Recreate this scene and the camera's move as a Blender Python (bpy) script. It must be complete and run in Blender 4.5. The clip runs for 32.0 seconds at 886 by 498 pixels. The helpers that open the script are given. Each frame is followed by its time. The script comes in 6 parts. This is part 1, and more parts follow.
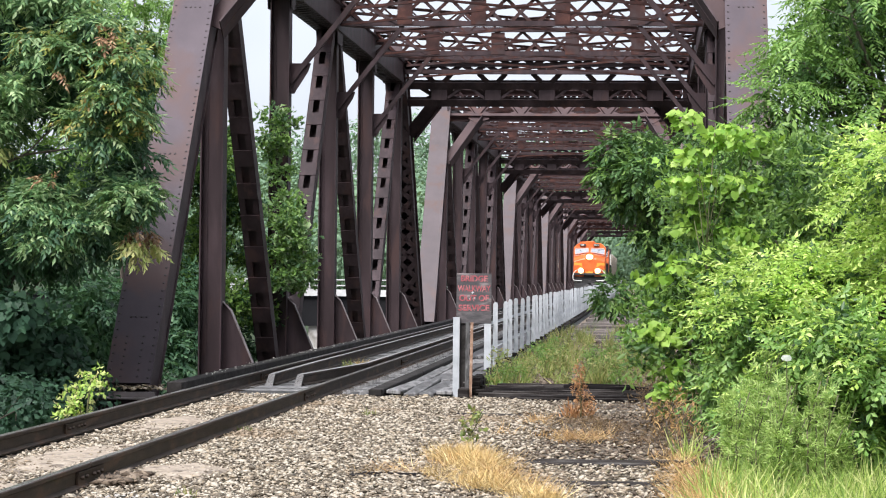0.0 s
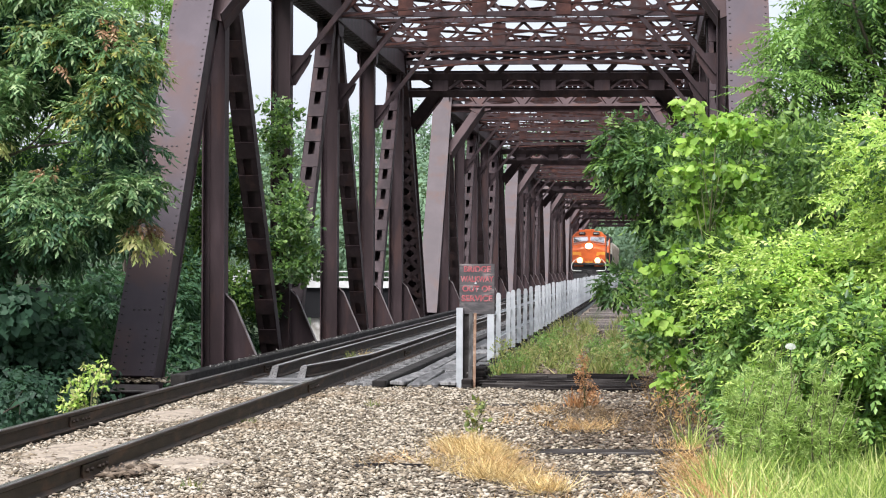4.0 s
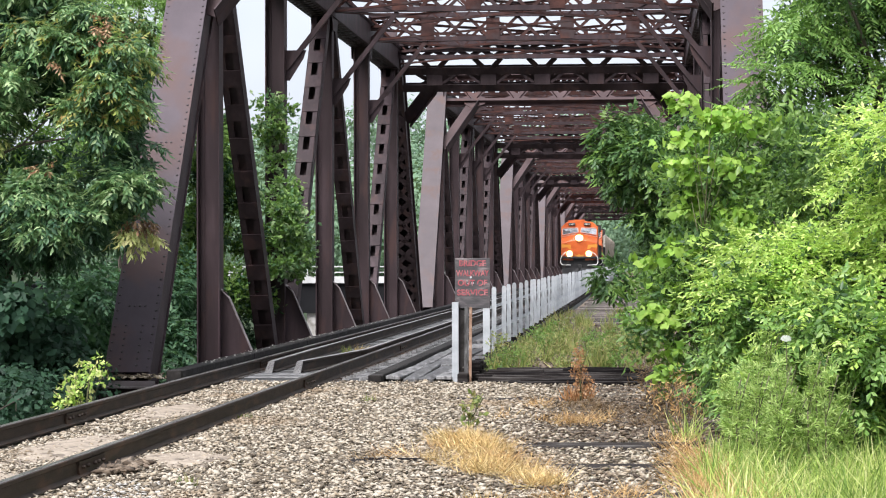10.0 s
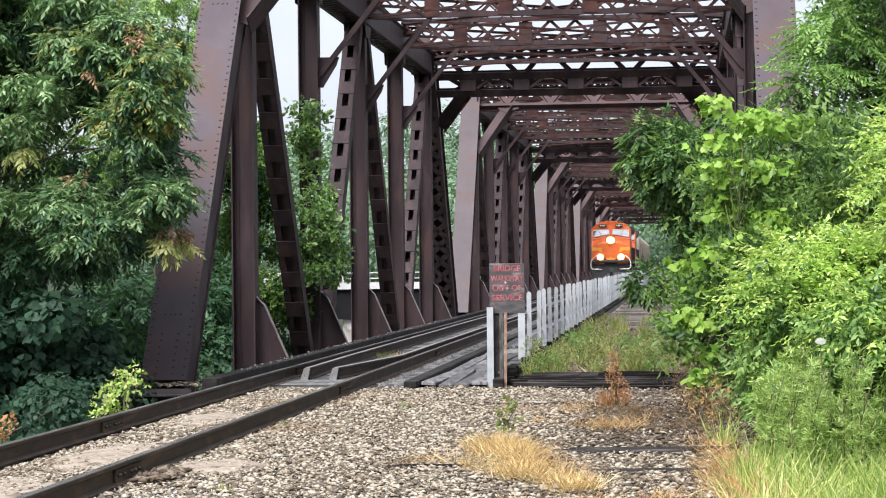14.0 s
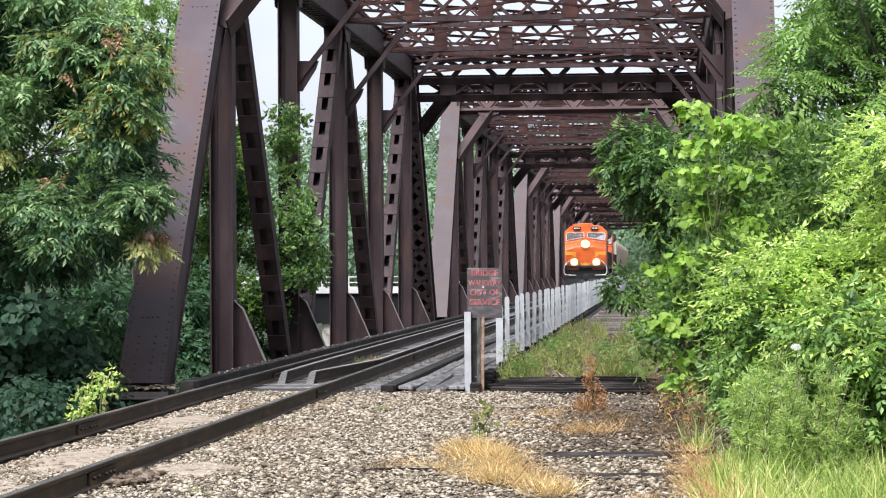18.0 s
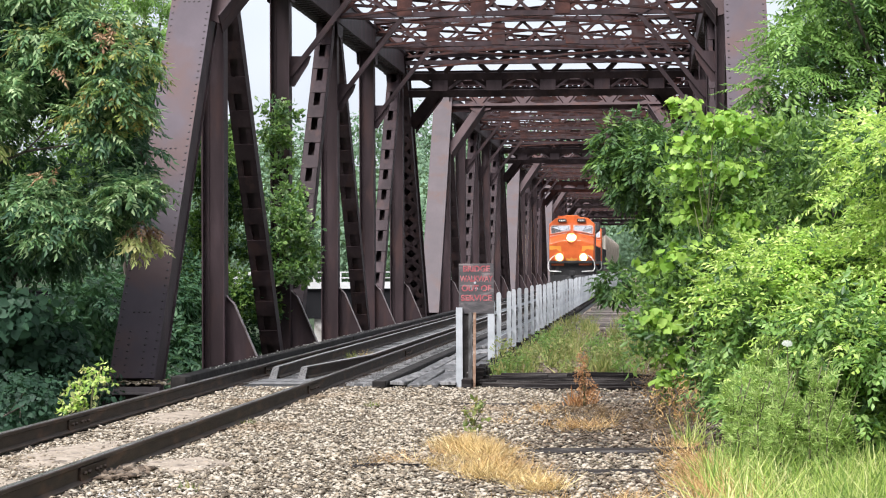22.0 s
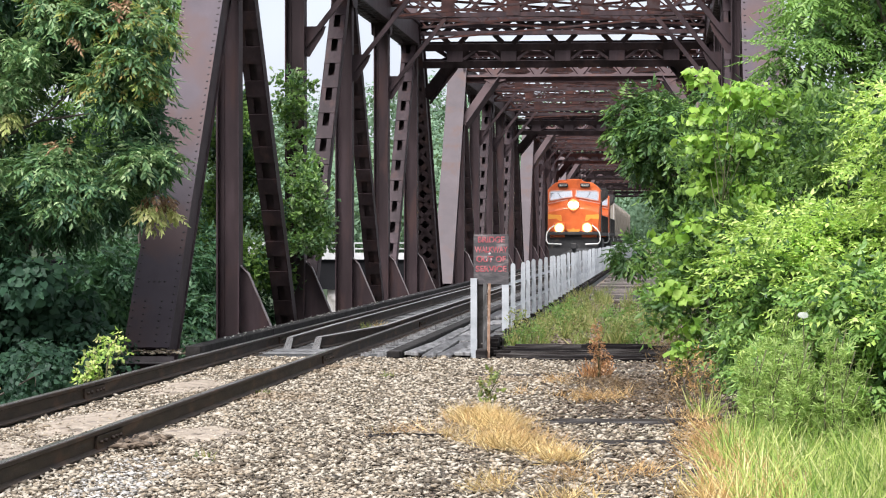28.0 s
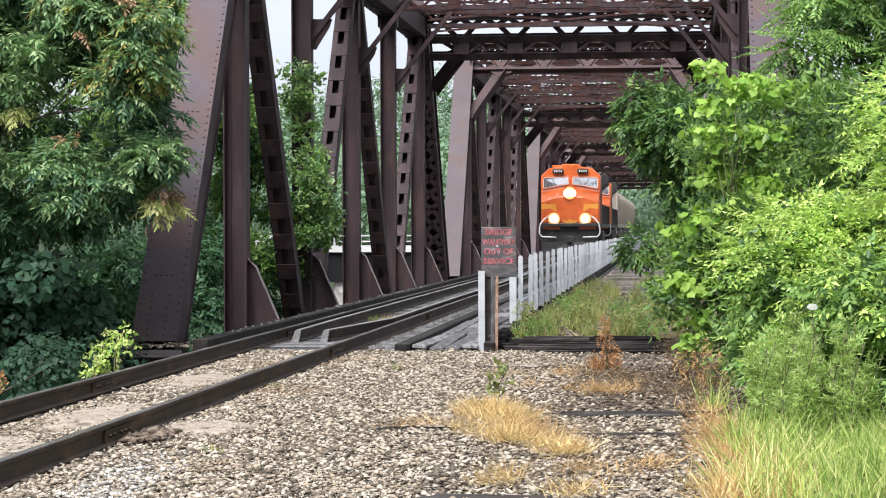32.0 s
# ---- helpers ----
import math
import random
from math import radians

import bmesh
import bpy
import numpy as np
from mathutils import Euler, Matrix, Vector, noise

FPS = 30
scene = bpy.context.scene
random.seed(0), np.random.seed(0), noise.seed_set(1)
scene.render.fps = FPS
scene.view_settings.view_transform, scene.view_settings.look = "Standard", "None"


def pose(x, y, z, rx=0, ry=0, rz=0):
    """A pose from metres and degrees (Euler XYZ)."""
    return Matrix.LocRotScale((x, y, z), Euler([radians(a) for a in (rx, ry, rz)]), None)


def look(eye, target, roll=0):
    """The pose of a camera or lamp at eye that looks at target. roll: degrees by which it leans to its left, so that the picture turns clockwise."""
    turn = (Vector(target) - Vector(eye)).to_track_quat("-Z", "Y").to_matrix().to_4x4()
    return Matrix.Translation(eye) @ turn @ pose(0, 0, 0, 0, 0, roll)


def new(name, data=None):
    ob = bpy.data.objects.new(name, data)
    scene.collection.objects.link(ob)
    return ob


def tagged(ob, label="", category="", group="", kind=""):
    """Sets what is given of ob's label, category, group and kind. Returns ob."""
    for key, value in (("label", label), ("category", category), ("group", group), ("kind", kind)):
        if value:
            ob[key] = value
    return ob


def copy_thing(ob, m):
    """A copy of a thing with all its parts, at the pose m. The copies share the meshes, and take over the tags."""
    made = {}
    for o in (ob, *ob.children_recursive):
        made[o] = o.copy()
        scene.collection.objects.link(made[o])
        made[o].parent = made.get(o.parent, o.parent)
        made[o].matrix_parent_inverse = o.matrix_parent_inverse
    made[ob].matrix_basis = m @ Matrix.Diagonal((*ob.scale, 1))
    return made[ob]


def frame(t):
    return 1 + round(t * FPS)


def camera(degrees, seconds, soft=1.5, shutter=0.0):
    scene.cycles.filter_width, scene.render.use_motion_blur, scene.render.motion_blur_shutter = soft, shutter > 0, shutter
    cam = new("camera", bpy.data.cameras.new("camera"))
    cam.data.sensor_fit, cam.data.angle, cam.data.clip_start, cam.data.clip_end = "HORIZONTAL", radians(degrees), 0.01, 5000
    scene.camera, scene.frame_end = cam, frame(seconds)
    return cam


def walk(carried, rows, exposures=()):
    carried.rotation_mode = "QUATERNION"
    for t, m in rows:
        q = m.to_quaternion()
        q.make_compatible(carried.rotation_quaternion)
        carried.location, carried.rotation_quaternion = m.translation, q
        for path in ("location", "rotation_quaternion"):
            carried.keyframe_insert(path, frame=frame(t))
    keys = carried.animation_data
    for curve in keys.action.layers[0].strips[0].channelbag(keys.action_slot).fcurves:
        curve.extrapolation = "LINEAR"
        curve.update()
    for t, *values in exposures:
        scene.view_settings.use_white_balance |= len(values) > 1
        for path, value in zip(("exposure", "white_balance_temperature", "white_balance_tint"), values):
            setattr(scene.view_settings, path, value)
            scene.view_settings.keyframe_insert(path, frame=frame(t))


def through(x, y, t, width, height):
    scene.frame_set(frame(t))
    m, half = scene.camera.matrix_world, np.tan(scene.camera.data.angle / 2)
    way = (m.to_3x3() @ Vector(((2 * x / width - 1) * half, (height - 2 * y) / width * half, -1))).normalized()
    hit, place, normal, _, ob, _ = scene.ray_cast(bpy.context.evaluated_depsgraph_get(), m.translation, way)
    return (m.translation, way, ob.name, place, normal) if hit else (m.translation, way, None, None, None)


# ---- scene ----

# ---- camera: hand-held on the old track bed, turning and leaning a little ----
# seconds, turn to the left, tilt up, lean (degrees), and the small sway (metres)
EYE = Vector((0.0, 0.0, 1.72))
VIEW = [
    (0, 5.122, 0.662, 0.6, 0, 0, 0),
    (0.5, 5.105, 0.813, 0.7, -0.001, -0.014, -0.004),
    (1, 5.053, 0.889, 0.74, 0, -0, -0.004),
    (1.5, 5.01, 0.902, 0.7, -0.003, -0.022, -0.003),
    (2, 5.038, 0.884, 0.56, 0.005, -0.009, -0.001),
    (2.5, 5.098, 0.852, 0.43, 0.004, -0.01, -0.006),
    (3, 5.179, 0.755, 0.26, 0.003, -0.012, -0.006),
    (3.5, 5.219, 0.589, 0.23, -0.004, -0, -0.002),
    (5.5, 4.87, 0.182, 0.15, -0.015, 0.008, -0.005),
    (6, 4.856, 0.207, 0.12, -0.009, 0.02, -0.002),
    (6.5, 4.873, 0.257, 0.11, -0.008, 0.019, -0.005),
    (7, 4.893, 0.28, 0.09, -0.005, 0.014, 0.002),
    (7.5, 4.936, 0.323, 0.06, -0.006, 0.006, -0.001),
    (8, 5.006, 0.364, 0.07, -0.004, 0.013, -0.004),
    (8.5, 5.049, 0.374, 0.03, -0.009, 0.004, -0),
    (9, 5.073, 0.374, -0.01, -0.007, 0.005, -0.006),
    (9.5, 5.079, 0.336, -0.08, -0.006, 0.013, -0.004),
    (10, 5.052, 0.29, -0.13, -0.008, 0.005, -0.007),
    (10.5, 5.053, 0.233, -0.21, -0.003, 0.015, -0.006),
    (11, 5.08, 0.179, -0.22, -0.003, 0.016, -0.004),
    (11.5, 5.173, 0.165, -0.26, 0.001, 0.02, 0.001),
    (12, 5.365, 0.237, -0.3, 0.005, 0.004, -0.005),
    (12.5, 5.576, 0.298, -0.37, 0.008, -0.014, -0.006),
    (13, 5.805, 0.351, -0.47, 0.009, 0.009, -0.001),
    (13.5, 5.954, 0.41, -0.56, 0.008, -0.013, -0.003),
    (14, 5.972, 0.428, -0.66, 0.014, -0.014, 0),
    (14.5, 5.861, 0.431, -0.7, 0.015, -0.01, -0.003),
    (16.5, 5.416, 0.389, -0.41, 0.03, 0.015, -0.005),
    (17, 5.402, 0.419, -0.34, 0.029, 0.003, -0.004),
    (17.5, 5.445, 0.472, -0.37, 0.041, 0.003, -0.003),
    (18, 5.454, 0.545, -0.36, 0.043, -0.006, -0.006),
    (18.5, 5.45, 0.567, -0.32, 0.042, 0.011, -0.002),
    (19, 5.383, 0.58, -0.25, 0.039, 0.004, -0.003),
    (19.5, 5.324, 0.57, -0.27, 0.049, 0.009, -0),
    (20, 5.251, 0.559, -0.23, 0.046, 0.007, -0.004),
    (20.5, 5.214, 0.536, -0.24, 0.05, 0.005, -0.003),
    (21, 5.216, 0.482, -0.25, 0.05, 0.006, -0),
    (21.5, 5.239, 0.439, -0.26, 0.05, 0.009, -0.007),
    (22, 5.251, 0.427, -0.25, 0.047, 0.005, -0.004),
    (22.5, 5.257, 0.469, -0.26, 0.049, 0.004, -0.003),
    (23, 5.261, 0.552, -0.31, 0.053, 0.003, -0.006),
    (23.5, 5.283, 0.569, -0.34, 0.057, 0.018, -0.002),
    (24, 5.296, 0.534, -0.23, 0.052, 0.016, -0.002),
    (24.5, 5.305, 0.411, -0.22, 0.049, 0.013, -0.005),
    (25, 5.304, 0.25, -0.15, 0.047, 0.012, -0.006),
    (25.5, 5.316, 0.092, -0.1, 0.047, 0.023, -0.006),
    (27.5, 5.422, -0.248, 0.01, 0.018, 0.007, -0.008),
    (28, 5.591, -0.315, -0.02, 0.023, -0.001, -0.012),
    (28.5, 5.836, -0.4, -0.04, 0.018, 0.02, -0.014),
    (29, 6.051, -0.511, -0.09, 0.018, 0.018, -0.01),
    (29.5, 6.12, -0.606, -0.06, 0.011, 0.019, -0.015),
    (30, 6.097, -0.698, -0.09, 0.011, 0.024, -0.014),
    (30.5, 6.03, -0.728, -0.12, 0.01, 0.02, -0.012),
    (31, 5.956, -0.696, -0.18, 0.014, 0.014, -0.011),
    (31.5, 5.855, -0.622, -0.17, 0.007, 0.028, -0.008),
    (32, 5.766, -0.511, -0.21, 0.008, 0.031, -0.009),
]


def view_pose(turn, tilt, lean, dx, dy, dz):
    eye = EYE + Vector((dx, dy, dz))
    a, b = radians(turn), radians(tilt)
    way = Vector((-math.sin(a) * math.cos(b), math.cos(a) * math.cos(b), math.sin(b)))
    return look(eye, eye + way, lean)


cam = camera(22.62, 32.0, soft=1.1)
walk(cam, [(row[0], view_pose(*row[1:])) for row in VIEW], exposures=[(0.0, 1.15, 6350, 13), (32.0, 1.15, 6350, 13)])

# ---- world: a bright overcast sky with thin blue towards one side ----
SUN_EL, SUN_ROT = radians(52), radians(200)
world = bpy.data.worlds.new("overcast")
scene.world = world
world.use_nodes = True
wn, wl = world.node_tree.nodes, world.node_tree.links
wn.clear()
w_out = wn.new("ShaderNodeOutputWorld")
w_bg = wn.new("ShaderNodeBackground")
w_bg.inputs["Strength"].default_value = 0.059
w_sky = wn.new("ShaderNodeTexSky")
w_sky.sky_type, w_sky.sun_disc = "NISHITA", False
w_sky.sun_elevation, w_sky.sun_rotation = SUN_EL, SUN_ROT
w_sky.dust_density, w_sky.air_density = 4.0, 1.0
w_co = wn.new("ShaderNodeTexCoord")
w_noise = wn.new("ShaderNodeTexNoise")
w_noise.inputs["Scale"].default_value, w_noise.inputs["Detail"].default_value = 2.2, 5.0
w_ramp = wn.new("ShaderNodeValToRGB")
w_ramp.color_ramp.elements[0].position, w_ramp.color_ramp.elements[0].color = 0.34, (0.62, 0.62, 0.62, 1)
w_ramp.color_ramp.elements[1].position, w_ramp.color_ramp.elements[1].color = 0.52, (0.97, 0.97, 0.97, 1)
w_mix = wn.new("ShaderNodeMix")
w_mix.data_type = "RGBA"
w_mix.inputs["B"].default_value = (8.3, 8.85, 9.6, 1)
wl.new(w_co.outputs["Generated"], w_noise.inputs["Vector"])
wl.new(w_noise.outputs["Fac"], w_ramp.inputs["Fac"])
wl.new(w_ramp.outputs["Color"], w_mix.inputs["Factor"])
wl.new(w_sky.outputs["Color"], w_mix.inputs["A"])
wl.new(w_mix.outputs["Result"], w_bg.inputs["Color"])
wl.new(w_bg.outputs["Background"], w_out.inputs["Surface"])

sun = new("sun", bpy.data.lights.new("sun", "SUN"))
sun.data.energy, sun.data.angle, sun.data.color = 3.3, radians(35), (1.0, 0.975, 0.96)
sun.matrix_world = look((math.sin(SUN_ROT) * math.cos(SUN_EL) * 50, math.cos(SUN_ROT) * math.cos(SUN_EL) * 50, math.sin(SUN_EL) * 50), (0, 0, 0))


# ---- materials ----
def mat(name, stops, scale=4.0, rough=0.7, metal=0.0, bump=0.2, fine=60.0, stain=None, stain_at=0.6, stain_scale=1.3, island=0.0,
        thing=0.0, squash=(1, 1, 1), rough_var=0.15):
    """A surface whose colour runs over stops by a coarse noise, with stains on top, fine relief, and variation by piece or by thing."""
    m = bpy.data.materials.new(name)
    m.use_nodes = True
    n, l = m.node_tree.nodes, m.node_tree.links
    b = n["Principled BSDF"]
    b.inputs["Metallic"].default_value = metal
    co = n.new("ShaderNodeTexCoord")
    mp = n.new("ShaderNodeMapping")
    mp.inputs["Scale"].default_value = squash
    l.new(co.outputs["Object"], mp.inputs["Vector"])
    tex = n.new("ShaderNodeTexNoise")
    tex.inputs["Scale"].default_value, tex.inputs["Detail"].default_value, tex.inputs["Roughness"].default_value = scale, 6.0, 0.62
    l.new(mp.outputs["Vector"], tex.inputs["Vector"])
    ramp = n.new("ShaderNodeValToRGB")
    ramp.color_ramp.elements[0].position, ramp.color_ramp.elements[1].position = 0.32, 0.68
    ramp.color_ramp.elements[0].color, ramp.color_ramp.elements[1].color = (*stops[0], 1), (*stops[-1], 1)
    for i, c in enumerate(stops[1:-1]):
        ramp.color_ramp.elements.new(0.32 + 0.36 * (i + 1) / (len(stops) - 1)).color = (*c, 1)
    fac = tex.outputs["Fac"]
    for weight, node, socket in ((island, "ShaderNodeNewGeometry", "Random Per Island"), (thing, "ShaderNodeObjectInfo", "Random")):
        if weight:
            rnd = n.new(node)
            mm = n.new("ShaderNodeMath")
            mm.operation = "MULTIPLY_ADD"
            mm.inputs[1].default_value = weight
            l.new(rnd.outputs[socket], mm.inputs[0])
            l.new(fac, mm.inputs[2])
            ss = n.new("ShaderNodeMath")
            ss.operation = "SUBTRACT"
            ss.inputs[1].default_value = weight / 2
            l.new(mm.outputs[0], ss.inputs[0])
            fac = ss.outputs[0]
    l.new(fac, ramp.inputs["Fac"])
    colour = ramp.outputs["Color"]
    if stain:
        t2 = n.new("ShaderNodeTexNoise")
        t2.inputs["Scale"].default_value, t2.inputs["Detail"].default_value = stain_scale, 8.0
        l.new(mp.outputs["Vector"], t2.inputs["Vector"])
        r2 = n.new("ShaderNodeValToRGB")
        r2.color_ramp.elements[0].position, r2.color_ramp.elements[1].position = stain_at - 0.06, stain_at + 0.08
        l.new(t2.outputs["Fac"], r2.inputs["Fac"])
        mx = n.new("ShaderNodeMix")
        mx.data_type = "RGBA"
        l.new(r2.outputs["Color"], mx.inputs["Factor"])
        l.new(colour, mx.inputs["A"])
        mx.inputs["B"].default_value = (*stain, 1)
        colour = mx.outputs["Result"]
    l.new(colour, b.inputs["Base Color"])
    f = n.new("ShaderNodeTexNoise")
    f.inputs["Scale"].default_value, f.inputs["Detail"].default_value = fine, 4.0
    l.new(mp.outputs["Vector"], f.inputs["Vector"])
    rr = n.new("ShaderNodeMapRange")
    rr.inputs["To Min"].default_value, rr.inputs["To Max"].default_value = max(0.03, rough - rough_var), min(1.0, rough + rough_var)
    l.new(f.outputs["Fac"], rr.inputs["Value"])
    l.new(rr.outputs["Result"], b.inputs["Roughness"])
    if bump:
        bp = n.new("ShaderNodeBump")
        bp.inputs["Strength"].default_value, bp.inputs["Distance"].default_value = bump, 0.01
        l.new(f.outputs["Fac"], bp.inputs["Height"])
        l.new(bp.outputs["Normal"], b.inputs["Normal"])
    return m


def leaf_mat(name, stops, through=0.35, rough=0.45, tint=(0.35, 0.5, 0.05)):
    """Leaves: each takes its own green out of stops, and lets some light through."""
    m = bpy.data.materials.new(name)
    m.use_nodes = True
    n, l = m.node_tree.nodes, m.node_tree.links
    b = n["Principled BSDF"]
    b.inputs["Roughness"].default_value = rough
    b.inputs["Specular IOR Level"].default_value = 0.3
    g = n.new("ShaderNodeNewGeometry")
    ramp = n.new("ShaderNodeValToRGB")
    ramp.color_ramp.elements[0].position, ramp.color_ramp.elements[1].position = 0.0, 1.0
    ramp.color_ramp.elements[0].color, ramp.color_ramp.elements[1].color = (*stops[0], 1), (*stops[-1], 1)
    for i, c in enumerate(stops[1:-1]):
        ramp.color_ramp.elements.new((i + 1) / (len(stops) - 1)).color = (*c, 1)
    l.new(g.outputs["Random Per Island"], ramp.inputs["Fac"])
    co = n.new("ShaderNodeTexCoord")
    t = n.new("ShaderNodeTexNoise")
    t.inputs["Scale"].default_value, t.inputs["Detail"].default_value = 1.1, 3.0
    l.new(co.outputs["Object"], t.inputs["Vector"])
    hs = n.new("ShaderNodeHueSaturation")
    mr = n.new("ShaderNodeMapRange")
    mr.inputs["From Min"].default_value, mr.inputs["From Max"].default_value = 0.3, 0.7
    mr.inputs["To Min"].default_value, mr.inputs["To Max"].default_value = 0.75, 1.25
    l.new(t.outputs["Fac"], mr.inputs["Value"])
    l.new(mr.outputs["Result"], hs.inputs["Value"])
    l.new(ramp.outputs["Color"], hs.inputs["Color"])
    l.new(hs.outputs["Color"], b.inputs["Base Color"])
    tr = n.new("ShaderNodeBsdfTranslucent")
    mul = n.new("ShaderNodeMix")
    mul.data_type, mul.blend_type = "RGBA", "MIX"
    mul.inputs["Factor"].default_value = 0.4
    mul.inputs["B"].default_value = (*tint, 1)
    l.new(hs.outputs["Color"], mul.inputs["A"])
    l.new(mul.outputs["Result"], tr.inputs["Color"])
    mx = n.new("ShaderNodeMixShader")
    mx.inputs["Fac"].default_value = through
    l.new(b.outputs["BSDF"], mx.inputs[1])
    l.new(tr.outputs["BSDF"], mx.inputs[2])
    l.new(mx.outputs["Shader"], n["Material Output"].inputs["Surface"])
    return m


def glow_mat(name, colour, strength):
    m = bpy.data.materials.new(name)
    m.use_nodes = True
    b = m.node_tree.nodes["Principled BSDF"]
    b.inputs["Base Color"].default_value = (*colour, 1)
    b.inputs["Emission Color"].default_value = (*colour, 1)
    b.inputs["Emission Strength"].default_value = strength
    return m


STEEL = mat("painted_bridge_steel", [(0.0245, 0.0155, 0.0168), (0.039, 0.0252, 0.0275), (0.067, 0.0445, 0.0485)], 0.9, 0.6, 0.0, 0.12, 45, (0.060, 0.0335, 0.0315), 0.59, 1.7, squash=(2.2, 2.2, 0.45))
STEEL_FACE = mat("weathered_cover_plate", [(0.050, 0.037, 0.0445), (0.063, 0.0475, 0.0565), (0.079, 0.060, 0.070)], 0.7, 0.62, 0.0, 0.14, 50, (0.078, 0.046, 0.044), 0.52, 0.8, squash=(1.6, 1.6, 0.5))
STEEL_FACE.node_tree.nodes["Principled BSDF"].inputs["Specular IOR Level"].default_value = 0.35
STEEL_PORTAL = mat("faded_portal_steel", [(0.037, 0.0245, 0.0275), (0.049, 0.0325, 0.036), (0.063, 0.0435, 0.0475)], 0.9, 0.55, 0.0, 0.12, 50, (0.060, 0.028, 0.022), 0.60, 1.6)
STEEL_STRUT = mat("sky_lit_reddish_steel", [(0.039, 0.022, 0.0225), (0.053, 0.0305, 0.031), (0.070, 0.042, 0.0425)], 0.9, 0.55, 0.0, 0.12, 50, (0.075, 0.033, 0.026), 0.60, 1.6)
STEEL_RUST = mat("rusted_bracing_steel", [(0.024, 0.0105, 0.0095), (0.044, 0.0185, 0.0155), (0.085, 0.035, 0.026)], 2.2, 0.75, 0.0, 0.25, 60, (0.050, 0.034, 0.034), 0.55, 2.0)
for m in (STEEL, STEEL_RUST, STEEL_STRUT):
    m.node_tree.nodes["Principled BSDF"].inputs["Specular IOR Level"].default_value = 0.24
RIVET = mat("dark_rivet", [(0.030, 0.022, 0.024), (0.050, 0.038, 0.040)], 9, 0.6)
RAIL = mat("rail_steel", [(0.021, 0.0148, 0.0110), (0.050, 0.034, 0.024)], 5, 0.62, 0.05, 0.2, 70, (0.085, 0.048, 0.030), 0.62, 3, squash=(1, 0.5, 2))
RAIL_TOP = mat("worn_rail_head", [(0.15, 0.135, 0.12), (0.34, 0.32, 0.30)], 4, 0.30, 0.8, 0.05, 90, squash=(1, 0.3, 1))
TIE = mat("creosoted_timber", [(0.009, 0.008, 0.0075), (0.019, 0.0165, 0.015), (0.042, 0.038, 0.036)], 5, 0.8, 0, 0.4, 30, (0.055, 0.050, 0.047), 0.66, 4, thing=0.25)
BOARD = mat("weathered_walkway_board", [(0.030, 0.028, 0.027), (0.062, 0.060, 0.058), (0.092, 0.09, 0.088), (0.22, 0.215, 0.21)], 5, 0.5, 0, 0.5, 30, (0.028, 0.026, 0.025), 0.54, 3, thing=0.5, squash=(3.5, 0.5, 1))
GALV = mat("galvanised_fence_steel", [(0.29, 0.31, 0.325), (0.40, 0.42, 0.435), (0.50, 0.52, 0.535)], 3, 0.5, 0.25, 0.06, 60, (0.22, 0.21, 0.20), 0.66, 3, thing=0.2)
for m in (RAIL, TIE):
    m.node_tree.nodes["Principled BSDF"].inputs["Specular IOR Level"].default_value = 0.22
STONE = mat("ballast_stone", [(0.112, 0.090, 0.064), (0.212, 0.172, 0.122), (0.305, 0.245, 0.168), (0.335, 0.285, 0.215), (0.42, 0.370, 0.292)], 3, 0.9, 0, 0.3, 120, (0.26, 0.190, 0.120), 0.63, 0.35, island=0.72)


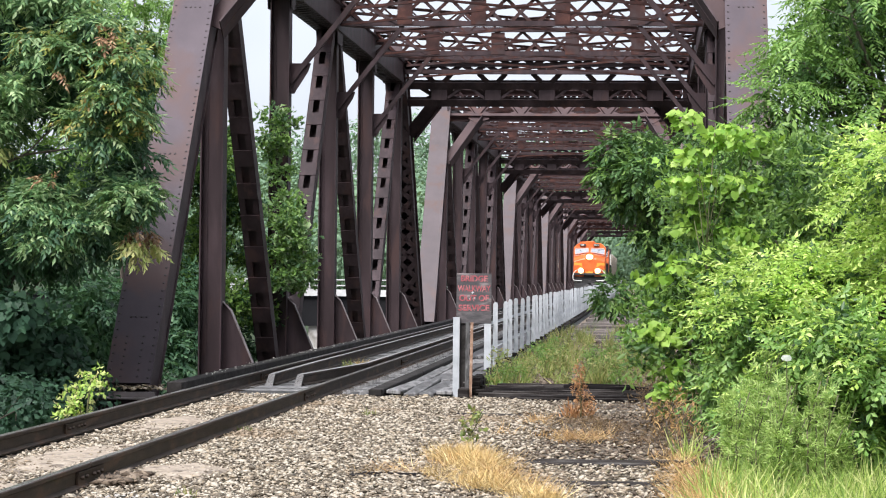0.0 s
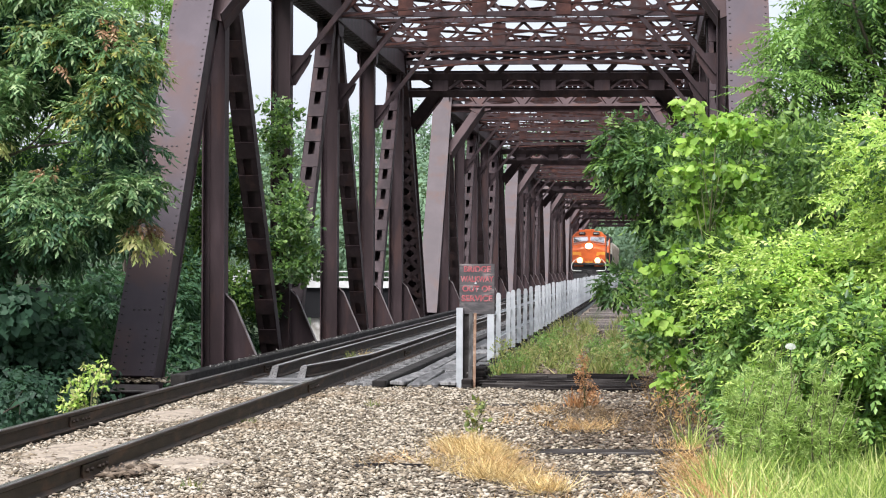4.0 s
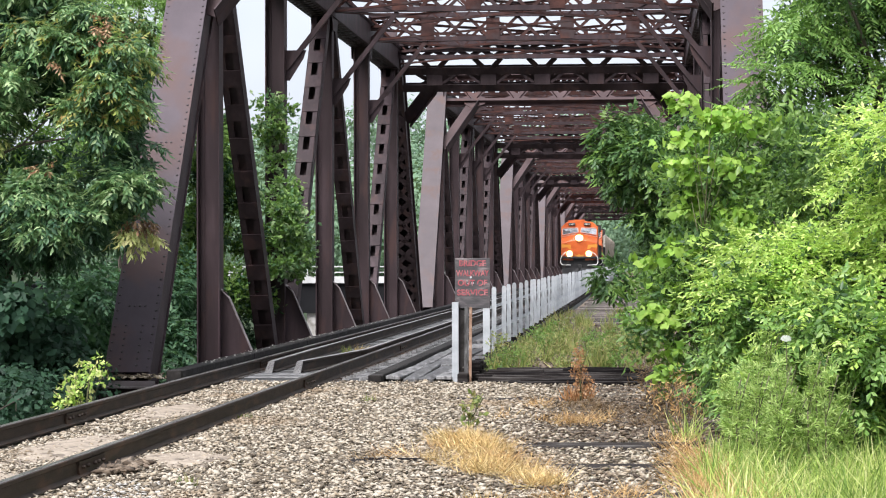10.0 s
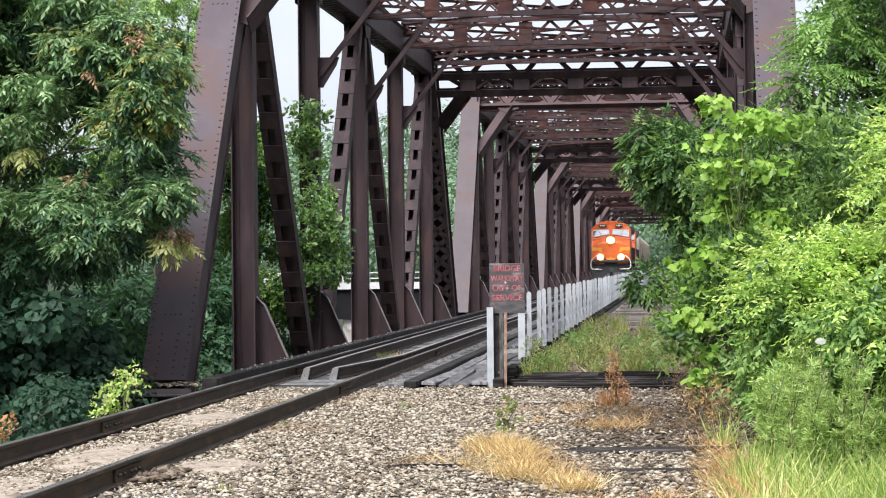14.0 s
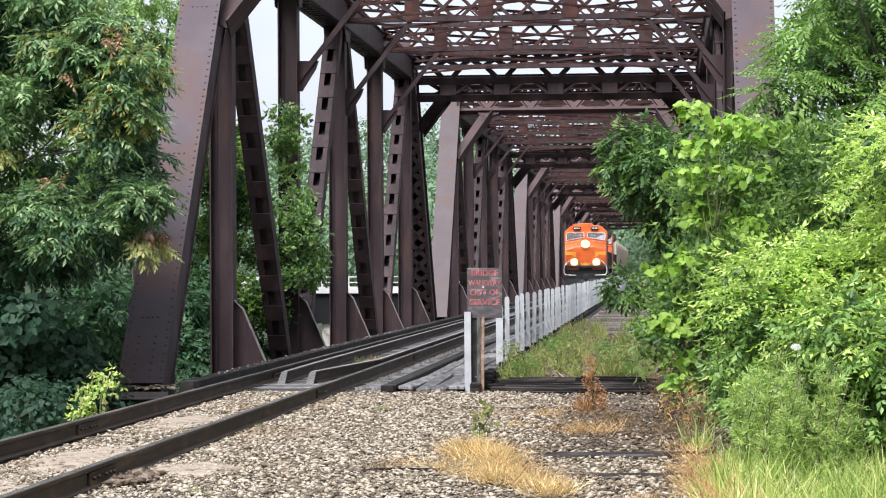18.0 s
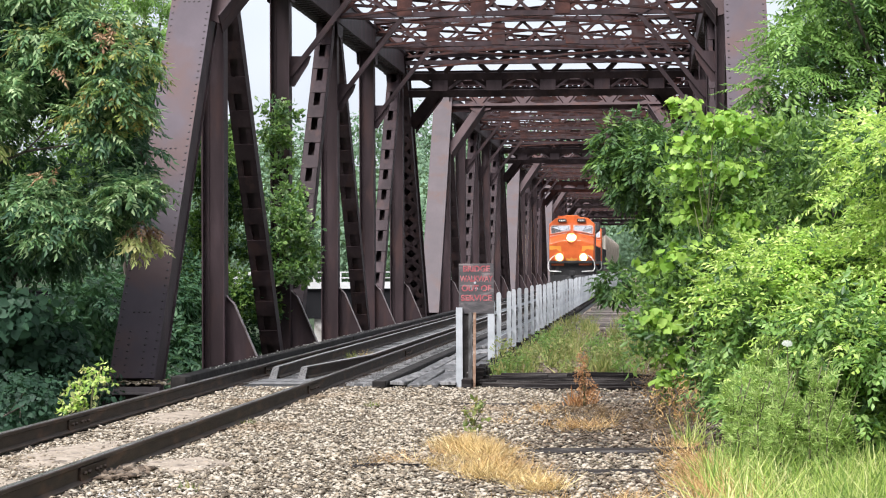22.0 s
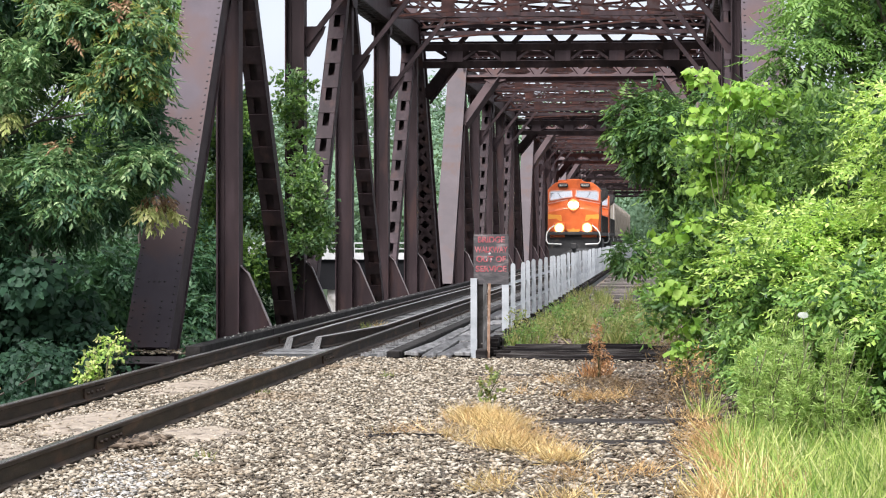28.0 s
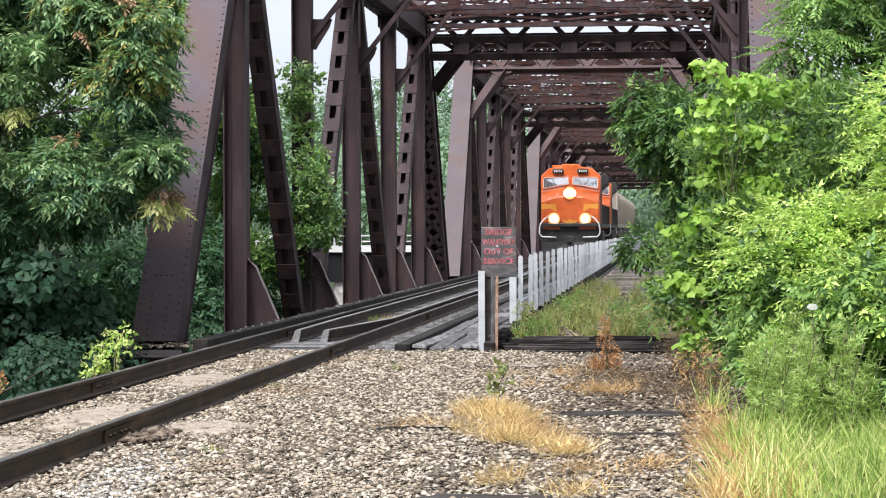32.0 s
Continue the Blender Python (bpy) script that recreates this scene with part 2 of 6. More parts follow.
# ---- mesh building ----
class Geo:
    """Collects vertices and faces for one mesh."""

    def __init__(self):
        self.v, self.f = [], []

    def add(self, verts, faces):
        k = len(self.v)
        self.v.extend(tuple(p) for p in verts)
        self.f.extend(tuple(i + k for i in q) for q in faces)
        return self

    def box(self, c, s, turn=None):
        pts = [Vector((x * s[0] / 2, y * s[1] / 2, z * s[2] / 2)) for x, y, z in
               ((-1, -1, -1), (1, -1, -1), (1, 1, -1), (-1, 1, -1), (-1, -1, 1), (1, -1, 1), (1, 1, 1), (-1, 1, 1))]
        if turn is not None:
            pts = [turn @ p for p in pts]
        c = Vector(c)
        return self.add([p + c for p in pts], ((0, 3, 2, 1), (4, 5, 6, 7), (0, 1, 5, 4), (1, 2, 6, 5), (2, 3, 7, 6), (3, 0, 4, 7)))

    def frame_of(self, p0, p1, up):
        p0, p1 = Vector(p0), Vector(p1)
        d = (p1 - p0).normalized()
        side = d.cross(Vector(up))
        if side.length < 1e-4:
            side = d.cross(Vector((1, 0, 0)))
        side.normalize()
        return p0, p1, d, side, side.cross(d).normalized()

    def beam(self, p0, p1, w, h, up=(0, 0, 1), a=0.0, b=0.0):
        """A bar from p0 to p1, w wide, h along up, shifted by a sideways and b upwards."""
        p0, p1, d, s, u = self.frame_of(p0, p1, up)
        o = s * a + u * b
        q = [(-1, -1), (1, -1), (1, 1), (-1, 1)]
        pts = [p + o + s * (x * w / 2) + u * (y * h / 2) for p in (p0, p1) for x, y in q]
        return self.add(pts, ((0, 1, 2, 3), (7, 6, 5, 4), (0, 4, 5, 1), (1, 5, 6, 2), (2, 6, 7, 3), (3, 7, 4, 0)))

    def tube(self, p0, p1, r0, r1=None, n=8, up=(0, 0, 1), caps=True):
        r1 = r0 if r1 is None else r1
        p0, p1, d, s, u = self.frame_of(p0, p1, up)
        pts = [p + s * (math.cos(6.2832 * i / n) * r) + u * (math.sin(6.2832 * i / n) * r) for p, r in ((p0, r0), (p1, r1)) for i in range(n)]
        fs = [(i, (i + 1) % n, n + (i + 1) % n, n + i) for i in range(n)]
        if caps:
            fs += [tuple(reversed(range(n))), tuple(range(n, 2 * n))]
        return self.add(pts, fs)

    def sweep(self, outline, p0, p1, up=(0, 0, 1)):
        """A closed outline of (side, up) points drawn from p0 to p1."""
        p0, p1, d, s, u = self.frame_of(p0, p1, up)
        n = len(outline)
        pts = [p + s * x + u * y for p in (p0, p1) for x, y in outline]
        return self.add(pts, [(i, (i + 1) % n, n + (i + 1) % n, n + i) for i in range(n)] + [tuple(reversed(range(n))), tuple(range(n, 2 * n))])

    def plate(self, pts, t):
        """A flat polygon given thickness along the vector t."""
        pts, t, n = [Vector(p) for p in pts], Vector(t), len(pts)
        return self.add(pts + [p + t for p in pts], [tuple(reversed(range(n))), tuple(range(n, 2 * n))] + [(i, (i + 1) % n, n + (i + 1) % n, n + i) for i in range(n)])

    def mesh(self, name, material, smooth=False, bevel=0.0):
        me = bpy.data.meshes.new(name)
        me.from_pydata(self.v, [], self.f)
        bm = bmesh.new()
        bm.from_mesh(me)
        bmesh.ops.recalc_face_normals(bm, faces=bm.faces)
        if bevel:
            es = [e for e in bm.edges if len(e.link_faces) == 2 and e.calc_face_angle(0) > 0.5]
            bmesh.ops.bevel(bm, geom=es, offset=bevel, segments=1, affect="EDGES", clamp_overlap=True)
        bm.to_mesh(me)
        bm.free()
        if smooth:
            me.shade_smooth()
        for one in (material if isinstance(material, (list, tuple)) else [material]):
            me.materials.append(one)
        return me


def part(name, geo, material, parent=None, label="", smooth=False, bevel=0.0, kind=""):
    """One mesh object under a thing or a part (or at top level)."""
    data = geo.mesh(name, material, smooth, bevel) if isinstance(geo, Geo) else geo
    ob = new(name, data)
    if parent is not None:
        ob.parent = parent
    return tagged(ob, label=label, kind=kind)


def thing(name, at, label, category, group="", kind=""):
    """An Empty that carries the parts of one thing."""
    ob = new(name)
    ob.empty_display_size = 0.2
    ob.matrix_world = at if isinstance(at, Matrix) else pose(*at)
    return tagged(ob, label, category, group, kind)


def fast_mesh(name, verts, faces, material, smooth=False):
    """A mesh out of numpy arrays: verts (n, 3) and faces (m, k)."""
    me = bpy.data.meshes.new(name)
    k = faces.shape[1]
    me.vertices.add(len(verts))
    me.vertices.foreach_set("co", np.asarray(verts, dtype=np.float32).ravel())
    me.loops.add(faces.size)
    me.loops.foreach_set("vertex_index", np.asarray(faces, dtype=np.int32).ravel())
    me.polygons.add(len(faces))
    me.polygons.foreach_set("loop_start", np.arange(0, faces.size, k, dtype=np.int32))
    me.update(calc_edges=True)
    me.validate()
    if smooth:
        me.shade_smooth()
    me.materials.append(material)
    return me


STEEL_EDGE = mat("worn_pale_steel_edge", [(0.17, 0.14, 0.138), (0.29, 0.25, 0.25)], 3, 0.5, 0, 0.1, 50, (0.09, 0.06, 0.055), 0.6, 3)

# ---- the bridge: six riveted through-truss spans, two tracks wide, one track left ----
TRACK_X = -5.20          # middle of the track in use
BRIDGE_X = -3.055        # middle of the bridge
HALF = 4.795             # from there to each truss
SPAN_Y, SPAN_PITCH, SPANS = 32.68, 46.74, 6
PANEL, FOOT, TOP = 7.472, -0.75, 8.25
WORK_TOP, WORK_FOOT = 8.46, -1.75   # where the middle lines of diagonals and end posts meet
CHORD = 8.11             # middle of the top chord
STRUT, STRUT_TOP = 7.94, 8.62   # sway struts, lower and upper edge


def i_outline(x, y, d, web, flange, t):
    """The outline of a web of depth d with flanges, about (x, y)."""
    a, b, c = web / 2, flange / 2, d / 2
    half = [(-b, -c), (b, -c), (b, -c + t), (a, -c + t), (a, c - t), (b, c - t), (b, c), (-b, c), (-b, c - t), (-a, c - t), (-a, -c + t), (-b, -c + t)]
    return [(x + u, y + v) for u, v in half]


def box_member(p0, p1, out, w=0.60, d=0.50, pitch=0.42, bar=0.065):
    """Two webs with flange angles and a cover plate on the side of out. Returns webs, plate, lacing."""
    webs, plate, lace = Geo(), Geo(), Geo()
    for s in (-1, 1):
        webs.sweep(i_outline(s * (w / 2 - 0.05), 0.0, d, 0.03, 0.10, 0.02), p0, p1, out)
    plate.beam(p0, p1, w + 0.06, 0.022, out, b=d / 2 + 0.012)
    p0, p1 = Vector(p0), Vector(p1)
    length = (p1 - p0).length
    n = max(2, int(length / pitch))
    _, _, dd, ss, uu = lace.frame_of(p0, p1, out)
    low = -uu * (d / 2 + 0.006)
    for i in range(n):
        for a in (-1, 1):
            q0 = p0 + dd * (length * i / n) + ss * (a * (w / 2 - 0.05)) + low
            q1 = p0 + dd * (length * (i + 1) / n) - ss * (a * (w / 2 - 0.05)) + low
            lace.beam(q0, q1, bar, 0.012, out)
    for t in (0.02, 0.98):
        lace.beam(p0 + dd * (length * t - 0.35) + low * 1.04, p0 + dd * (length * t + 0.35) + low * 1.04, w, 0.014, out)
    return webs, plate, lace


def batten_member(p0, p1, out, w=0.40, d=0.34, step=0.74, back=0.12):
    """Two channels joined by rows of batten plates on both faces."""
    g = Geo()
    for s in (-1, 1):
        g.beam(p0, p1, 0.02, d, out, a=s * (w / 2 - 0.01))
        for e in (-1, 1):
            g.beam(p0, p1, 0.125, 0.018, out, a=s * (w / 2 - 0.0625), b=e * (d / 2 - 0.009))
    p0, p1 = Vector(p0), Vector(p1)
    length, (_, _, dd, ss, uu) = (p1 - p0).length, g.frame_of(p0, p1, out)
    n = int(length / step)
    g.beam(p0, p1, w - 0.05, 0.012, out, b=back)
    for i in range(n + 1):
        for e in (-1, 1):
            c = p0 + dd * (length * i / n)
            ln = 0.19 if 0 < i < n else 0.6
            g.beam(c - dd * ln, c + dd * ln, w - 0.012, 0.014, out, b=e * (d / 2 + 0.008))
    return g


def h_member(p0, p1, out, w=0.42, d=0.40):
    a, b, t, r, u = w / 2, d / 2, 0.024, 0.09, 0.012
    half = [(-a, -b), (-a + t, -b), (-a + t, -u - 0.016), (-a + t + r, -u - 0.016), (-a + t + r, -u), (a - t - r, -u), (a - t - r, -u - 0.016), (a - t, -u - 0.016), (a - t, -b), (a, -b)]
    return Geo().sweep(half + [(-x, -y) for x, y in half], p0, p1, out)


def laced_strut(g, p0, p1, d, w=0.12, up=(0, 0, 1), step=0.5):
    """Two pairs of angles, d apart along up, with zigzag lacing between."""
    for e in (-1, 1):
        g.beam(p0, p1, w, 0.016, up, b=e * d / 2)
        g.beam(p0, p1, 0.016, 0.06, up, b=e * (d / 2 - 0.035))
    p0, p1 = Vector(p0), Vector(p1)
    length, (_, _, dd, ss, uu) = (p1 - p0).length, g.frame_of(p0, p1, up)
    n = max(2, int(length / step))
    for i in range(n):
        s = 1 if i % 2 else -1
        g.beam(p0 + dd * (length * i / n) + uu * (s * d / 2), p0 + dd * (length * (i + 1) / n) - uu * (s * d / 2), 0.045, 0.012, ss)
    return g


def rivet_rows(p0, p1, out, offsets, plane, step=0.15, r=0.023):
    """Round heads in lines along a member, on the face plane away from its middle."""
    g = Geo()
    p0, p1, d, s, u = g.frame_of(p0, p1, out)
    length = (p1 - p0).length
    for a in offsets:
        for i in range(int(length / step)):
            c = p0 + d * (0.1 + i * step) + s * a + u * plane
            g.tube(c, c + u * 0.012, r, r * 0.55, 6, d)
    for j in range(int((length - 1.24) / 3.31) + 1):
        for k in range(4):
            c = p0 + d * (1.24 + j * 3.31) + s * ((k - 1.5) * 0.083) + u * plane
            g.tube(c, c + u * 0.012, r, r * 0.55, 6, d)
    for a in (-0.13, 0.13):
        for i in range(7):
            c = p0 + d * (0.12 + i * 0.125) + s * a + u * plane
            g.tube(c, c + u * 0.012, r, r * 0.55, 6, d)
    return g


def truss_span(at, near):
    span = thing("truss_span", at, "dark brown riveted steel through-truss railway bridge span", "bridge span", "spans of the bridge")
    node = lambda s, k, top: Vector((s * HALF, k * PANEL, TOP if top else FOOT))
    work = lambda s, k, top: Vector((s * HALF, k * PANEL, WORK_TOP if top else WORK_FOOT))
    for s in (-1, 1):
        for k0, k1 in ((0, 1), (6, 5)):
            p0, p1 = work(s, k0, False), work(s, k1, True)
            p0 = p0.lerp(p1, 0.150)
            rise = WORK_TOP - WORK_FOOT
            out = Vector((0, -rise, PANEL)) if k0 == 0 else Vector((0, rise, PANEL))
            webs, plate, lace = box_member(p0, p1, out, 0.655, 0.72, *((0.42, 0.065) if k0 == 0 else (0.60, 0.17)))
            post = part("end_post", webs, STEEL, span)
            part("cover_plate", plate, STEEL_FACE if near else STEEL_PORTAL, post, "grey-violet weathered cover plate" if near else "faded mauve-brown cover plate")
            part("lacing", lace, STEEL, post, kind="stuff")
            if near and k0 == 0:
                part("rivets", rivet_rows(p0, p1, out, (-0.305, 0.305), 0.383), RIVET, post, kind="stuff")
            e0 = -1 if k0 == 0 else 1
            b0 = p0 + Vector((0, e0 * 0.12, 0))
            foot = Geo().box(b0 + Vector((0, 0, -0.03)), (0.98, 1.0, 0.05)).box(b0 + Vector((0, 0, -0.13)), (0.86, 0.8, 0.14)).box(b0 + Vector((0, 0, -0.22)), (1.1, 1.15, 0.05)).box(b0 + Vector((0, 0, -0.40)), (0.9, 0.9, 0.36))
            for e in (-0.36, -0.12, 0.12, 0.36):
                foot.box(b0 + Vector((e, e0 * 0.42, -0.12)), (0.03, 0.16, 0.17))
            part("bearing", foot, STEEL, span)
            if near and k0 == 0:
                toe = Geo().box(b0 + Vector((0, -0.49, 0.05)), (1.0, 0.022, 0.11)).box(b0 + Vector((0, -0.54, 0.006)), (1.02, 0.12, 0.022))
                part("base_angle", toe, STEEL_EDGE, post, "rusty worn angle along the foot of the end post")
        webs, plate, lace = box_member((s * HALF, PANEL, CHORD), (s * HALF, 5 * PANEL, CHORD), (0, 0, 1), 0.62, 0.66)
        chord = part("top_chord", webs, STEEL, span)
        part("cover_plate", plate, STEEL_FACE, chord)
        part("lacing", lace, STEEL, chord, kind="stuff")
        low = Geo()
        for e in (-1, 1):
            low.sweep(i_outline(e * 0.22, 0.0, 0.44, 0.03, 0.10, 0.018), node(s, 0, False), node(s, 6, False))
        part("bottom_chord", low, STEEL, span)
        for k in range(1, 6):
            part("vertical_post", h_member(node(s, k, False) + Vector((0, 0, 0.1)), node(s, k, True) - Vector((0, 0, 0.1)), (0, 1, 0)), STEEL, span)
            g = Geo()
            inward = -s
            x0 = s * HALF + inward * 0.20
            y = k * PANEL
            g.plate([(x0, y - 0.01, -0.05), (x0, y - 0.01, 1.18), (x0 + inward * 0.10, y - 0.01, 1.14), (x0 + inward * 0.16, y - 0.01, 1.02), (x0 + inward * 0.62, y - 0.01, -0.05)], (0, 0.02, 0))
            knee = part("knee_plate", g, STEEL, span)
            edge = Geo().beam((x0 + inward * 0.16, y, 1.03), (x0 + inward * 0.625, y, -0.05), 0.13, 0.018, (inward, 0, 0.4)).beam((x0, y, 1.19), (x0 + inward * 0.16, y, 1.03), 0.13, 0.018, (0, 0, 1))
            part("edge_angle", edge, STEEL_EDGE, knee, "pale worn edge angle")
        for k0, k1 in ((1, 2), (3, 2), (3, 4), (5, 4)):
            part("diagonal", batten_member(work(s, k0, True), work(s, k0, True).lerp(work(s, k1, False), 0.92), (0, 1, 0.6) if k0 > k1 else (0, -1, 0.6), back=0.12 if k0 > k1 else 0.10), STEEL, span)
        for k in range(1, 6):
            g = Geo()
            zt = CHORD + 0.32
            for e in (-0.27, 0.25):
                x = s * HALF + e
                w = 0.85 if k in (1, 3, 5) else 0.45
                g.plate([(x, k * PANEL - w, zt - 0.1), (x, k * PANEL - w, zt + 0.2), (x, k * PANEL + w, zt + 0.2), (x, k * PANEL + w, zt - 0.1), (x, k * PANEL + w * 0.45, zt - 0.98), (x, k * PANEL - w * 0.45, zt - 0.98)], (0.02, 0, 0))
            part("gusset_plate", g, STEEL, span)
    # floor
    for k in range(7):
        g = Geo().beam((-HALF + 0.2, k * PANEL, -0.72), (HALF - 0.2, k * PANEL, -0.72), 0.02, 0.86)
        for e in (-1, 1):
            g.beam((-HALF + 0.2, k * PANEL, -0.72), (HALF - 0.2, k * PANEL, -0.72), 0.32, 0.022, b=e * 0.43)
        part("floor_beam", g, STEEL, span)
    for x in (-3.1, -1.25, 1.25, 3.1):
        g = Geo().beam((x, 0, -0.62), (x, 6 * PANEL, -0.62), 0.02, 0.66)
        for e in (-1, 1):
            g.beam((x, 0, -0.62), (x, 6 * PANEL, -0.62), 0.26, 0.02, b=e * 0.33)
        part("stringer", g, STEEL, span)
    # portals, in the plane of the end posts
    for k, sgn in ((1, -1), (5, 1)):
        slope = Vector((0, sgn * PANEL, -(WORK_TOP - WORK_FOOT))).normalized()
        head = Vector((0, k * PANEL, WORK_TOP)) + slope * 0.25
        a0 = head + slope * (0.42 if k == 1 else 1.18)
        b0 = head + slope * (-0.9 if k == 1 else 0.54)
        up = -slope
        xs = HALF - 0.3
        for c in (a0, b0):
            hl, hr = (0.13, 0.06) if sgn < 0 else (0.06, 0.13)
            h_shape = [(-0.14, -hl), (-0.12, -hl), (-0.12, -0.01), (0.12, -0.01), (0.12, -hr), (0.14, -hr), (0.14, hr), (0.12, hr), (0.12, 0.01), (-0.12, 0.01), (-0.12, hl), (-0.14, hl)]
            g = Geo().sweep(h_shape, c + Vector((-xs, 0, 0)), c + Vector((xs, 0, 0)), up)
            # Near portals face the sky; that light is put into a lighter steel.
            part("portal_strut", g, STEEL_STRUT if k == 1 else STEEL, span, "portal strut with brackets, lightened where it faces the sky" if k == 1 else "")
        g = Geo()
        for i in range(-2, 3):
            c = a0 + Vector((i * 1.69, 0, 0))
            for e in (-1, 1):
                top = b0 + Vector((min(max(i * 1.69 + e * 0.845, -xs), xs), 0, 0))
                g.beam(c + Vector((e * 0.10, 0, 0)) + up * 0.08, top, 0.17, 0.014, (0, 1, 1))
            g.plate([c + Vector((-0.62, 0, 0)) + up * 0.10, c + Vector((-0.26, 0, 0)) + up * 0.27, c + Vector((-0.50, 0, 0)) + up * 0.58, c + Vector((-0.34, 0, 0)) + up * 0.64, c + Vector((0, 0, 0)) + up * 0.40,
                     c + Vector((0.34, 0, 0)) + up * 0.64, c + Vector((0.50, 0, 0)) + up * 0.58, c + Vector((0.26, 0, 0)) + up * 0.27, c + Vector((0.62, 0, 0)) + up * 0.10], slope.cross(Vector((1, 0, 0))) * 0.02)
        part("portal_lattice", g, STEEL_STRUT if k == 1 else STEEL, span)
        for s in (-1, 1):
            g = Geo()
            c0 = a0 + Vector((s * (xs - (1.15 if k == 1 else 0.95)), 0, 0))
            c1 = Vector((s * xs, 0, 0)) + head + slope * (2.75 if k == 1 else 2.5)
            out = slope.cross(Vector((1, 0, 0))) * 0.02
            g.beam(c0, c1, 0.42, 0.024, out)
            if k == 1:
                g.plate([c0 + Vector((s * 0.28, 0, 0)) + up * 0.30, c0 - Vector((s * 0.42, 0, 0)) + up * 0.12, c0 - Vector((s * 0.42, 0, 0)) - up * 0.14, c0 + Vector((s * 0.12, 0, 0)) - up * 0.34, c0 + Vector((s * 0.42, 0, 0)) - up * 0.10], out * 1.6)
            side = (c1 - c0).cross(out).normalized()
            side = side if side.dot(slope) > 0 else -side
            flange = Geo().beam(c0 + side * 0.19, c1 + side * 0.19, 0.03, 0.46, out)
            g.plate([c0, c0 - Vector((s * 0.5, 0, 0)), c0 - Vector((s * 0.5, 0, 0)) + up * 0.2, c0.lerp(c1, 0.2)], out)
            knee = part("portal_knee", g, STEEL_STRUT if k == 1 else STEEL, span)
            part("knee_flange", flange, STEEL, knee)
    # sway frames between the verticals
    for k in (2, 3, 4):
        y = k * PANEL
        xs = HALF - 0.2
        for zz in (STRUT, STRUT_TOP):
            tee = [(-0.085, -0.009), (0.085, -0.009), (0.085, 0.009), (0.009, 0.009), (0.009, 0.125), (-0.009, 0.125), (-0.009, 0.009), (-0.085, 0.009)]
            frame_part = part("sway_strut", Geo().sweep(tee, (-xs, y, zz), (xs, y, zz)), STEEL, span)
        g = Geo()
        n = 13
        for i in range(n):
            xa, xb = -xs + 2 * xs * i / n, -xs + 2 * xs * (i + 1) / n
            g.beam((xa, y, STRUT), (xb, y, STRUT_TOP), 0.085, 0.012, (0, 1, 0)).beam((xa, y + 0.02, STRUT_TOP), (xb, y + 0.02, STRUT), 0.085, 0.012, (0, 1, 0))
        for x in (-2.9, -1.05, 1.05, 2.9):
            plate = Geo().box((x, y - 0.03, (STRUT + STRUT_TOP) / 2), (0.38, 0.016, STRUT_TOP - STRUT - 0.06))
            part("batten_plate", plate, STEEL_RUST, frame_part, "rust-red batten plate")
        part("sway_lattice", g, STEEL_RUST, span)
        for s in (-1, 1):
            g = Geo()
            g.beam((s * (xs - 1.65), y, STRUT), (s * (HALF - 0.2), y, 5.86), 0.11, 0.10, (0, 1, 0))
            g.beam((s * (xs - 1.65), y, STRUT), (s * (HALF - 0.5), y, STRUT_TOP), 0.07, 0.07, (0, 1, 0))
            g.plate([(s * (HALF - 0.2), y, 5.62), (s * (HALF - 0.2), y, 6.28), (s * (HALF - 0.66), y, 6.28), (s * (HALF - 0.60), y, 6.10), (s * (HALF - 0.36), y, 5.72), (s * (HALF - 0.30), y, 5.62)], (0, 0.02, 0))
            part("sway_brace", g, STEEL, span)
    # end frame behind the near portal
    y, xs = PANEL + 0.75, HALF - 0.2
    part("end_strut", Geo().beam((-xs, y, 9.0), (xs, y, 9.0), 0.24, 0.16), STEEL, span)
    g = Geo()
    for i in range(20):
        xa, xb = -xs + 2 * xs * i / 20, -xs + 2 * xs * (i + 1) / 20
        g.beam((xa, y, 8.3), (xb, y, 9.0), 0.15, 0.02, (0, 1, 0)).beam((xa, y + 0.03, 9.0), (xb, y + 0.03, 8.3), 0.15, 0.02, (0, 1, 0))
    g.beam((-xs, y, 8.3), (xs, y, 8.3), 0.14, 0.12)
    part("end_lattice", g, STEEL_RUST, span)
    # end frame above the far portal
    y, xs = 5 * PANEL, HALF - 0.2
    part("end_strut", Geo().beam((-xs, y, 8.16), (xs, y, 8.16), 0.24, 0.13), STEEL, span)
    g = Geo()
    for i in range(12):
        xa, xb = -xs + 2 * xs * i / 12, -xs + 2 * xs * (i + 1) / 12
        g.beam((xa, y + 0.2, 8.18), (xb, y, STRUT_TOP), 0.15, 0.02, (0, 1, 0)).beam((xa, y, STRUT_TOP), (xb, y + 0.2, 8.18), 0.15, 0.02, (0, 1, 0))
    part("end_lattice", g, STEEL, span)
    part("end_strut", Geo().beam((-xs, y, STRUT_TOP), (xs, y, STRUT_TOP), 0.3, 0.2), STEEL, span)
    part("end_strut", Geo().beam((-xs, y + 0.12, 8.40), (xs, y + 0.12, 8.40), 0.16, 0.12), STEEL, span)
    for x in (-3.44, -1.72, 0.0, 1.72, 3.44):
        part("batten_plate", Geo().box((x, y + 0.45, 7.57), (0.50, 0.03, 0.54)), STEEL, span)
        for e in (-1, 1):
            part("end_brace", Geo().beam((x + e * 0.16, y + 0.3, 7.86), (x + e * 0.44, y + 0.1, 8.13), 0.16, 0.02, (0, 1, 0)), STEEL, span)
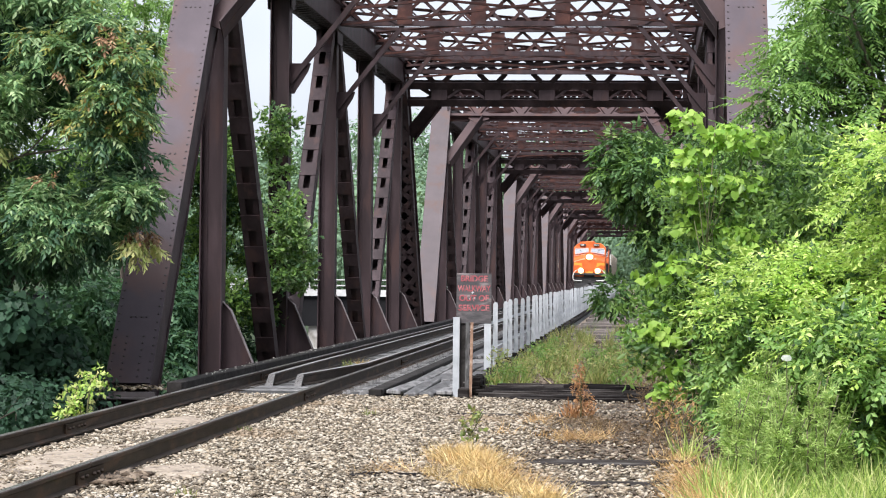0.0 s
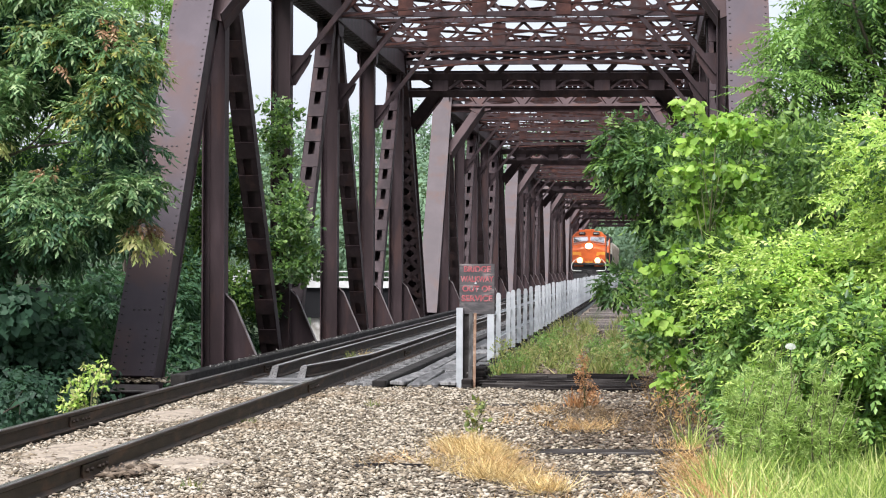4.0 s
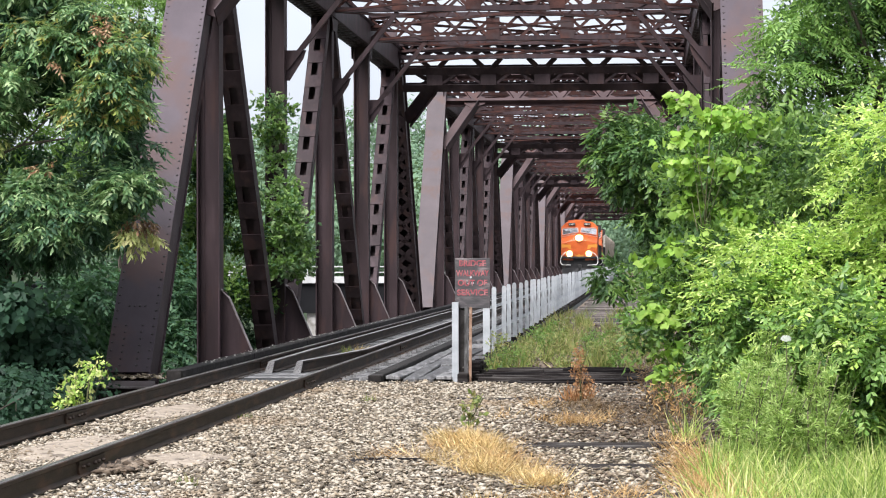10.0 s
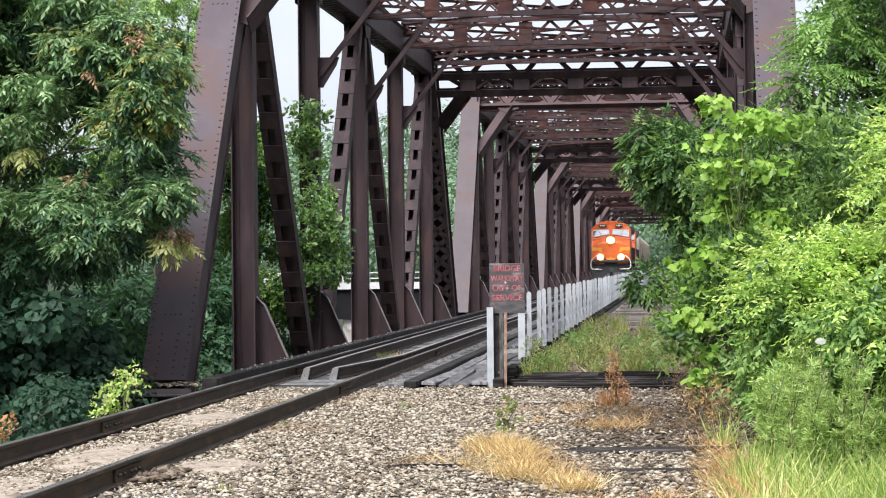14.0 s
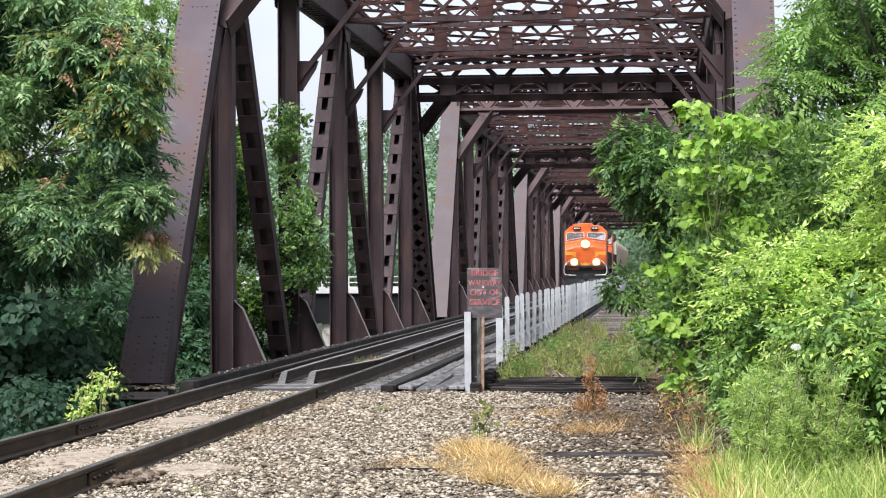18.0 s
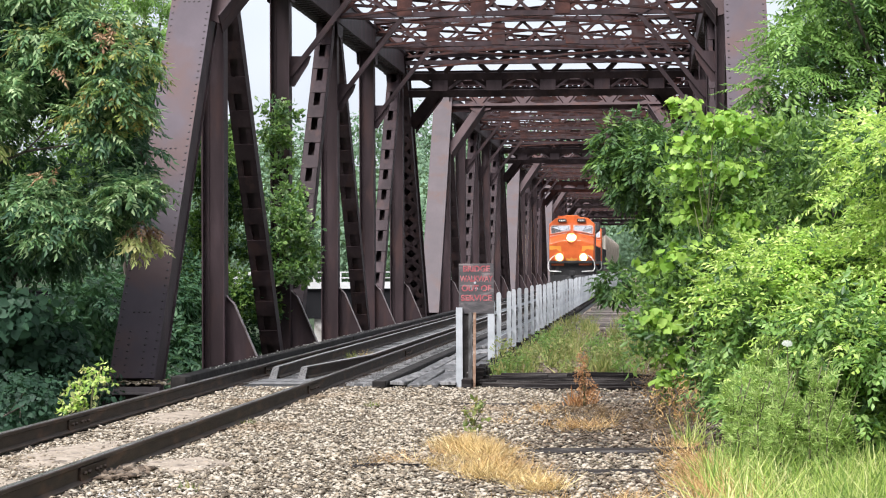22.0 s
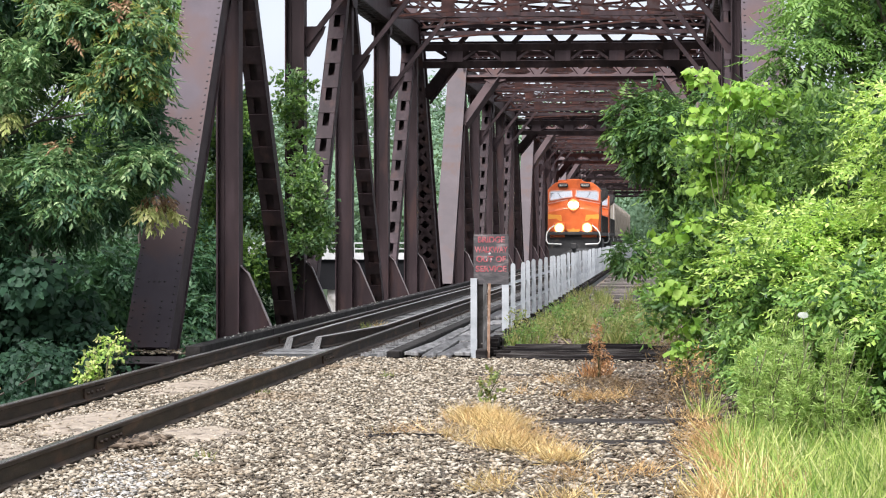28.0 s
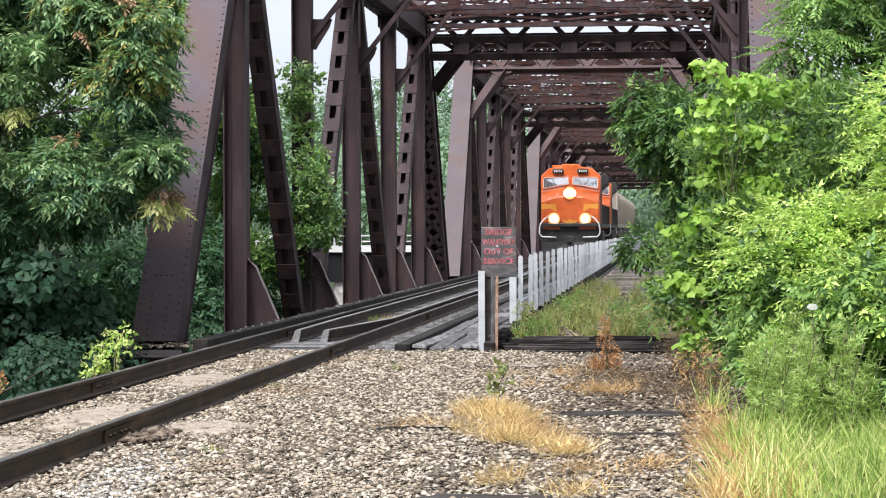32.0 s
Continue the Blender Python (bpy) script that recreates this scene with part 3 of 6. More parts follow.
    for i in range(-2, 2):
        for e in (-1, 1):
            part("end_brace", Geo().beam((i * 1.72 + 0.86 + e * 0.58, y + 0.45, 7.37), (i * 1.72 + 0.86 + e * 0.03, y + 0.45 + (0.02 if e > 0 else 0), 7.78), 0.08, 0.016, (0, 1, 0)), STEEL, span)
    # top laterals
    for k in range(1, 5):
        for s in (-1, 1):
            g = laced_strut(Geo(), (s * (HALF - 0.25), k * PANEL, STRUT_TOP - 0.22), (-s * (HALF - 0.25), (k + 1) * PANEL, STRUT_TOP - 0.16), 0.28, 0.085, (0, 0, 1), 0.40)
            part("top_lateral", g, STEEL_RUST, span, "rusted laced lateral bracing")
        for s in (-1, 1):
            g = Geo().beam((s * (HALF - 0.25), k * PANEL, STRUT + 0.02), (-s * (HALF - 0.25), (k + 1) * PANEL, STRUT + 0.02), 0.075, 0.055)
            part("lower_lateral", g, STEEL_RUST, span)
    return span


truss_span((BRIDGE_X, SPAN_Y, 0), True)
second_span = truss_span((BRIDGE_X, SPAN_Y + SPAN_PITCH, 0), False)
for i in range(2, SPANS):
    copy_thing(second_span, pose(BRIDGE_X, SPAN_Y + SPAN_PITCH * i, 0))
CONCRETE = mat("stained_concrete", [(0.22, 0.21, 0.19), (0.32, 0.305, 0.28), (0.40, 0.385, 0.36)], 1.5, 0.9, 0, 0.3, 25, (0.12, 0.105, 0.09), 0.6, 0.8)
for i in range(SPANS + 1):
    y = SPAN_Y + SPAN_PITCH * i + (-0.95 if i else 0.85)
    pier = thing("bridge_pier", (BRIDGE_X, y, 0), "stained grey concrete bridge pier under the truss bearings", "pier", "piers of the bridge")
    hi = -0.62
    part("cap", Geo().box((0, 0, hi - 0.3), (12.4, 6.4 if i else 2.4, 0.6)), CONCRETE, pier, bevel=0.04)
    part("shaft", Geo().sweep([(-5.6, -0.9), (5.6, -0.9), (6.0, 0), (5.6, 0.9), (-5.6, 0.9), (-6.0, 0)], (0, 0, -14), (0, 0, hi - 0.6), (0, 1, 0)), CONCRETE, pier)


# ---- ground, river and far banks ----
DECK_Y = 31.0            # where the bridge deck begins


def smooth(a, b, x):
    t = np.clip((x - a) / (b - a), 0, 1)
    return t * t * (3 - 2 * t)


def ground_height(x, y):
    """Level bed along the tracks, banks that fall off beside it, a river valley under the bridge, wooded hills beyond."""
    bed = smooth(-9.0, -6.45, x)
    bank_left = -5.5 * (1 - bed)
    z = bank_left - 0.03
    z = z - 0.5 * smooth(3.0, 9.0, x)
    valley = smooth(32.6, 33.6, y) * 1.2 + smooth(33.6, 75, y) * 10.5
    valley = np.maximum(valley * (1 - smooth(285, 315, y)), 0)
    left_valley = smooth(8, 45, y) * 6.0 * smooth(-9, -30, x) * (1 - smooth(285, 330, y))
    z = z * (1 - smooth(33, 80, y)) - np.maximum(valley, left_valley)
    hill = smooth(330, 540, y) * (17 + 9 * smooth(-110, -35, x) + 2.0 * np.sin(x * 0.05) + 1.5 * np.sin(x * 0.11 + 2))
    z = z + hill + 0.6 * np.sin(x * 0.31 + y * 0.17) * smooth(12, 40, np.abs(x))
    return z


def grid_mesh(name, xs, ys, material, f):
    X, Y = np.meshgrid(xs, ys)
    v = np.stack([X, Y, f(X, Y)], -1).reshape(-1, 3)
    nx, ny = len(xs), len(ys)
    i = (np.arange(ny - 1)[:, None] * nx + np.arange(nx - 1)[None, :]).ravel()
    return fast_mesh(name, v, np.stack([i, i + 1, i + nx + 1, i + nx], -1), material, True)


EARTH = mat("gravelly_earth", [(0.050, 0.041, 0.032), (0.100, 0.083, 0.065), (0.165, 0.140, 0.112)], 2.5, 0.95, 0, 0.6, 40, (0.065, 0.05, 0.036), 0.60, 0.8)
gn, gl = EARTH.node_tree.nodes, EARTH.node_tree.links
g_co = gn.new("ShaderNodeTexCoord")
g_sep = gn.new("ShaderNodeSeparateXYZ")
gl.new(g_co.outputs["Object"], g_sep.inputs["Vector"])
g_lo = gn.new("ShaderNodeMapRange")          # undergrowth covers the banks below the bed
g_lo.inputs["From Min"].default_value, g_lo.inputs["From Max"].default_value = -0.25, -1.1
gl.new(g_sep.outputs["Z"], g_lo.inputs["Value"])
g_far = gn.new("ShaderNodeMapRange")         # and the land beyond the river
g_far.inputs["From Min"].default_value, g_far.inputs["From Max"].default_value = 300.0, 320.0
gl.new(g_sep.outputs["Y"], g_far.inputs["Value"])
g_max = gn.new("ShaderNodeMath")
g_max.operation = "MAXIMUM"
gl.new(g_lo.outputs["Result"], g_max.inputs[0])
gl.new(g_far.outputs["Result"], g_max.inputs[1])
g_tex = gn.new("ShaderNodeTexNoise")
g_tex.inputs["Scale"].default_value, g_tex.inputs["Detail"].default_value = 1.6, 8.0
gl.new(g_co.outputs["Object"], g_tex.inputs["Vector"])
g_ramp = gn.new("ShaderNodeValToRGB")
g_ramp.color_ramp.elements[0].position, g_ramp.color_ramp.elements[0].color = 0.35, (0.010, 0.020, 0.008, 1)
g_ramp.color_ramp.elements[1].position, g_ramp.color_ramp.elements[1].color = 0.65, (0.030, 0.052, 0.018, 1)
gl.new(g_tex.outputs["Fac"], g_ramp.inputs["Fac"])
g_mix = gn.new("ShaderNodeMix")
g_mix.data_type = "RGBA"
g_b = gn["Principled BSDF"]
gl.new(g_b.inputs["Base Color"].links[0].from_socket, g_mix.inputs["A"])
gl.new(g_ramp.outputs["Color"], g_mix.inputs["B"])
gl.new(g_max.outputs[0], g_mix.inputs["Factor"])
gl.new(g_mix.outputs["Result"], g_b.inputs["Base Color"])
xs = np.unique(np.concatenate([np.linspace(-2600, -60, 30), np.linspace(-60, -14, 24), np.linspace(-14, 10, 60), np.linspace(10, 60, 20), np.linspace(60, 2600, 30)]))
ys = np.unique(np.concatenate([np.linspace(-1500, -30, 20), np.linspace(-30, 31, 60), np.linspace(31, 36, 22), np.linspace(36, 120, 40), np.linspace(120, 800, 80), np.linspace(800, 4200, 20)]))
tagged(new("ground", grid_mesh("ground", xs, ys, EARTH, ground_height)), "gravelly railway bed above a river bank", "ground", kind="structure")

WATER = mat("river_water", [(0.05, 0.055, 0.045), (0.07, 0.075, 0.06)], 0.05, 0.12, 0, 0.25, 1.5, rough_var=0.06)
tagged(new("water", grid_mesh("water", np.linspace(-900, 900, 12), np.linspace(52, 312, 8), WATER, lambda X, Y: X * 0 - 8.6)), "calm grey-green river under the bridge", "water", kind="structure")

# ---- ballast: loose pale limestone, thinning out over the old bed to the right ----
rng = np.random.default_rng(7)


def stones(name, n, x0, x1, y0, y1, lo, hi, keep, label, sink=0.0, material=None):
    """Many angular stones lying on the bed."""
    cube = np.array([(0, 0, -1), (1.25, 0, 0), (0, 1.25, 0), (-1.25, 0, 0), (0, -1.25, 0), (0.1, 0.1, 1.1)], float)
    fc = np.array([(0, 2, 1), (0, 3, 2), (0, 4, 3), (0, 1, 4), (5, 1, 2), (5, 2, 3), (5, 3, 4), (5, 4, 1)])
    x, y = rng.uniform(x0, x1, n), y0 + (y1 - y0) * rng.uniform(0, 1, n) ** 1.15
    ok = rng.uniform(0, 1, n) < keep(x, y)
    x, y = x[ok], y[ok]
    n = len(x)
    v = cube[None] + rng.uniform(-0.6, 0.6, (n, 6, 3))
    v = v * (rng.uniform(0.55, 1.6, (n, 1, 3)) * np.array([1, 0.82, 0.42])) * (lo + (hi - lo) * rng.uniform(0, 1, (n, 1, 1)) ** 1.8) * 0.5
    a, b = rng.uniform(0, 6.28, n), rng.uniform(-0.55, 0.55, n)
    ca, sa, cb, sb = np.cos(a)[:, None], np.sin(a)[:, None], np.cos(b)[:, None], np.sin(b)[:, None]
    X, Y, Z = v[..., 0], v[..., 1] * cb - v[..., 2] * sb, v[..., 1] * sb + v[..., 2] * cb
    v = np.stack([X * ca - Y * sa, X * sa + Y * ca, Z], -1)
    v += np.stack([x, y, (np.where(y > DECK_Y + 0.5, 0.0, ground_height(x, y))) + rng.uniform(0.0, 0.035, n) - sink], -1)[:, None]
    f = (fc[None] + (np.arange(n) * 6)[:, None, None]).reshape(-1, 3)
    return tagged(new(name, fast_mesh(name, v.reshape(-1, 3), f, material or STONE)), label, "gravel", kind="stuff")


stones("ballast", 150000, -7.3, 2.2, 13.3, DECK_Y + 0.3, 0.022, 0.060,
       lambda x, y: np.where(x < -1.6, 1.0, np.where(x > 0.9, 0.1, np.where((y > 21) & (x > -1.0), 0.13, 0.55))) * (np.abs(np.abs(x - TRACK_X) - 0.7175) > 0.11),
       "pale crushed limestone ballast around the rails")
DARK_STONE = mat("mossy_old_ballast", [(0.050, 0.035, 0.023), (0.110, 0.080, 0.055), (0.20, 0.155, 0.112)], 3, 0.95, 0, 0.3, 90, island=0.6)
stones("old_ballast", 12000, -1.6, 2.0, 13.3, DECK_Y + 0.4, 0.02, 0.06, lambda x, y: np.ones_like(x), "dark dirty old ballast over the removed track", 0.01, DARK_STONE)
PALE_STONE = mat("pale_fresh_gravel", [(0.28, 0.265, 0.24), (0.42, 0.40, 0.365), (0.58, 0.555, 0.51)], 3, 0.9, 0, 0.3, 110, island=0.7)
stones("pale_gravel", 4200, -4.4, -2.9, 13.2, 17.0, 0.018, 0.05, lambda x, y: np.clip(1.0 - ((x + 3.62 + (y - 13.6) * 0.07) / 0.34) ** 2, 0, 1) * np.clip((17.0 - y) / 1.4, 0, 1) * 0.7, "patch of paler fresh gravel beside the rail", -0.014, PALE_STONE)
stones("old_ballast", 2600, -1.3, 0.6, 20.5, 27.5, 0.025, 0.06, lambda x, y: np.clip(0.35 + (x + 0.9) * 0.6, 0, 1), "earthy brown stones among the old ties", -0.018, DARK_STONE)
stones("deck_gravel", 9000, -2.4, 1.2, DECK_Y + 0.9, 75.0, 0.03, 0.07, lambda x, y: np.ones_like(x), "dark gravel lying on the old deck", 0.0, DARK_STONE)
stones("bank_gravel", 5000, -8.4, -6.6, 12.0, 32.5, 0.03, 0.08, lambda x, y: np.ones_like(x), "gravel spilling down the bank")

# ---- rails ----
RAIL_OUT = [(-0.07, 0), (0.07, 0), (0.07, 0.012), (0.012, 0.03), (0.009, 0.125), (0.036, 0.138), (0.036, 0.166), (0.028, 0.172), (-0.028, 0.172),
            (-0.036, 0.166), (-0.036, 0.138), (-0.009, 0.125), (-0.012, 0.03), (-0.07, 0.012)]


def rail(x0, y0, x1, y1, name, label, joint=True, group=""):
    ob = thing(name, (x0, y0, 0), label, "rail", group)
    d = (x1 - x0, y1 - y0)
    part("rail_section", Geo().sweep(RAIL_OUT, (0, 0, 0), (d[0], d[1], 0)), RAIL, ob)
    part("rail_head", Geo().sweep([(-0.03, 0.170), (0.03, 0.170), (0.024, 0.176), (-0.024, 0.176)], (0, 0, 0), (d[0], d[1], 0)), RAIL_TOP, ob, "worn bright running surface")
    if joint:
        for s in (-1, 1):
            bar = part("joint_bar", Geo().sweep([(s * 0.014, 0.03), (s * 0.038, 0.022), (s * 0.03, 0.07), (s * 0.038, 0.125), (s * 0.014, 0.13)], (0, -0.42, 0), (0, 0.42, 0)), RAIL, ob)
            for q in (-0.32, -0.18, 0.06, 0.18, 0.32):
                part("bolt", Geo().tube((s * 0.03, q, 0.078), (s * 0.06, q, 0.078), 0.018, n=6), RAIL, bar)
    return ob


RL, RR = TRACK_X - 0.7525, TRACK_X + 0.7525
for x, first in ((RL, 22.94), (RR, 29.49)):
    y = first - 11.89 * 4
    while y < 330:
        rail(x, y + 0.007, x, y + 11.883, "rail", "rust-brown bolted steel running rail with worn top", y < 60, "running rails")
        y += 11.89
# Reflected sky along the guard rails is painted as a pale top strip.
GUARD_SHEEN = mat("rail_top_sheen", [(0.26, 0.25, 0.24), (0.42, 0.41, 0.40)], 6, 0.4, 0.3, 0.05, 90)
for x0, x1 in ((TRACK_X - 0.42, TRACK_X - 0.46), (TRACK_X + 0.02, TRACK_X + 0.46)):
    g = thing("guard_rail", (x0, 33.6, 0), "rusty inner guard rail with a bent-down end", "guard rail", "guard rails")
    part("guard_section", Geo().sweep(RAIL_OUT, (0, 0, 0), (x1 - x0, 4.6, 0)), RAIL, g)
    part("guard_section", Geo().sweep(RAIL_OUT, (x1 - x0, 4.6, 0), (x1 - x0, 285, 0)), RAIL, g)
    part("guard_head", Geo().sweep([(-0.03, 0.172), (0.03, 0.172), (0.024, 0.178), (-0.024, 0.178)], (0, 0, 0), (x1 - x0, 4.6, 0)).sweep([(-0.03, 0.172), (0.03, 0.172), (0.024, 0.178), (-0.024, 0.178)], (x1 - x0, 4.6, 0), (x1 - x0, 285, 0)), GUARD_SHEEN, g, "pale top of the guard rail, sky sheen put into its colour")
    part("bent_end", Geo().plate([(-0.07, -0.30, -0.02), (0.05, -0.30, -0.02), (0.045, 0.0, 0.172), (-0.045, 0.0, 0.172)], (0, 0.02, -0.02)), RAIL_TOP, g, "pale bent rail end")

# ---- bridge deck: ties, guard timbers, walkway planks ----
DECK_TIE = mat("weathered_bridge_tie", [(0.020, 0.019, 0.018), (0.050, 0.048, 0.047), (0.10, 0.098, 0.096), (0.20, 0.197, 0.195)], 5, 0.55, 0, 0.4, 30, (0.020, 0.018, 0.017), 0.58, 4, thing=0.5, squash=(0.6, 2.5, 1))
tie_me = Geo().box((0, 0, -0.125), (3.1, 0.22, 0.25)).mesh("bridge_tie", DECK_TIE, bevel=0.015)
deck = thing("bridge_deck", (TRACK_X, DECK_Y, 0), "open timber deck of dark creosoted bridge ties", "bridge deck", kind="structure")
for k in range(300):
    ob = new("tie", tie_me)
    ob.parent = deck
    ob.location = (random.uniform(-0.05, 0.05), 0.2 + 0.41 * k, -0.004 + random.uniform(-0.006, 0.004))
    ob.rotation_euler = (0, 0, random.uniform(-0.008, 0.008))
far = Geo()
y = 0.2 + 0.41 * 300
while y < 285:
    far.box((0, y, -0.129), (3.1, 0.22, 0.25))
    y += 0.41
part("far_ties", far, DECK_TIE, deck, kind="stuff")
BOLT = mat("worn_bolt_head", [(0.10, 0.098, 0.096), (0.32, 0.315, 0.31)], 9, 0.42, 0.3)
spikes = Geo()
for i in range(110):
    for x in (-1.12, -1.42, 1.02, 1.26):
        spikes.tube((x, 0.2 + 0.41 * i, -0.01), (x, 0.2 + 0.41 * i, 0.045), 0.034, 0.024, 6)
part("bolt_heads", spikes, BOLT, deck, "rows of rusty bolt heads", kind="stuff")
plates = Geo()
for i in range(150):
    for x in (-0.7525, 0.7525):
        plates.box((x, 0.2 + 0.41 * i, -0.003), (0.36, 0.19, 0.014))
part("tie_plates", plates, RAIL, deck, kind="stuff")

for x, w, name in ((TRACK_X - 1.36, 0.22, "left"), (TRACK_X + 1.50, 0.19, "right")):
    gt = thing("guard_timber", (x, DECK_Y - 0.15, 0), "dark square guard timber along the ends of the ties", "timber", "guard timbers")
    for i in range(48):
        h = 0.16 if name == "left" else 0.10
        part("timber", Geo().box((0, 3 + i * 6.0, h / 2 + 0.002), (w, 5.97, h)), TIE, gt, bevel=0.012)

walkway = thing("walkway", (TRACK_X + 2.09, DECK_Y, 0), "weathered grey plank walkway between the rails and the fence", "walkway", kind="structure")
boards = [Geo().box((0, 0, 0), (0.222, ln, 0.05)).mesh("plank", BOARD, bevel=0.008) for ln in (2.44, 3.66, 4.88)]
LENGTHS = (2.44, 3.66, 4.88)
for row in range(4):
    y = 0.05 + random.uniform(0, 0.12)
    while y < 62:
        k = random.randrange(3)
        ob = new("plank", boards[k])
        ob.parent = walkway
        ob.location = (-0.354 + row * 0.236 + random.uniform(-0.006, 0.006), y + LENGTHS[k] / 2, 0.030 + random.uniform(-0.010, 0.016))
        ob.rotation_euler = (random.uniform(-0.012, 0.012), random.uniform(-0.06, 0.06), random.uniform(-0.006, 0.006))
        y += LENGTHS[k] + random.uniform(0.01, 0.03)
part("far_planks", Geo().box((0, 64.5 + 109, 0.025), (0.94, 218, 0.05)), BOARD, walkway)
for x in (-0.36, 0.36):
    part("bearer", Geo().box((x, 141, -0.11), (0.15, 283, 0.22)), TIE, walkway)

# old deck on the other side, grown over
old = thing("old_deck", (0.15, DECK_Y, 0), "overgrown dark timber deck of the removed track", "deck", kind="structure")
part("soil_cover", Geo().box((-0.55, 142, -0.05), (3.6, 282, 0.1)), DARK_STONE, old)
ROTTEN = mat("rotten_black_timber", [(0.006, 0.005, 0.005), (0.016, 0.013, 0.012), (0.05, 0.045, 0.042)], 7, 0.8, 0, 0.7, 25, (0.105, 0.098, 0.092), 0.63, 7, thing=0.3, squash=(0.25, 3, 3))
ROTTEN.node_tree.nodes["Principled BSDF"].inputs["Specular IOR Level"].default_value = 0.12
for i, (xx, yy, zz, a, ln) in enumerate(((-1.3, 0.10, 0.035, 1.0, 2.3), (0.35, 0.14, 0.03, -1.4, 1.6), (-1.75, 0.36, 0.085, -1.6, 1.5), (-0.2, 0.40, 0.07, 1.2, 2.1), (-1.2, 0.62, 0.075, 0.9, 2.4), (0.3, 0.66, 0.11, -1.5, 1.3),
                                        (-1.5, 0.90, 0.13, -0.9, 1.7), (-0.1, 0.92, 0.10, 1.6, 1.9), (-0.9, -0.20, 0.0, -0.8, 2.2), (0.45, -0.22, -0.01, 1.2, 1.1), (-0.7, 0.5, 0.165, 2.2, 1.1), (-1.9, 0.6, 0.15, -2.4, 0.8))):
    t = part("timber", Geo().box((0, 0, 0), (ln * 0.97, 0.15, 0.07)).box((0.08 * math.sin(i * 3.1), 0.02, 0.035), (ln * 0.8, 0.10, 0.05)), ROTTEN, old, bevel=0.012)
    t.location, t.rotation_euler = (xx, yy, zz * 0.8), (0.12 * math.sin(i * 1.7), radians(a * 0.3), radians(-a * 1.6))
tagged(old, kind="structure")

GREY_TIMBER = mat("grey_brown_old_timber", [(0.045, 0.037, 0.032), (0.088, 0.073, 0.063), (0.15, 0.127, 0.112)], 4, 0.9, 0, 0.4, 40, (0.04, 0.05, 0.025), 0.58, 2, thing=0.6)
old_tie = Geo().box((0, 0, 0), (3.2, 0.30, 0.10)).mesh("tie", GREY_TIMBER, bevel=0.02)
for i in range(70):
    ob = new("tie", old_tie)
    ob.parent = old
    ob.location, ob.rotation_euler = (-0.5 + random.uniform(-0.15, 0.15), 26.5 + i * 0.72, 0.03 + random.uniform(-0.02, 0.02)), (random.uniform(-0.03, 0.03), 0, random.uniform(-0.03, 0.03))

kerb = thing("kerb_timber", (-2.47, DECK_Y - 0.1, 0), "dark weathered kerb timber along the foot of the fence", "timber")
for i in range(24):
    part("timber", Geo().box((0, 2.5 + i * 5.0, 0.06), (0.15, 4.96, 0.13)), ROTTEN, kerb, bevel=0.012)
for i in range(50):
    part("block", Geo().box((0.02, 0.5 + i * 2.4, 0.16), (0.11, 0.22, 0.09)), ROTTEN, kerb, bevel=0.01)
stack = thing("timber_offcuts", (-2.40, 31.7, 0), "short dark timber offcuts stacked beside the gate post", "timber")
for i, (xx, yy, zz, a) in enumerate(((-0.04, 0.0, 0.06, 4), (0.02, 0.24, 0.07, -3), (-0.02, 0.05, 0.19, -6), (0.0, 0.27, 0.20, 5))):
    t = part("offcut", Geo().box((0, 0, 0), (0.30, 0.2, 0.125)), ROTTEN, stack, bevel=0.01)
    t.location, t.rotation_euler = (xx, yy, zz), (0, 0, radians(a))

# half-buried ties of the removed track
for xx, yy, ln, up in ((-0.30, 18.45, 1.55, -0.078), (-0.28, 20.4, 1.7, -0.066), (-1.5, 27.3, 1.9, -0.082), (-2.1, 18.9, 0.8, -0.083), (-1.15, 14.05, 0.9, -0.080), (0.15, 16.2, 0.9, -0.085), (0.1, 23.3, 1.5, -0.083)):
    t = tagged(new("buried_tie", Geo().box((0, 0, 0), (ln, 0.21, 0.16)).box((0.05, 0.03, 0.07), (ln * 0.86, 0.10, 0.05)).mesh("buried_tie", ROTTEN, bevel=0.02)), "old cracked tie half buried in ballast", "railway tie", "buried ties")
    t.matrix_world = pose(xx, yy, up + random.uniform(-0.006, 0.006), random.uniform(-2, 2), random.uniform(-0.8, 0.8), random.uniform(-2, 2))

# ---- fence ----
FENCE_X = -2.62
fence = thing("fence", (FENCE_X, 0, 0), "pale galvanised steel fence of bent-top posts and rails", "fence")
# each post: a folded channel with a rounded head
outline = [(-0.042, -0.35), (0.042, -0.35), (0.042, 1.185), (0.034, 1.207), (0.020, 1.221), (0.0, 1.226), (-0.020, 1.221), (-0.034, 1.207), (-0.042, 1.185)]
fp = Geo().plate([(x, -0.012, z) for x, z in outline], (0, 0.007, 0))
for e in (-1, 1):
    fp.box((e * 0.039, 0.012, 0.41), (0.006, 0.036, 1.52))
fp.box((0, 0, -0.1), (0.14, 0.10, 0.012))
post_me = fp.mesh("fence_post", GALV)
fy = [39.99, 42.85, 44.63, 46.74, 48.94, 51.87, 54.02, 56.06, 57.77, 60.2, 62.3, 64.8, 67.1, 69.5]
while fy[-1] < 300:
    fy.append(fy[-1] + 2.55 + random.uniform(-0.3, 0.3))
for y in fy:
    ob = new("post", post_me)
    ob.parent = fence
    ob.location, ob.rotation_euler = (0, y, random.uniform(-0.025, 0.025)), (random.uniform(-0.012, 0.012), random.uniform(-0.022, 0.022), random.uniform(-0.15, 0.15))
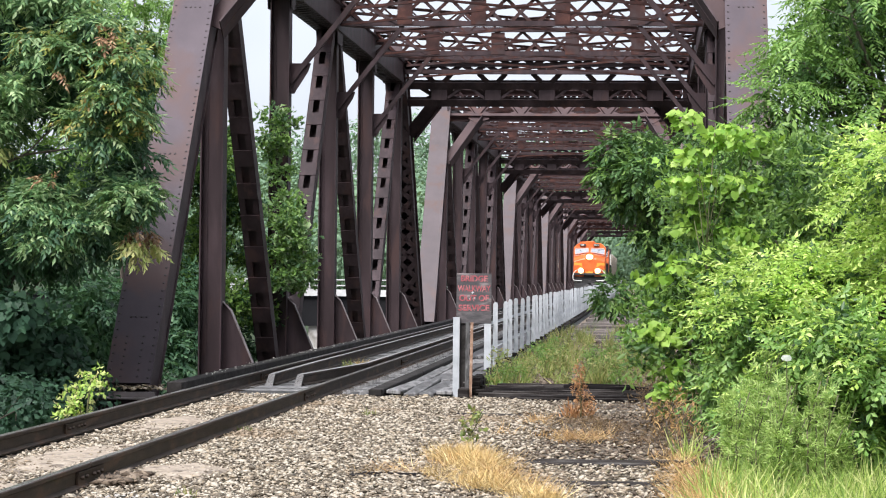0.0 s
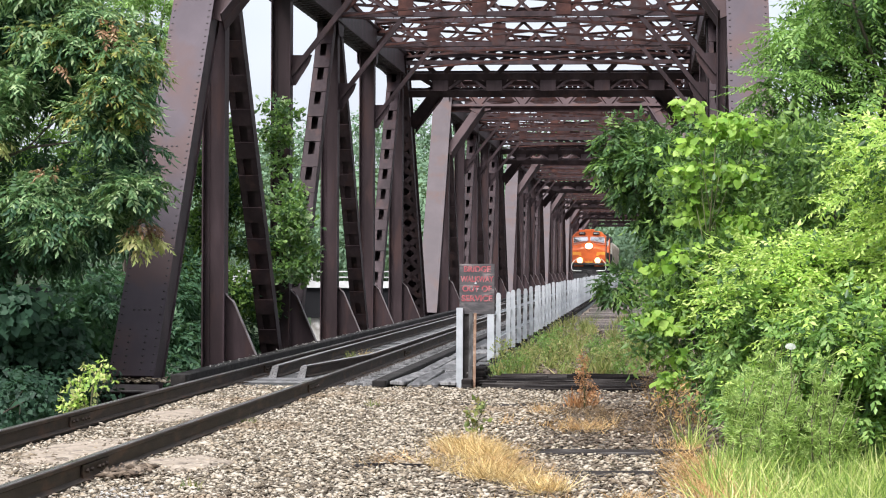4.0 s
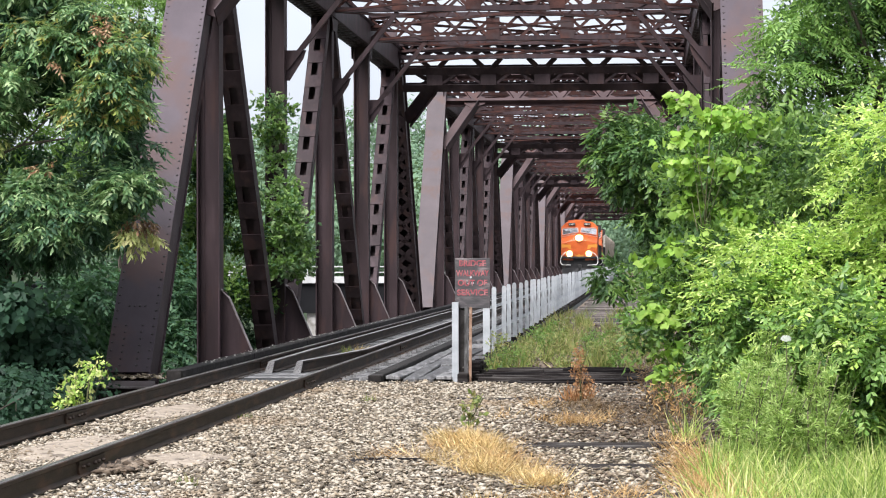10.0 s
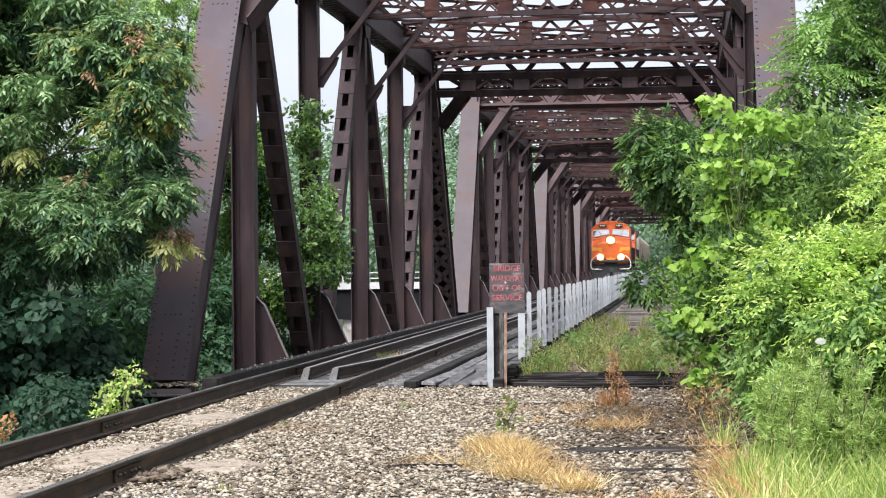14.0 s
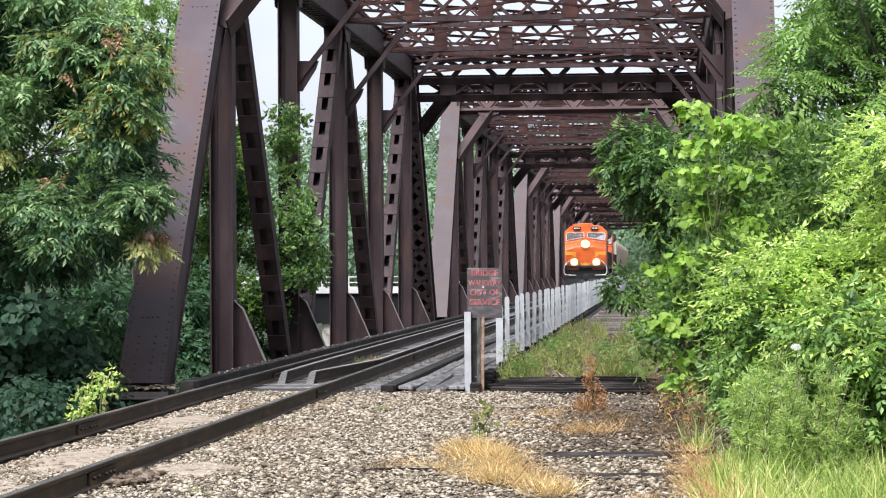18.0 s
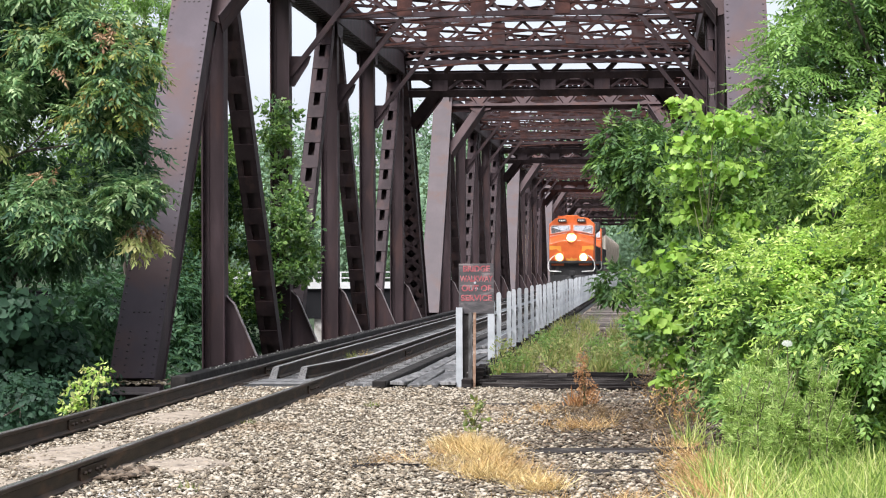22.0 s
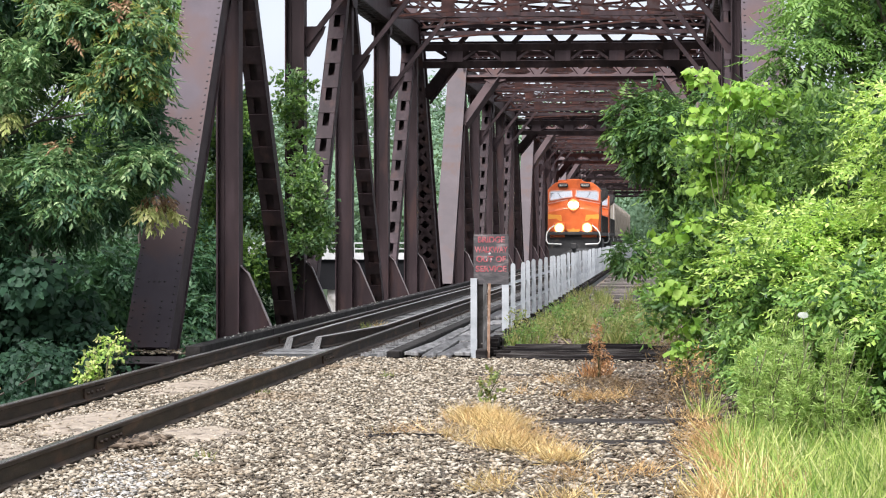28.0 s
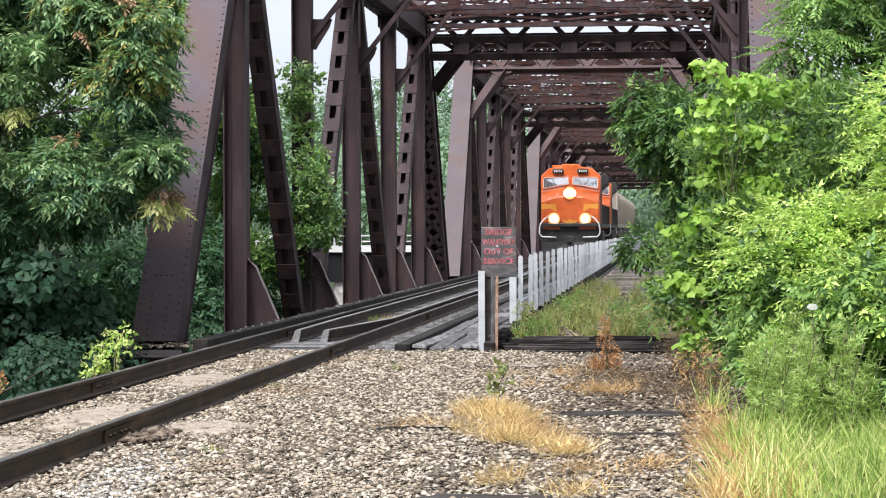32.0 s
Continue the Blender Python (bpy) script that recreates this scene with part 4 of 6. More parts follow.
for z in (0.42, 0.86):
    for i in range(44):
        part("fence_rail", Geo().sweep([(-0.02, -0.022), (0.02, -0.022), (0.02, -0.016), (-0.014, -0.016), (-0.014, 0.022), (-0.02, 0.022)], (-0.05, 38.9 + i * 6, z), (-0.05, 38.9 + i * 6 + 5.98, z)), GALV, fence)

# ---- sign ----
SIGN_DARK = mat("grimy_sign_board", [(0.032, 0.030, 0.032), (0.055, 0.050, 0.052), (0.10, 0.09, 0.09)], 6, 0.6, 0, 0.1, 40, (0.24, 0.20, 0.195), 0.62, 5, squash=(0.7, 1, 2.5))
SIGN_RED = mat("faded_red_lettering", [(0.18, 0.035, 0.045), (0.33, 0.07, 0.08), (0.42, 0.17, 0.17)], 9, 0.6, 0, 0.05, 50, (0.085, 0.06, 0.062), 0.60, 16)
RUSTY = mat("rusty_stake", [(0.13, 0.070, 0.042), (0.24, 0.145, 0.095), (0.38, 0.30, 0.235)], 7, 0.8, 0, 0.3, 60)
sign = thing("sign", (-2.36, 31.35, -0.03), "grimy dark board with faded red capitals on a dark post", "sign")
board = part("board", Geo().box((0, 0, 1.415), (0.50, 0.022, 0.71)), SIGN_DARK, sign, bevel=0.004)
for z, words, w in ((1.695, "BRIDGE", 0.38), (1.553, "WALKWAY", 0.47), (1.417, "OUT OF", 0.42), (1.28, "SERVICE", 0.44)):
    cu = bpy.data.curves.new("lettering", "FONT")
    cu.body, cu.size, cu.align_x, cu.align_y, cu.extrude, cu.offset = words, 0.115, "CENTER", "CENTER", 0.002, 0.003
    ob = new("lettering", cu)
    ob.parent = board
    ob.matrix_basis = pose(0, -0.0135, z - 0.0, 90, 0, 0)
    cu.materials.append(SIGN_RED)
    bpy.context.view_layer.update()
    ob.scale = (w / max(ob.dimensions.x, 0.01), 1.0, 1.0)
part("post", Geo().box((-0.155, 0.058, 0.55), (0.09, 0.085, 1.5)), TIE, sign, "dark square timber post", bevel=0.006)
for x, z, r in ((-0.02, 1.50, 0.016), (0.0, 1.42, 0.02), (-0.06, 1.41, 0.011)):
    part("chip", Geo().tube((x, -0.012, z), (x, -0.0145, z), r, n=7, up=(0, 0, 1)), GALV, board, "pale chipped paint spot")
gatepost = thing("gate_post", (-2.60, 31.3, 0), "pale galvanised channel post beside the sign", "post")
part("channel", Geo().sweep([(-0.046, -0.04), (0.046, -0.04), (0.046, 0.04), (0.037, 0.04), (0.037, -0.03), (-0.037, -0.03), (-0.037, 0.04), (-0.046, 0.04)], (0, 0, -0.2), (0, 0, 1.12), (0, 1, 0)), GALV, gatepost)
stake = thing("marker_stake", (-2.40, 31.1, 0), "thin rust-stained wooden stake by the sign", "stake")
part("stake", Geo().beam((0.02, 0, -0.1), (0.03, 0.05, 1.05), 0.04, 0.03, (0, 1, 0)), RUSTY, stake)
part("batten", Geo().beam((-0.035, 0.03, 0.05), (-0.03, 0.06, 1.06), 0.055, 0.02, (0, 1, 0)), BOARD, stake, "pale wooden batten")
gp2 = thing("fence_end_post", (-2.66, 38.6, 0), "pale steel end post of the fence", "post")
part("channel", Geo().sweep([(-0.06, -0.04), (0.06, -0.04), (0.06, 0.04), (0.05, 0.04), (0.05, -0.03), (-0.05, -0.03), (-0.05, 0.04), (-0.06, 0.04)], (0, 0, -0.2), (0, 0, 1.08), (0, 1, 0)), GALV, gp2)

# sandy dust heaped over the stones
SAND = mat("pale_sandy_dust", [(0.20, 0.160, 0.118), (0.29, 0.240, 0.185), (0.37, 0.315, 0.25)], 5, 0.95, 0, 0.7, 50, (0.12, 0.095, 0.073), 0.58, 4)


def sand_patch(x, y, rx, ry, h):
    f = lambda X, Y: h * np.clip(1.25 - (X / rx) ** 2 - (Y / ry) ** 2 + 0.35 * np.sin(X * 11 + 2 * Y) * np.cos(Y * 5 + x) + 0.2 * np.sin(X * 23 - Y * 9), 0, 1) ** 0.6 - 0.025 + rng.uniform(-0.007, 0.007, X.shape)
    ob = tagged(new("sand_patch", grid_mesh("sand_patch", np.linspace(-rx * 1.3, rx * 1.3, 50), np.linspace(-ry * 1.3, ry * 1.3, 70), SAND, f)), "pale sandy dust heaped on the ballast", "sand", "sand patches")
    ob.location = (x, y, 0.0)


sand_patch(-3.95, 18.75, 0.42, 0.75, 0.050)
sand_patch(-5.15, 19.9, 0.45, 1.6, 0.050)
sand_patch(-5.3, 16.6, 0.5, 1.4, 0.046)
sand_patch(-5.3, 24.6, 0.34, 1.4, 0.044)
stones("sand_pebbles", 1500, -4.35, -3.4, 17.8, 19.8, 0.012, 0.045, lambda x, y: x * 0 + 0.7, "small pebbles strewn over the sandy dust", -0.02)
stones("sand_pebbles", 6500, -5.65, -4.7, 16.4, 24.6, 0.012, 0.045, lambda x, y: x * 0 + 0.7, "small pebbles strewn over the dust between the rails", -0.02)
stones("timber_grit", 330, TRACK_X - 1.45, TRACK_X - 1.27, 33.0, 62.0, 0.012, 0.04, lambda x, y: np.clip(1.2 - (y - 33) / 30, 0.1, 1), "pale grit lying on the guard timber", -0.155, PALE_STONE)
stones("rail_debris", 170, -4.36, -4.06, 17.45, 18.3, 0.05, 0.12, lambda x, y: x * 0 + 1, "dark broken bits lying by the rail joint", -0.035, DARK_STONE)


# ---- the train: two orange diesel locomotives and grey hopper cars ----
ORANGE = mat("orange_locomotive_paint", [(0.48, 0.085, 0.016), (0.58, 0.115, 0.022), (0.66, 0.145, 0.034)], 1.5, 0.38, 0, 0.03, 30, (0.30, 0.07, 0.025), 0.68, 2)
YELLOW = mat("golden_yellow_stripe", [(0.62, 0.26, 0.03), (0.70, 0.33, 0.05)], 2, 0.4, 0, 0.03, 30)
BLACKP = mat("black_underframe", [(0.012, 0.012, 0.012), (0.03, 0.028, 0.027)], 3, 0.6, 0, 0.1, 40, (0.08, 0.06, 0.045), 0.66, 3)
WHITEP = mat("white_handrail_paint", [(0.62, 0.60, 0.57), (0.76, 0.74, 0.70)], 4, 0.45)
GREYCAR = mat("grey_hopper_paint", [(0.26, 0.225, 0.18), (0.34, 0.30, 0.245), (0.41, 0.365, 0.30)], 1.2, 0.6, 0, 0.1, 30, (0.20, 0.15, 0.11), 0.64, 1.6)
GLASS = bpy.data.materials.new("cab_glass")
GLASS.use_nodes = True
gb = GLASS.node_tree.nodes["Principled BSDF"]
gb.inputs["Base Color"].default_value, gb.inputs["Roughness"].default_value, gb.inputs["Metallic"].default_value = (0.62, 0.63, 0.64, 1), 0.08, 0.85
BEAM = glow_mat("headlight_beam", (1.0, 0.82, 0.55), 50.0)
# Emissive disc round each lit lens, added to paint the halo of glare.
HALO = glow_mat("lamp_halo", (1.0, 0.50, 0.16), 0.42)
FRAMEP = mat("faded_window_frame", [(0.50, 0.26, 0.20), (0.62, 0.40, 0.33)], 4, 0.5)
PALE = mat("pale_number_bars", [(0.6, 0.58, 0.52), (0.7, 0.68, 0.62)], 5, 0.5)


def locomotive(name, lit):
    """Front at y = 0, body running to +y, rail top at z = 0."""
    lo = thing(name, (TRACK_X, 0, 0), "orange diesel locomotive with golden stripes, headlights lit" if lit else "orange diesel locomotive coupled behind the first", "locomotive", "locomotives")
    # cab: outline across, with sloped shoulders and a raised middle
    cab = [(-1.54, 1.75), (1.54, 1.75), (1.54, 4.22), (1.10, 4.62), (0.45, 4.70), (0.45, 4.83), (-0.45, 4.83), (-0.45, 4.70), (-1.10, 4.62), (-1.54, 4.22)]
    g = Geo().sweep([(-x, z) for x, z in cab], (0, 1.35, 0), (0, 4.1, 0))
    body = part("cab", g, ORANGE, lo, bevel=0.04)
    # front wall leans back above the nose
    g = Geo()
    g.plate([(-1.52, 1.21, 3.2), (1.52, 1.21, 3.2), (1.52, 1.345, 4.2), (1.06, 1.38, 4.58), (-1.06, 1.38, 4.58), (-1.52, 1.345, 4.2)], (0, 0.3, 0))
    part("front_wall", g, ORANGE, body, bevel=0.02)
    for s in (-1, 1):
        w = [(s * 0.10, 1.20, 3.78), (s * 0.55, 1.20, 3.72), (s * 1.40, 1.22, 3.56), (s * 1.42, 1.32, 4.02), (s * 1.34, 1.33, 4.13), (s * 0.14, 1.30, 4.15)]
        part("windscreen", Geo().plate(w, (0, -0.015, 0)), GLASS, body, "pale reflecting windscreen pane")
        g = Geo()
        for i in range(6):
            g.beam(w[i], w[(i + 1) % 6], 0.06, 0.07, (0, 1, 0))
        part("window_frame", g, FRAMEP, body)
        part("wiper", Geo().beam((s * 0.72, 1.19, 3.70), (s * 0.95, 1.24, 4.05), 0.025, 0.02, (0, 1, 0)), BLACKP, body)
        part("brow", Geo().beam((s * 1.48, 1.15, 3.40), (s * 0.34, 0.72, 3.62), 0.05, 0.05, (0, 1, 0)), FRAMEP, body, "pale ridge under the windscreen")
        part("side_window", Geo().box((s * 1.545, 2.7, 3.85), (0.02, 1.5, 0.6)), GLASS, body)
        # Black panel added to paint the shade on the cab side.
        part("side_shade", Geo().box((s * 1.542, 2.75, 2.65), (0.016, 2.5, 1.7)), BLACKP, body, "black panel on the cab side standing for its shade")
        nb = part("number_board", Geo().box((s * 0.64, 1.24, 4.455), (0.58, 0.18, 0.25)), BLACKP, body, "black number board", bevel=0.05)
        for i in range(4):
            part("bar", Geo().box((s * 0.64 - 0.17 + i * 0.115, 1.145, 4.455), (0.055, 0.01, 0.11)), PALE, nb)
    # nose: narrower top, slanted
    g = Geo().add([(-1.48, 0.42, 1.75), (1.48, 0.42, 1.75), (1.48, 0.42, 2.85), (-1.48, 0.42, 2.85), (-1.50, 1.45, 1.75), (1.50, 1.45, 1.75), (1.50, 1.45, 3.42), (-1.50, 1.45, 3.42),
                  (-0.62, 0.34, 1.75), (0.62, 0.34, 1.75), (0.62, 0.36, 3.12), (-0.62, 0.36, 3.12), (0.62, 1.45, 3.70), (-0.62, 1.45, 3.70)],
                 [(0, 8, 11, 3), (8, 9, 10, 11), (9, 1, 2, 10), (3, 11, 13, 7), (11, 10, 12, 13), (10, 2, 6, 12), (0, 3, 7, 4), (1, 5, 6, 2), (4, 7, 13, 12, 6, 5), (0, 4, 5, 1, 9, 8)])
    nose = part("nose", g, ORANGE, lo, bevel=0.05)
    for s in (-1, 1):
        part("stripe", Geo().plate([(s * 0.66, 0.352, 2.36), (s * 0.80, 0.362, 2.36), (s * 1.0, 0.377, 2.52), (s * 1.47, 0.412, 2.48), (s * 1.47, 0.412, 2.76), (s * 0.72, 0.356, 2.72)], (0, -0.012, 0)), YELLOW, nose, "golden wing stripe")
    part("nose_stripe", Geo().plate([(-0.40, 0.335, 1.92), (-0.30, 0.335, 1.72), (0.30, 0.335, 1.72), (0.40, 0.335, 1.92), (0.12, 0.335, 1.88), (0, 0.335, 1.98), (-0.12, 0.335, 1.88)], (0, -0.012, 0)), YELLOW, nose, "golden band low on the nose")
    # headlight cluster high on the nose
    hl = part("headlight", Geo().sweep([(0.34 * math.cos(i * 0.3927), 0.42 * math.sin(i * 0.3927)) for i in range(16)], (0, 0.30, 3.30), (0, 0.95, 3.30)), ORANGE if lit else BLACKP, lo, bevel=0.03)
    part("lamp_disc", Geo().tube((0, 0.302, 3.30), (0, 0.296, 3.30), 0.32, 0.30, 20), HALO if lit else BLACKP, hl, "warm glowing disc standing for the lamp halo" if lit else "")
    for s in (-1, 1):
        part("lens", Geo().tube((s * 0.13, 0.305, 3.30), (s * 0.13, 0.28 + 0.004 * s, 3.30), 0.165, 0.155, 16), BEAM if lit else GLASS, hl, "glaring headlight lens" if lit else "headlight lens")
        d = part("ditch_light", Geo().box((s * 0.80, 0.10, 1.98), (0.60, 0.26, 0.60)), ORANGE, lo, bevel=0.03)
        part("lamp_disc", Geo().tube((s * 0.80, -0.030, 1.98), (s * 0.80, -0.036, 1.98), 0.29, 0.27, 20), HALO if lit else BLACKP, d, "warm glowing disc standing for the lamp halo" if lit else "")
        part("lens", Geo().tube((s * 0.80, -0.032, 1.98), (s * 0.80, -0.055, 1.98), 0.18, 0.17, 16), BEAM if lit else GLASS, d, "glaring ditch light lens" if lit else "lamp lens")
    # platform, pilot, plough, coupler
    part("anticlimber", Geo().box((0, 0.0, 1.66), (2.9, 0.36, 0.18)), BLACKP, lo, bevel=0.02)
    part("platform", Geo().box((0, 11.2, 1.62), (3.05, 21.6, 0.2)), BLACKP, lo)
    part("pilot", Geo().box((0, 0.22, 1.12), (2.9, 0.12, 0.9)), BLACKP, lo, bevel=0.02)
    for s in (-1, 1):
        part("pilot_panel", Geo().box((s * 0.92, 0.15, 1.50), (0.85, 0.04, 0.14)), ORANGE, lo, bevel=0.01)
    part("plough", Geo().add([(-1.4, 0.1, 0.12), (0, -0.45, 0.12), (1.4, 0.1, 0.12), (-1.4, 0.12, 0.78), (0, -0.12, 0.78), (1.4, 0.12, 0.78), (0, 0.3, 0.12), (0, 0.3, 0.78)],
                              [(0, 1, 4, 3), (1, 2, 5, 4), (2, 6, 7, 5), (6, 0, 3, 7), (3, 4, 5, 7), (0, 6, 2, 1)]), BLACKP, lo)
    part("coupler", Geo().box((0, -0.42, 0.92), (0.24, 0.75, 0.26)).box((0.06, -0.78, 0.92), (0.36, 0.3, 0.32)), BLACKP, lo, bevel=0.03)
    for s in (-1, 1):
        g = Geo()
        way = [(1.05, 2.15), (1.32, 1.95), (1.50, 1.72), (1.55, 1.50), (1.55, 1.22), (1.43, 1.06), (0.68, 1.03)]
        for (xa, za), (xb, zb) in zip(way, way[1:]):
            g.tube((s * xa, 0.02, za), (s * xb, 0.02, zb), 0.034, n=8)
        part("handrail", g, WHITEP, lo, "white front handrail")
        g = Geo()
        for i in range(4):
            g.box((s * 1.36, 0.35, 0.45 + i * 0.32), (0.3, 0.5, 0.03))
        g.box((s * 1.22, 0.35, 0.95), (0.03, 0.5, 1.1))
        part("steps", g, BLACKP, lo)
        g = Geo()
        for i in range(14):
            g.tube((s * 1.5, 4.4 + i * 1.28, 1.7), (s * 1.5, 4.4 + i * 1.28, 2.75), 0.02, n=6)
        g.tube((s * 1.5, 4.2, 2.75), (s * 1.5, 21.6, 2.75), 0.02, n=6)
        part("side_rail", g, BLACKP, lo)
        part("fuel_tank_side", Geo().box((s * 1.0, 11.0, 0.85), (0.9, 4.6, 1.05)), BLACKP, lo, bevel=0.1)
    # hood and roof gear
    part("hood", Geo().sweep([(0.98, 1.72), (-0.98, 1.72), (-0.98, 4.25), (-0.7, 4.5), (0.7, 4.5), (0.98, 4.25)], (0, 4.1, 0), (0, 17.2, 0)), ORANGE, lo, bevel=0.03)
    part("hood_stripe", Geo().box((0, 10.6, 2.1), (1.985, 13.0, 0.24)), YELLOW, lo)
    for s in (-1, 1):
        # Shade along the hood, painted as black panels.
        part("hood_shade", Geo().box((s * 0.985, 10.6, 3.15), (0.03, 12.8, 1.9)), BLACKP, lo, "black panel along the hood standing for its shaded side")
    # Black here puts the shaded side into the radiator colour.
    part("radiator", Geo().sweep([(1.0, 1.72), (-1.0, 1.72), (-1.0, 3.7), (-1.5, 4.1), (-1.5, 4.62), (1.5, 4.62), (1.5, 4.1), (1.0, 3.7)], (0, 17.2, 0), (0, 21.4, 0)), BLACKP, lo, "radiator housing with flared wings, blackened for its shaded side", bevel=0.03)
    part("exhaust", Geo().box((0, 9.0, 4.62), (0.8, 1.2, 0.3)), BLACKP, lo, bevel=0.03)
    part("horn", Geo().tube((0.35, 2.2, 4.95), (0.35, 1.75, 4.97), 0.03, 0.08, 10).tube((0.35, 2.5, 4.95), (0.35, 2.9, 4.95), 0.03, 0.07, 10).box((0.35, 2.3, 4.88), (0.06, 0.4, 0.1)), BLACKP, lo)
    part("roof_box", Geo().box((-0.72, 2.4, 4.72), (0.5, 0.9, 0.14)), ORANGE, lo, bevel=0.02)
    for yy in (4.0, 18.0):
        tr = part("truck", Geo().box((-1.05, yy, 0.62), (0.22, 4.6, 0.4)).box((1.05, yy, 0.62), (0.22, 4.6, 0.4)).box((0, yy, 0.75), (2.2, 0.5, 0.4)), BLACKP, lo, bevel=0.04)
        for q in (-1.95, 0.0, 1.95):
            w = Geo().tube((-0.8, 0, 0), (0.8, 0, 0), 0.09, n=10, up=(0, 0, 1))
            for s in (-1, 1):
                w.tube((s * 0.69, 0, 0), (s * 0.82, 0, 0), 0.53, n=24).tube((s * 0.66, 0, 0), (s * 0.69, 0, 0), 0.555, n=24)
                w.box((s * 0.83, 0.25, 0), (0.02, 0.2, 0.06)).box((s * 0.83, -0.25, 0), (0.02, 0.2, 0.06))
            ws = part("wheelset", w, BLACKP, tr)
            ws.location = (0, yy + q, 0.53)
            AXLES.append(ws)
    return lo


AXLES = []


def hopper():
    """Covered grey hopper car, front at y = 0."""
    car = thing("hopper_car", (TRACK_X, 0, 0), "dusty grey covered hopper car behind the locomotives", "freight car", "freight cars")
    body = part("body", Geo().sweep([(1.5, 1.6), (-1.5, 1.6), (-1.58, 2.6), (-1.58, 4.1), (-1.2, 4.55), (1.2, 4.55), (1.58, 4.1), (1.58, 2.6)], (0, 1.2, 0), (0, 16.6, 0)), GREYCAR, car, bevel=0.03)
    g = Geo()
    for i in range(13):
        for s in (-1, 1):
            g.box((s * 1.61, 1.6 + i * 1.22, 3.0), (0.08, 0.09, 2.2))
    part("ribs", g, GREYCAR, car, kind="stuff")
    part("sill", Geo().box((0, 8.9, 1.25), (2.7, 17.4, 0.28)), BLACKP, car)
    for i in range(3):
        part("chute", Geo().add([(-1.2, 2.8 + i * 4.6, 1.6), (1.2, 2.8 + i * 4.6, 1.6), (1.2, 6.2 + i * 4.6, 1.6), (-1.2, 6.2 + i * 4.6, 1.6), (-0.4, 4.1 + i * 4.6, 0.45), (0.4, 4.1 + i * 4.6, 0.45), (0.4, 4.9 + i * 4.6, 0.45), (-0.4, 4.9 + i * 4.6, 0.45)],
                             [(3, 2, 1, 0), (4, 5, 6, 7), (0, 1, 5, 4), (1, 2, 6, 5), (2, 3, 7, 6), (3, 0, 4, 7)]), GREYCAR, car)
    g = Geo()
    for i in range(8):
        g.tube((-0.25, 0.25, 1.2 + i * 0.42), (0.25, 0.25, 1.2 + i * 0.42), 0.015, n=6)
    for s in (-1, 1):
        g.tube((s * 0.25, 0.25, 1.1), (s * 0.25, 0.25, 4.4), 0.018, n=6).tube((s * 1.45, 0.2, 1.2), (s * 1.45, 0.2, 4.2), 0.02, n=6)
    part("ladder", g, WHITEP, car)
    part("end_plate", Geo().box((0, 0.5, 1.5), (2.6, 1.0, 0.1)), BLACKP, car)
    for yy in (2.3, 15.4):
        g = Geo().box((-1.0, yy, 0.5), (0.2, 2.4, 0.36)).box((1.0, yy, 0.5), (0.2, 2.4, 0.36))
        for q in (-0.9, 0.9):
            for s in (-1, 1):
                g.tube((s * 0.68, yy + q, 0.42), (s * 0.82, yy + q, 0.42), 0.42, n=20)
        part("truck", g, BLACKP, car)
    return car


lead = locomotive("locomotive", True)
second = locomotive("locomotive", False)
lead.scale = second.scale = (1.05, 1.05, 1.05)
TRAIN = [(lead, 0.0), (second, 23.6)]
car0 = hopper()
TRAIN.append((car0, 47.2))
for i in range(1, 5):
    TRAIN.append((copy_thing(car0, pose(TRACK_X, 0, 0)), 47.2 + 17.9 * i))
RAIL_TOP_Z = 0.176


def front_at(t):
    """Where the front of the train stands on the line at t seconds."""
    return 222.4 - 2.6827 * t - 0.0165 * t * t


def motions():
    for ob, back in TRAIN:
        walk(ob, [(t, pose(TRACK_X, front_at(t) + back, RAIL_TOP_Z)) for t in range(0, 33, 2)])
    steps = 160
    for ws in AXLES:
        base = Vector(ws.location)
        walk(ws, [(32.0 * i / steps, pose(*base, math.degrees((front_at(0) - front_at(32.0 * i / steps)) / 0.556))) for i in range(steps + 1)])


# ---- plants ----
BARK = mat("grey_brown_bark", [(0.05, 0.04, 0.032), (0.10, 0.082, 0.065), (0.16, 0.135, 0.11)], 6, 0.9, 0, 0.6, 30, squash=(1, 1, 0.3))
TWIG = mat("green_brown_stem", [(0.07, 0.075, 0.03), (0.13, 0.13, 0.06)], 8, 0.8)
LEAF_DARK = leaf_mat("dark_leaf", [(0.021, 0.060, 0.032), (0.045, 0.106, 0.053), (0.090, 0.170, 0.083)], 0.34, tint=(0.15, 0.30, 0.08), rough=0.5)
# The palest stop puts sky highlights into the leaf colour.
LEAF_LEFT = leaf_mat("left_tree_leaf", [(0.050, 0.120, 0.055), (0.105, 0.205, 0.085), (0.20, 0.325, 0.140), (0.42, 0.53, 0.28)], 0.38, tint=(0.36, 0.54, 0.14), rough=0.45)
LEAF_MID = leaf_mat("mid_green_leaf", [(0.070, 0.145, 0.035), (0.135, 0.235, 0.055), (0.22, 0.335, 0.088)], 0.4, tint=(0.26, 0.48, 0.06), rough=0.4)
LEAF_FROND = leaf_mat("frond_leaf", [(0.100, 0.20, 0.052), (0.190, 0.335, 0.086), (0.33, 0.48, 0.155)], 0.4, tint=(0.32, 0.55, 0.07), rough=0.38)
LEAF_LIGHT = leaf_mat("light_broad_leaf", [(0.15, 0.3, 0.045), (0.26, 0.42, 0.068), (0.39, 0.55, 0.125)], 0.42, tint=(0.42, 0.66, 0.06))
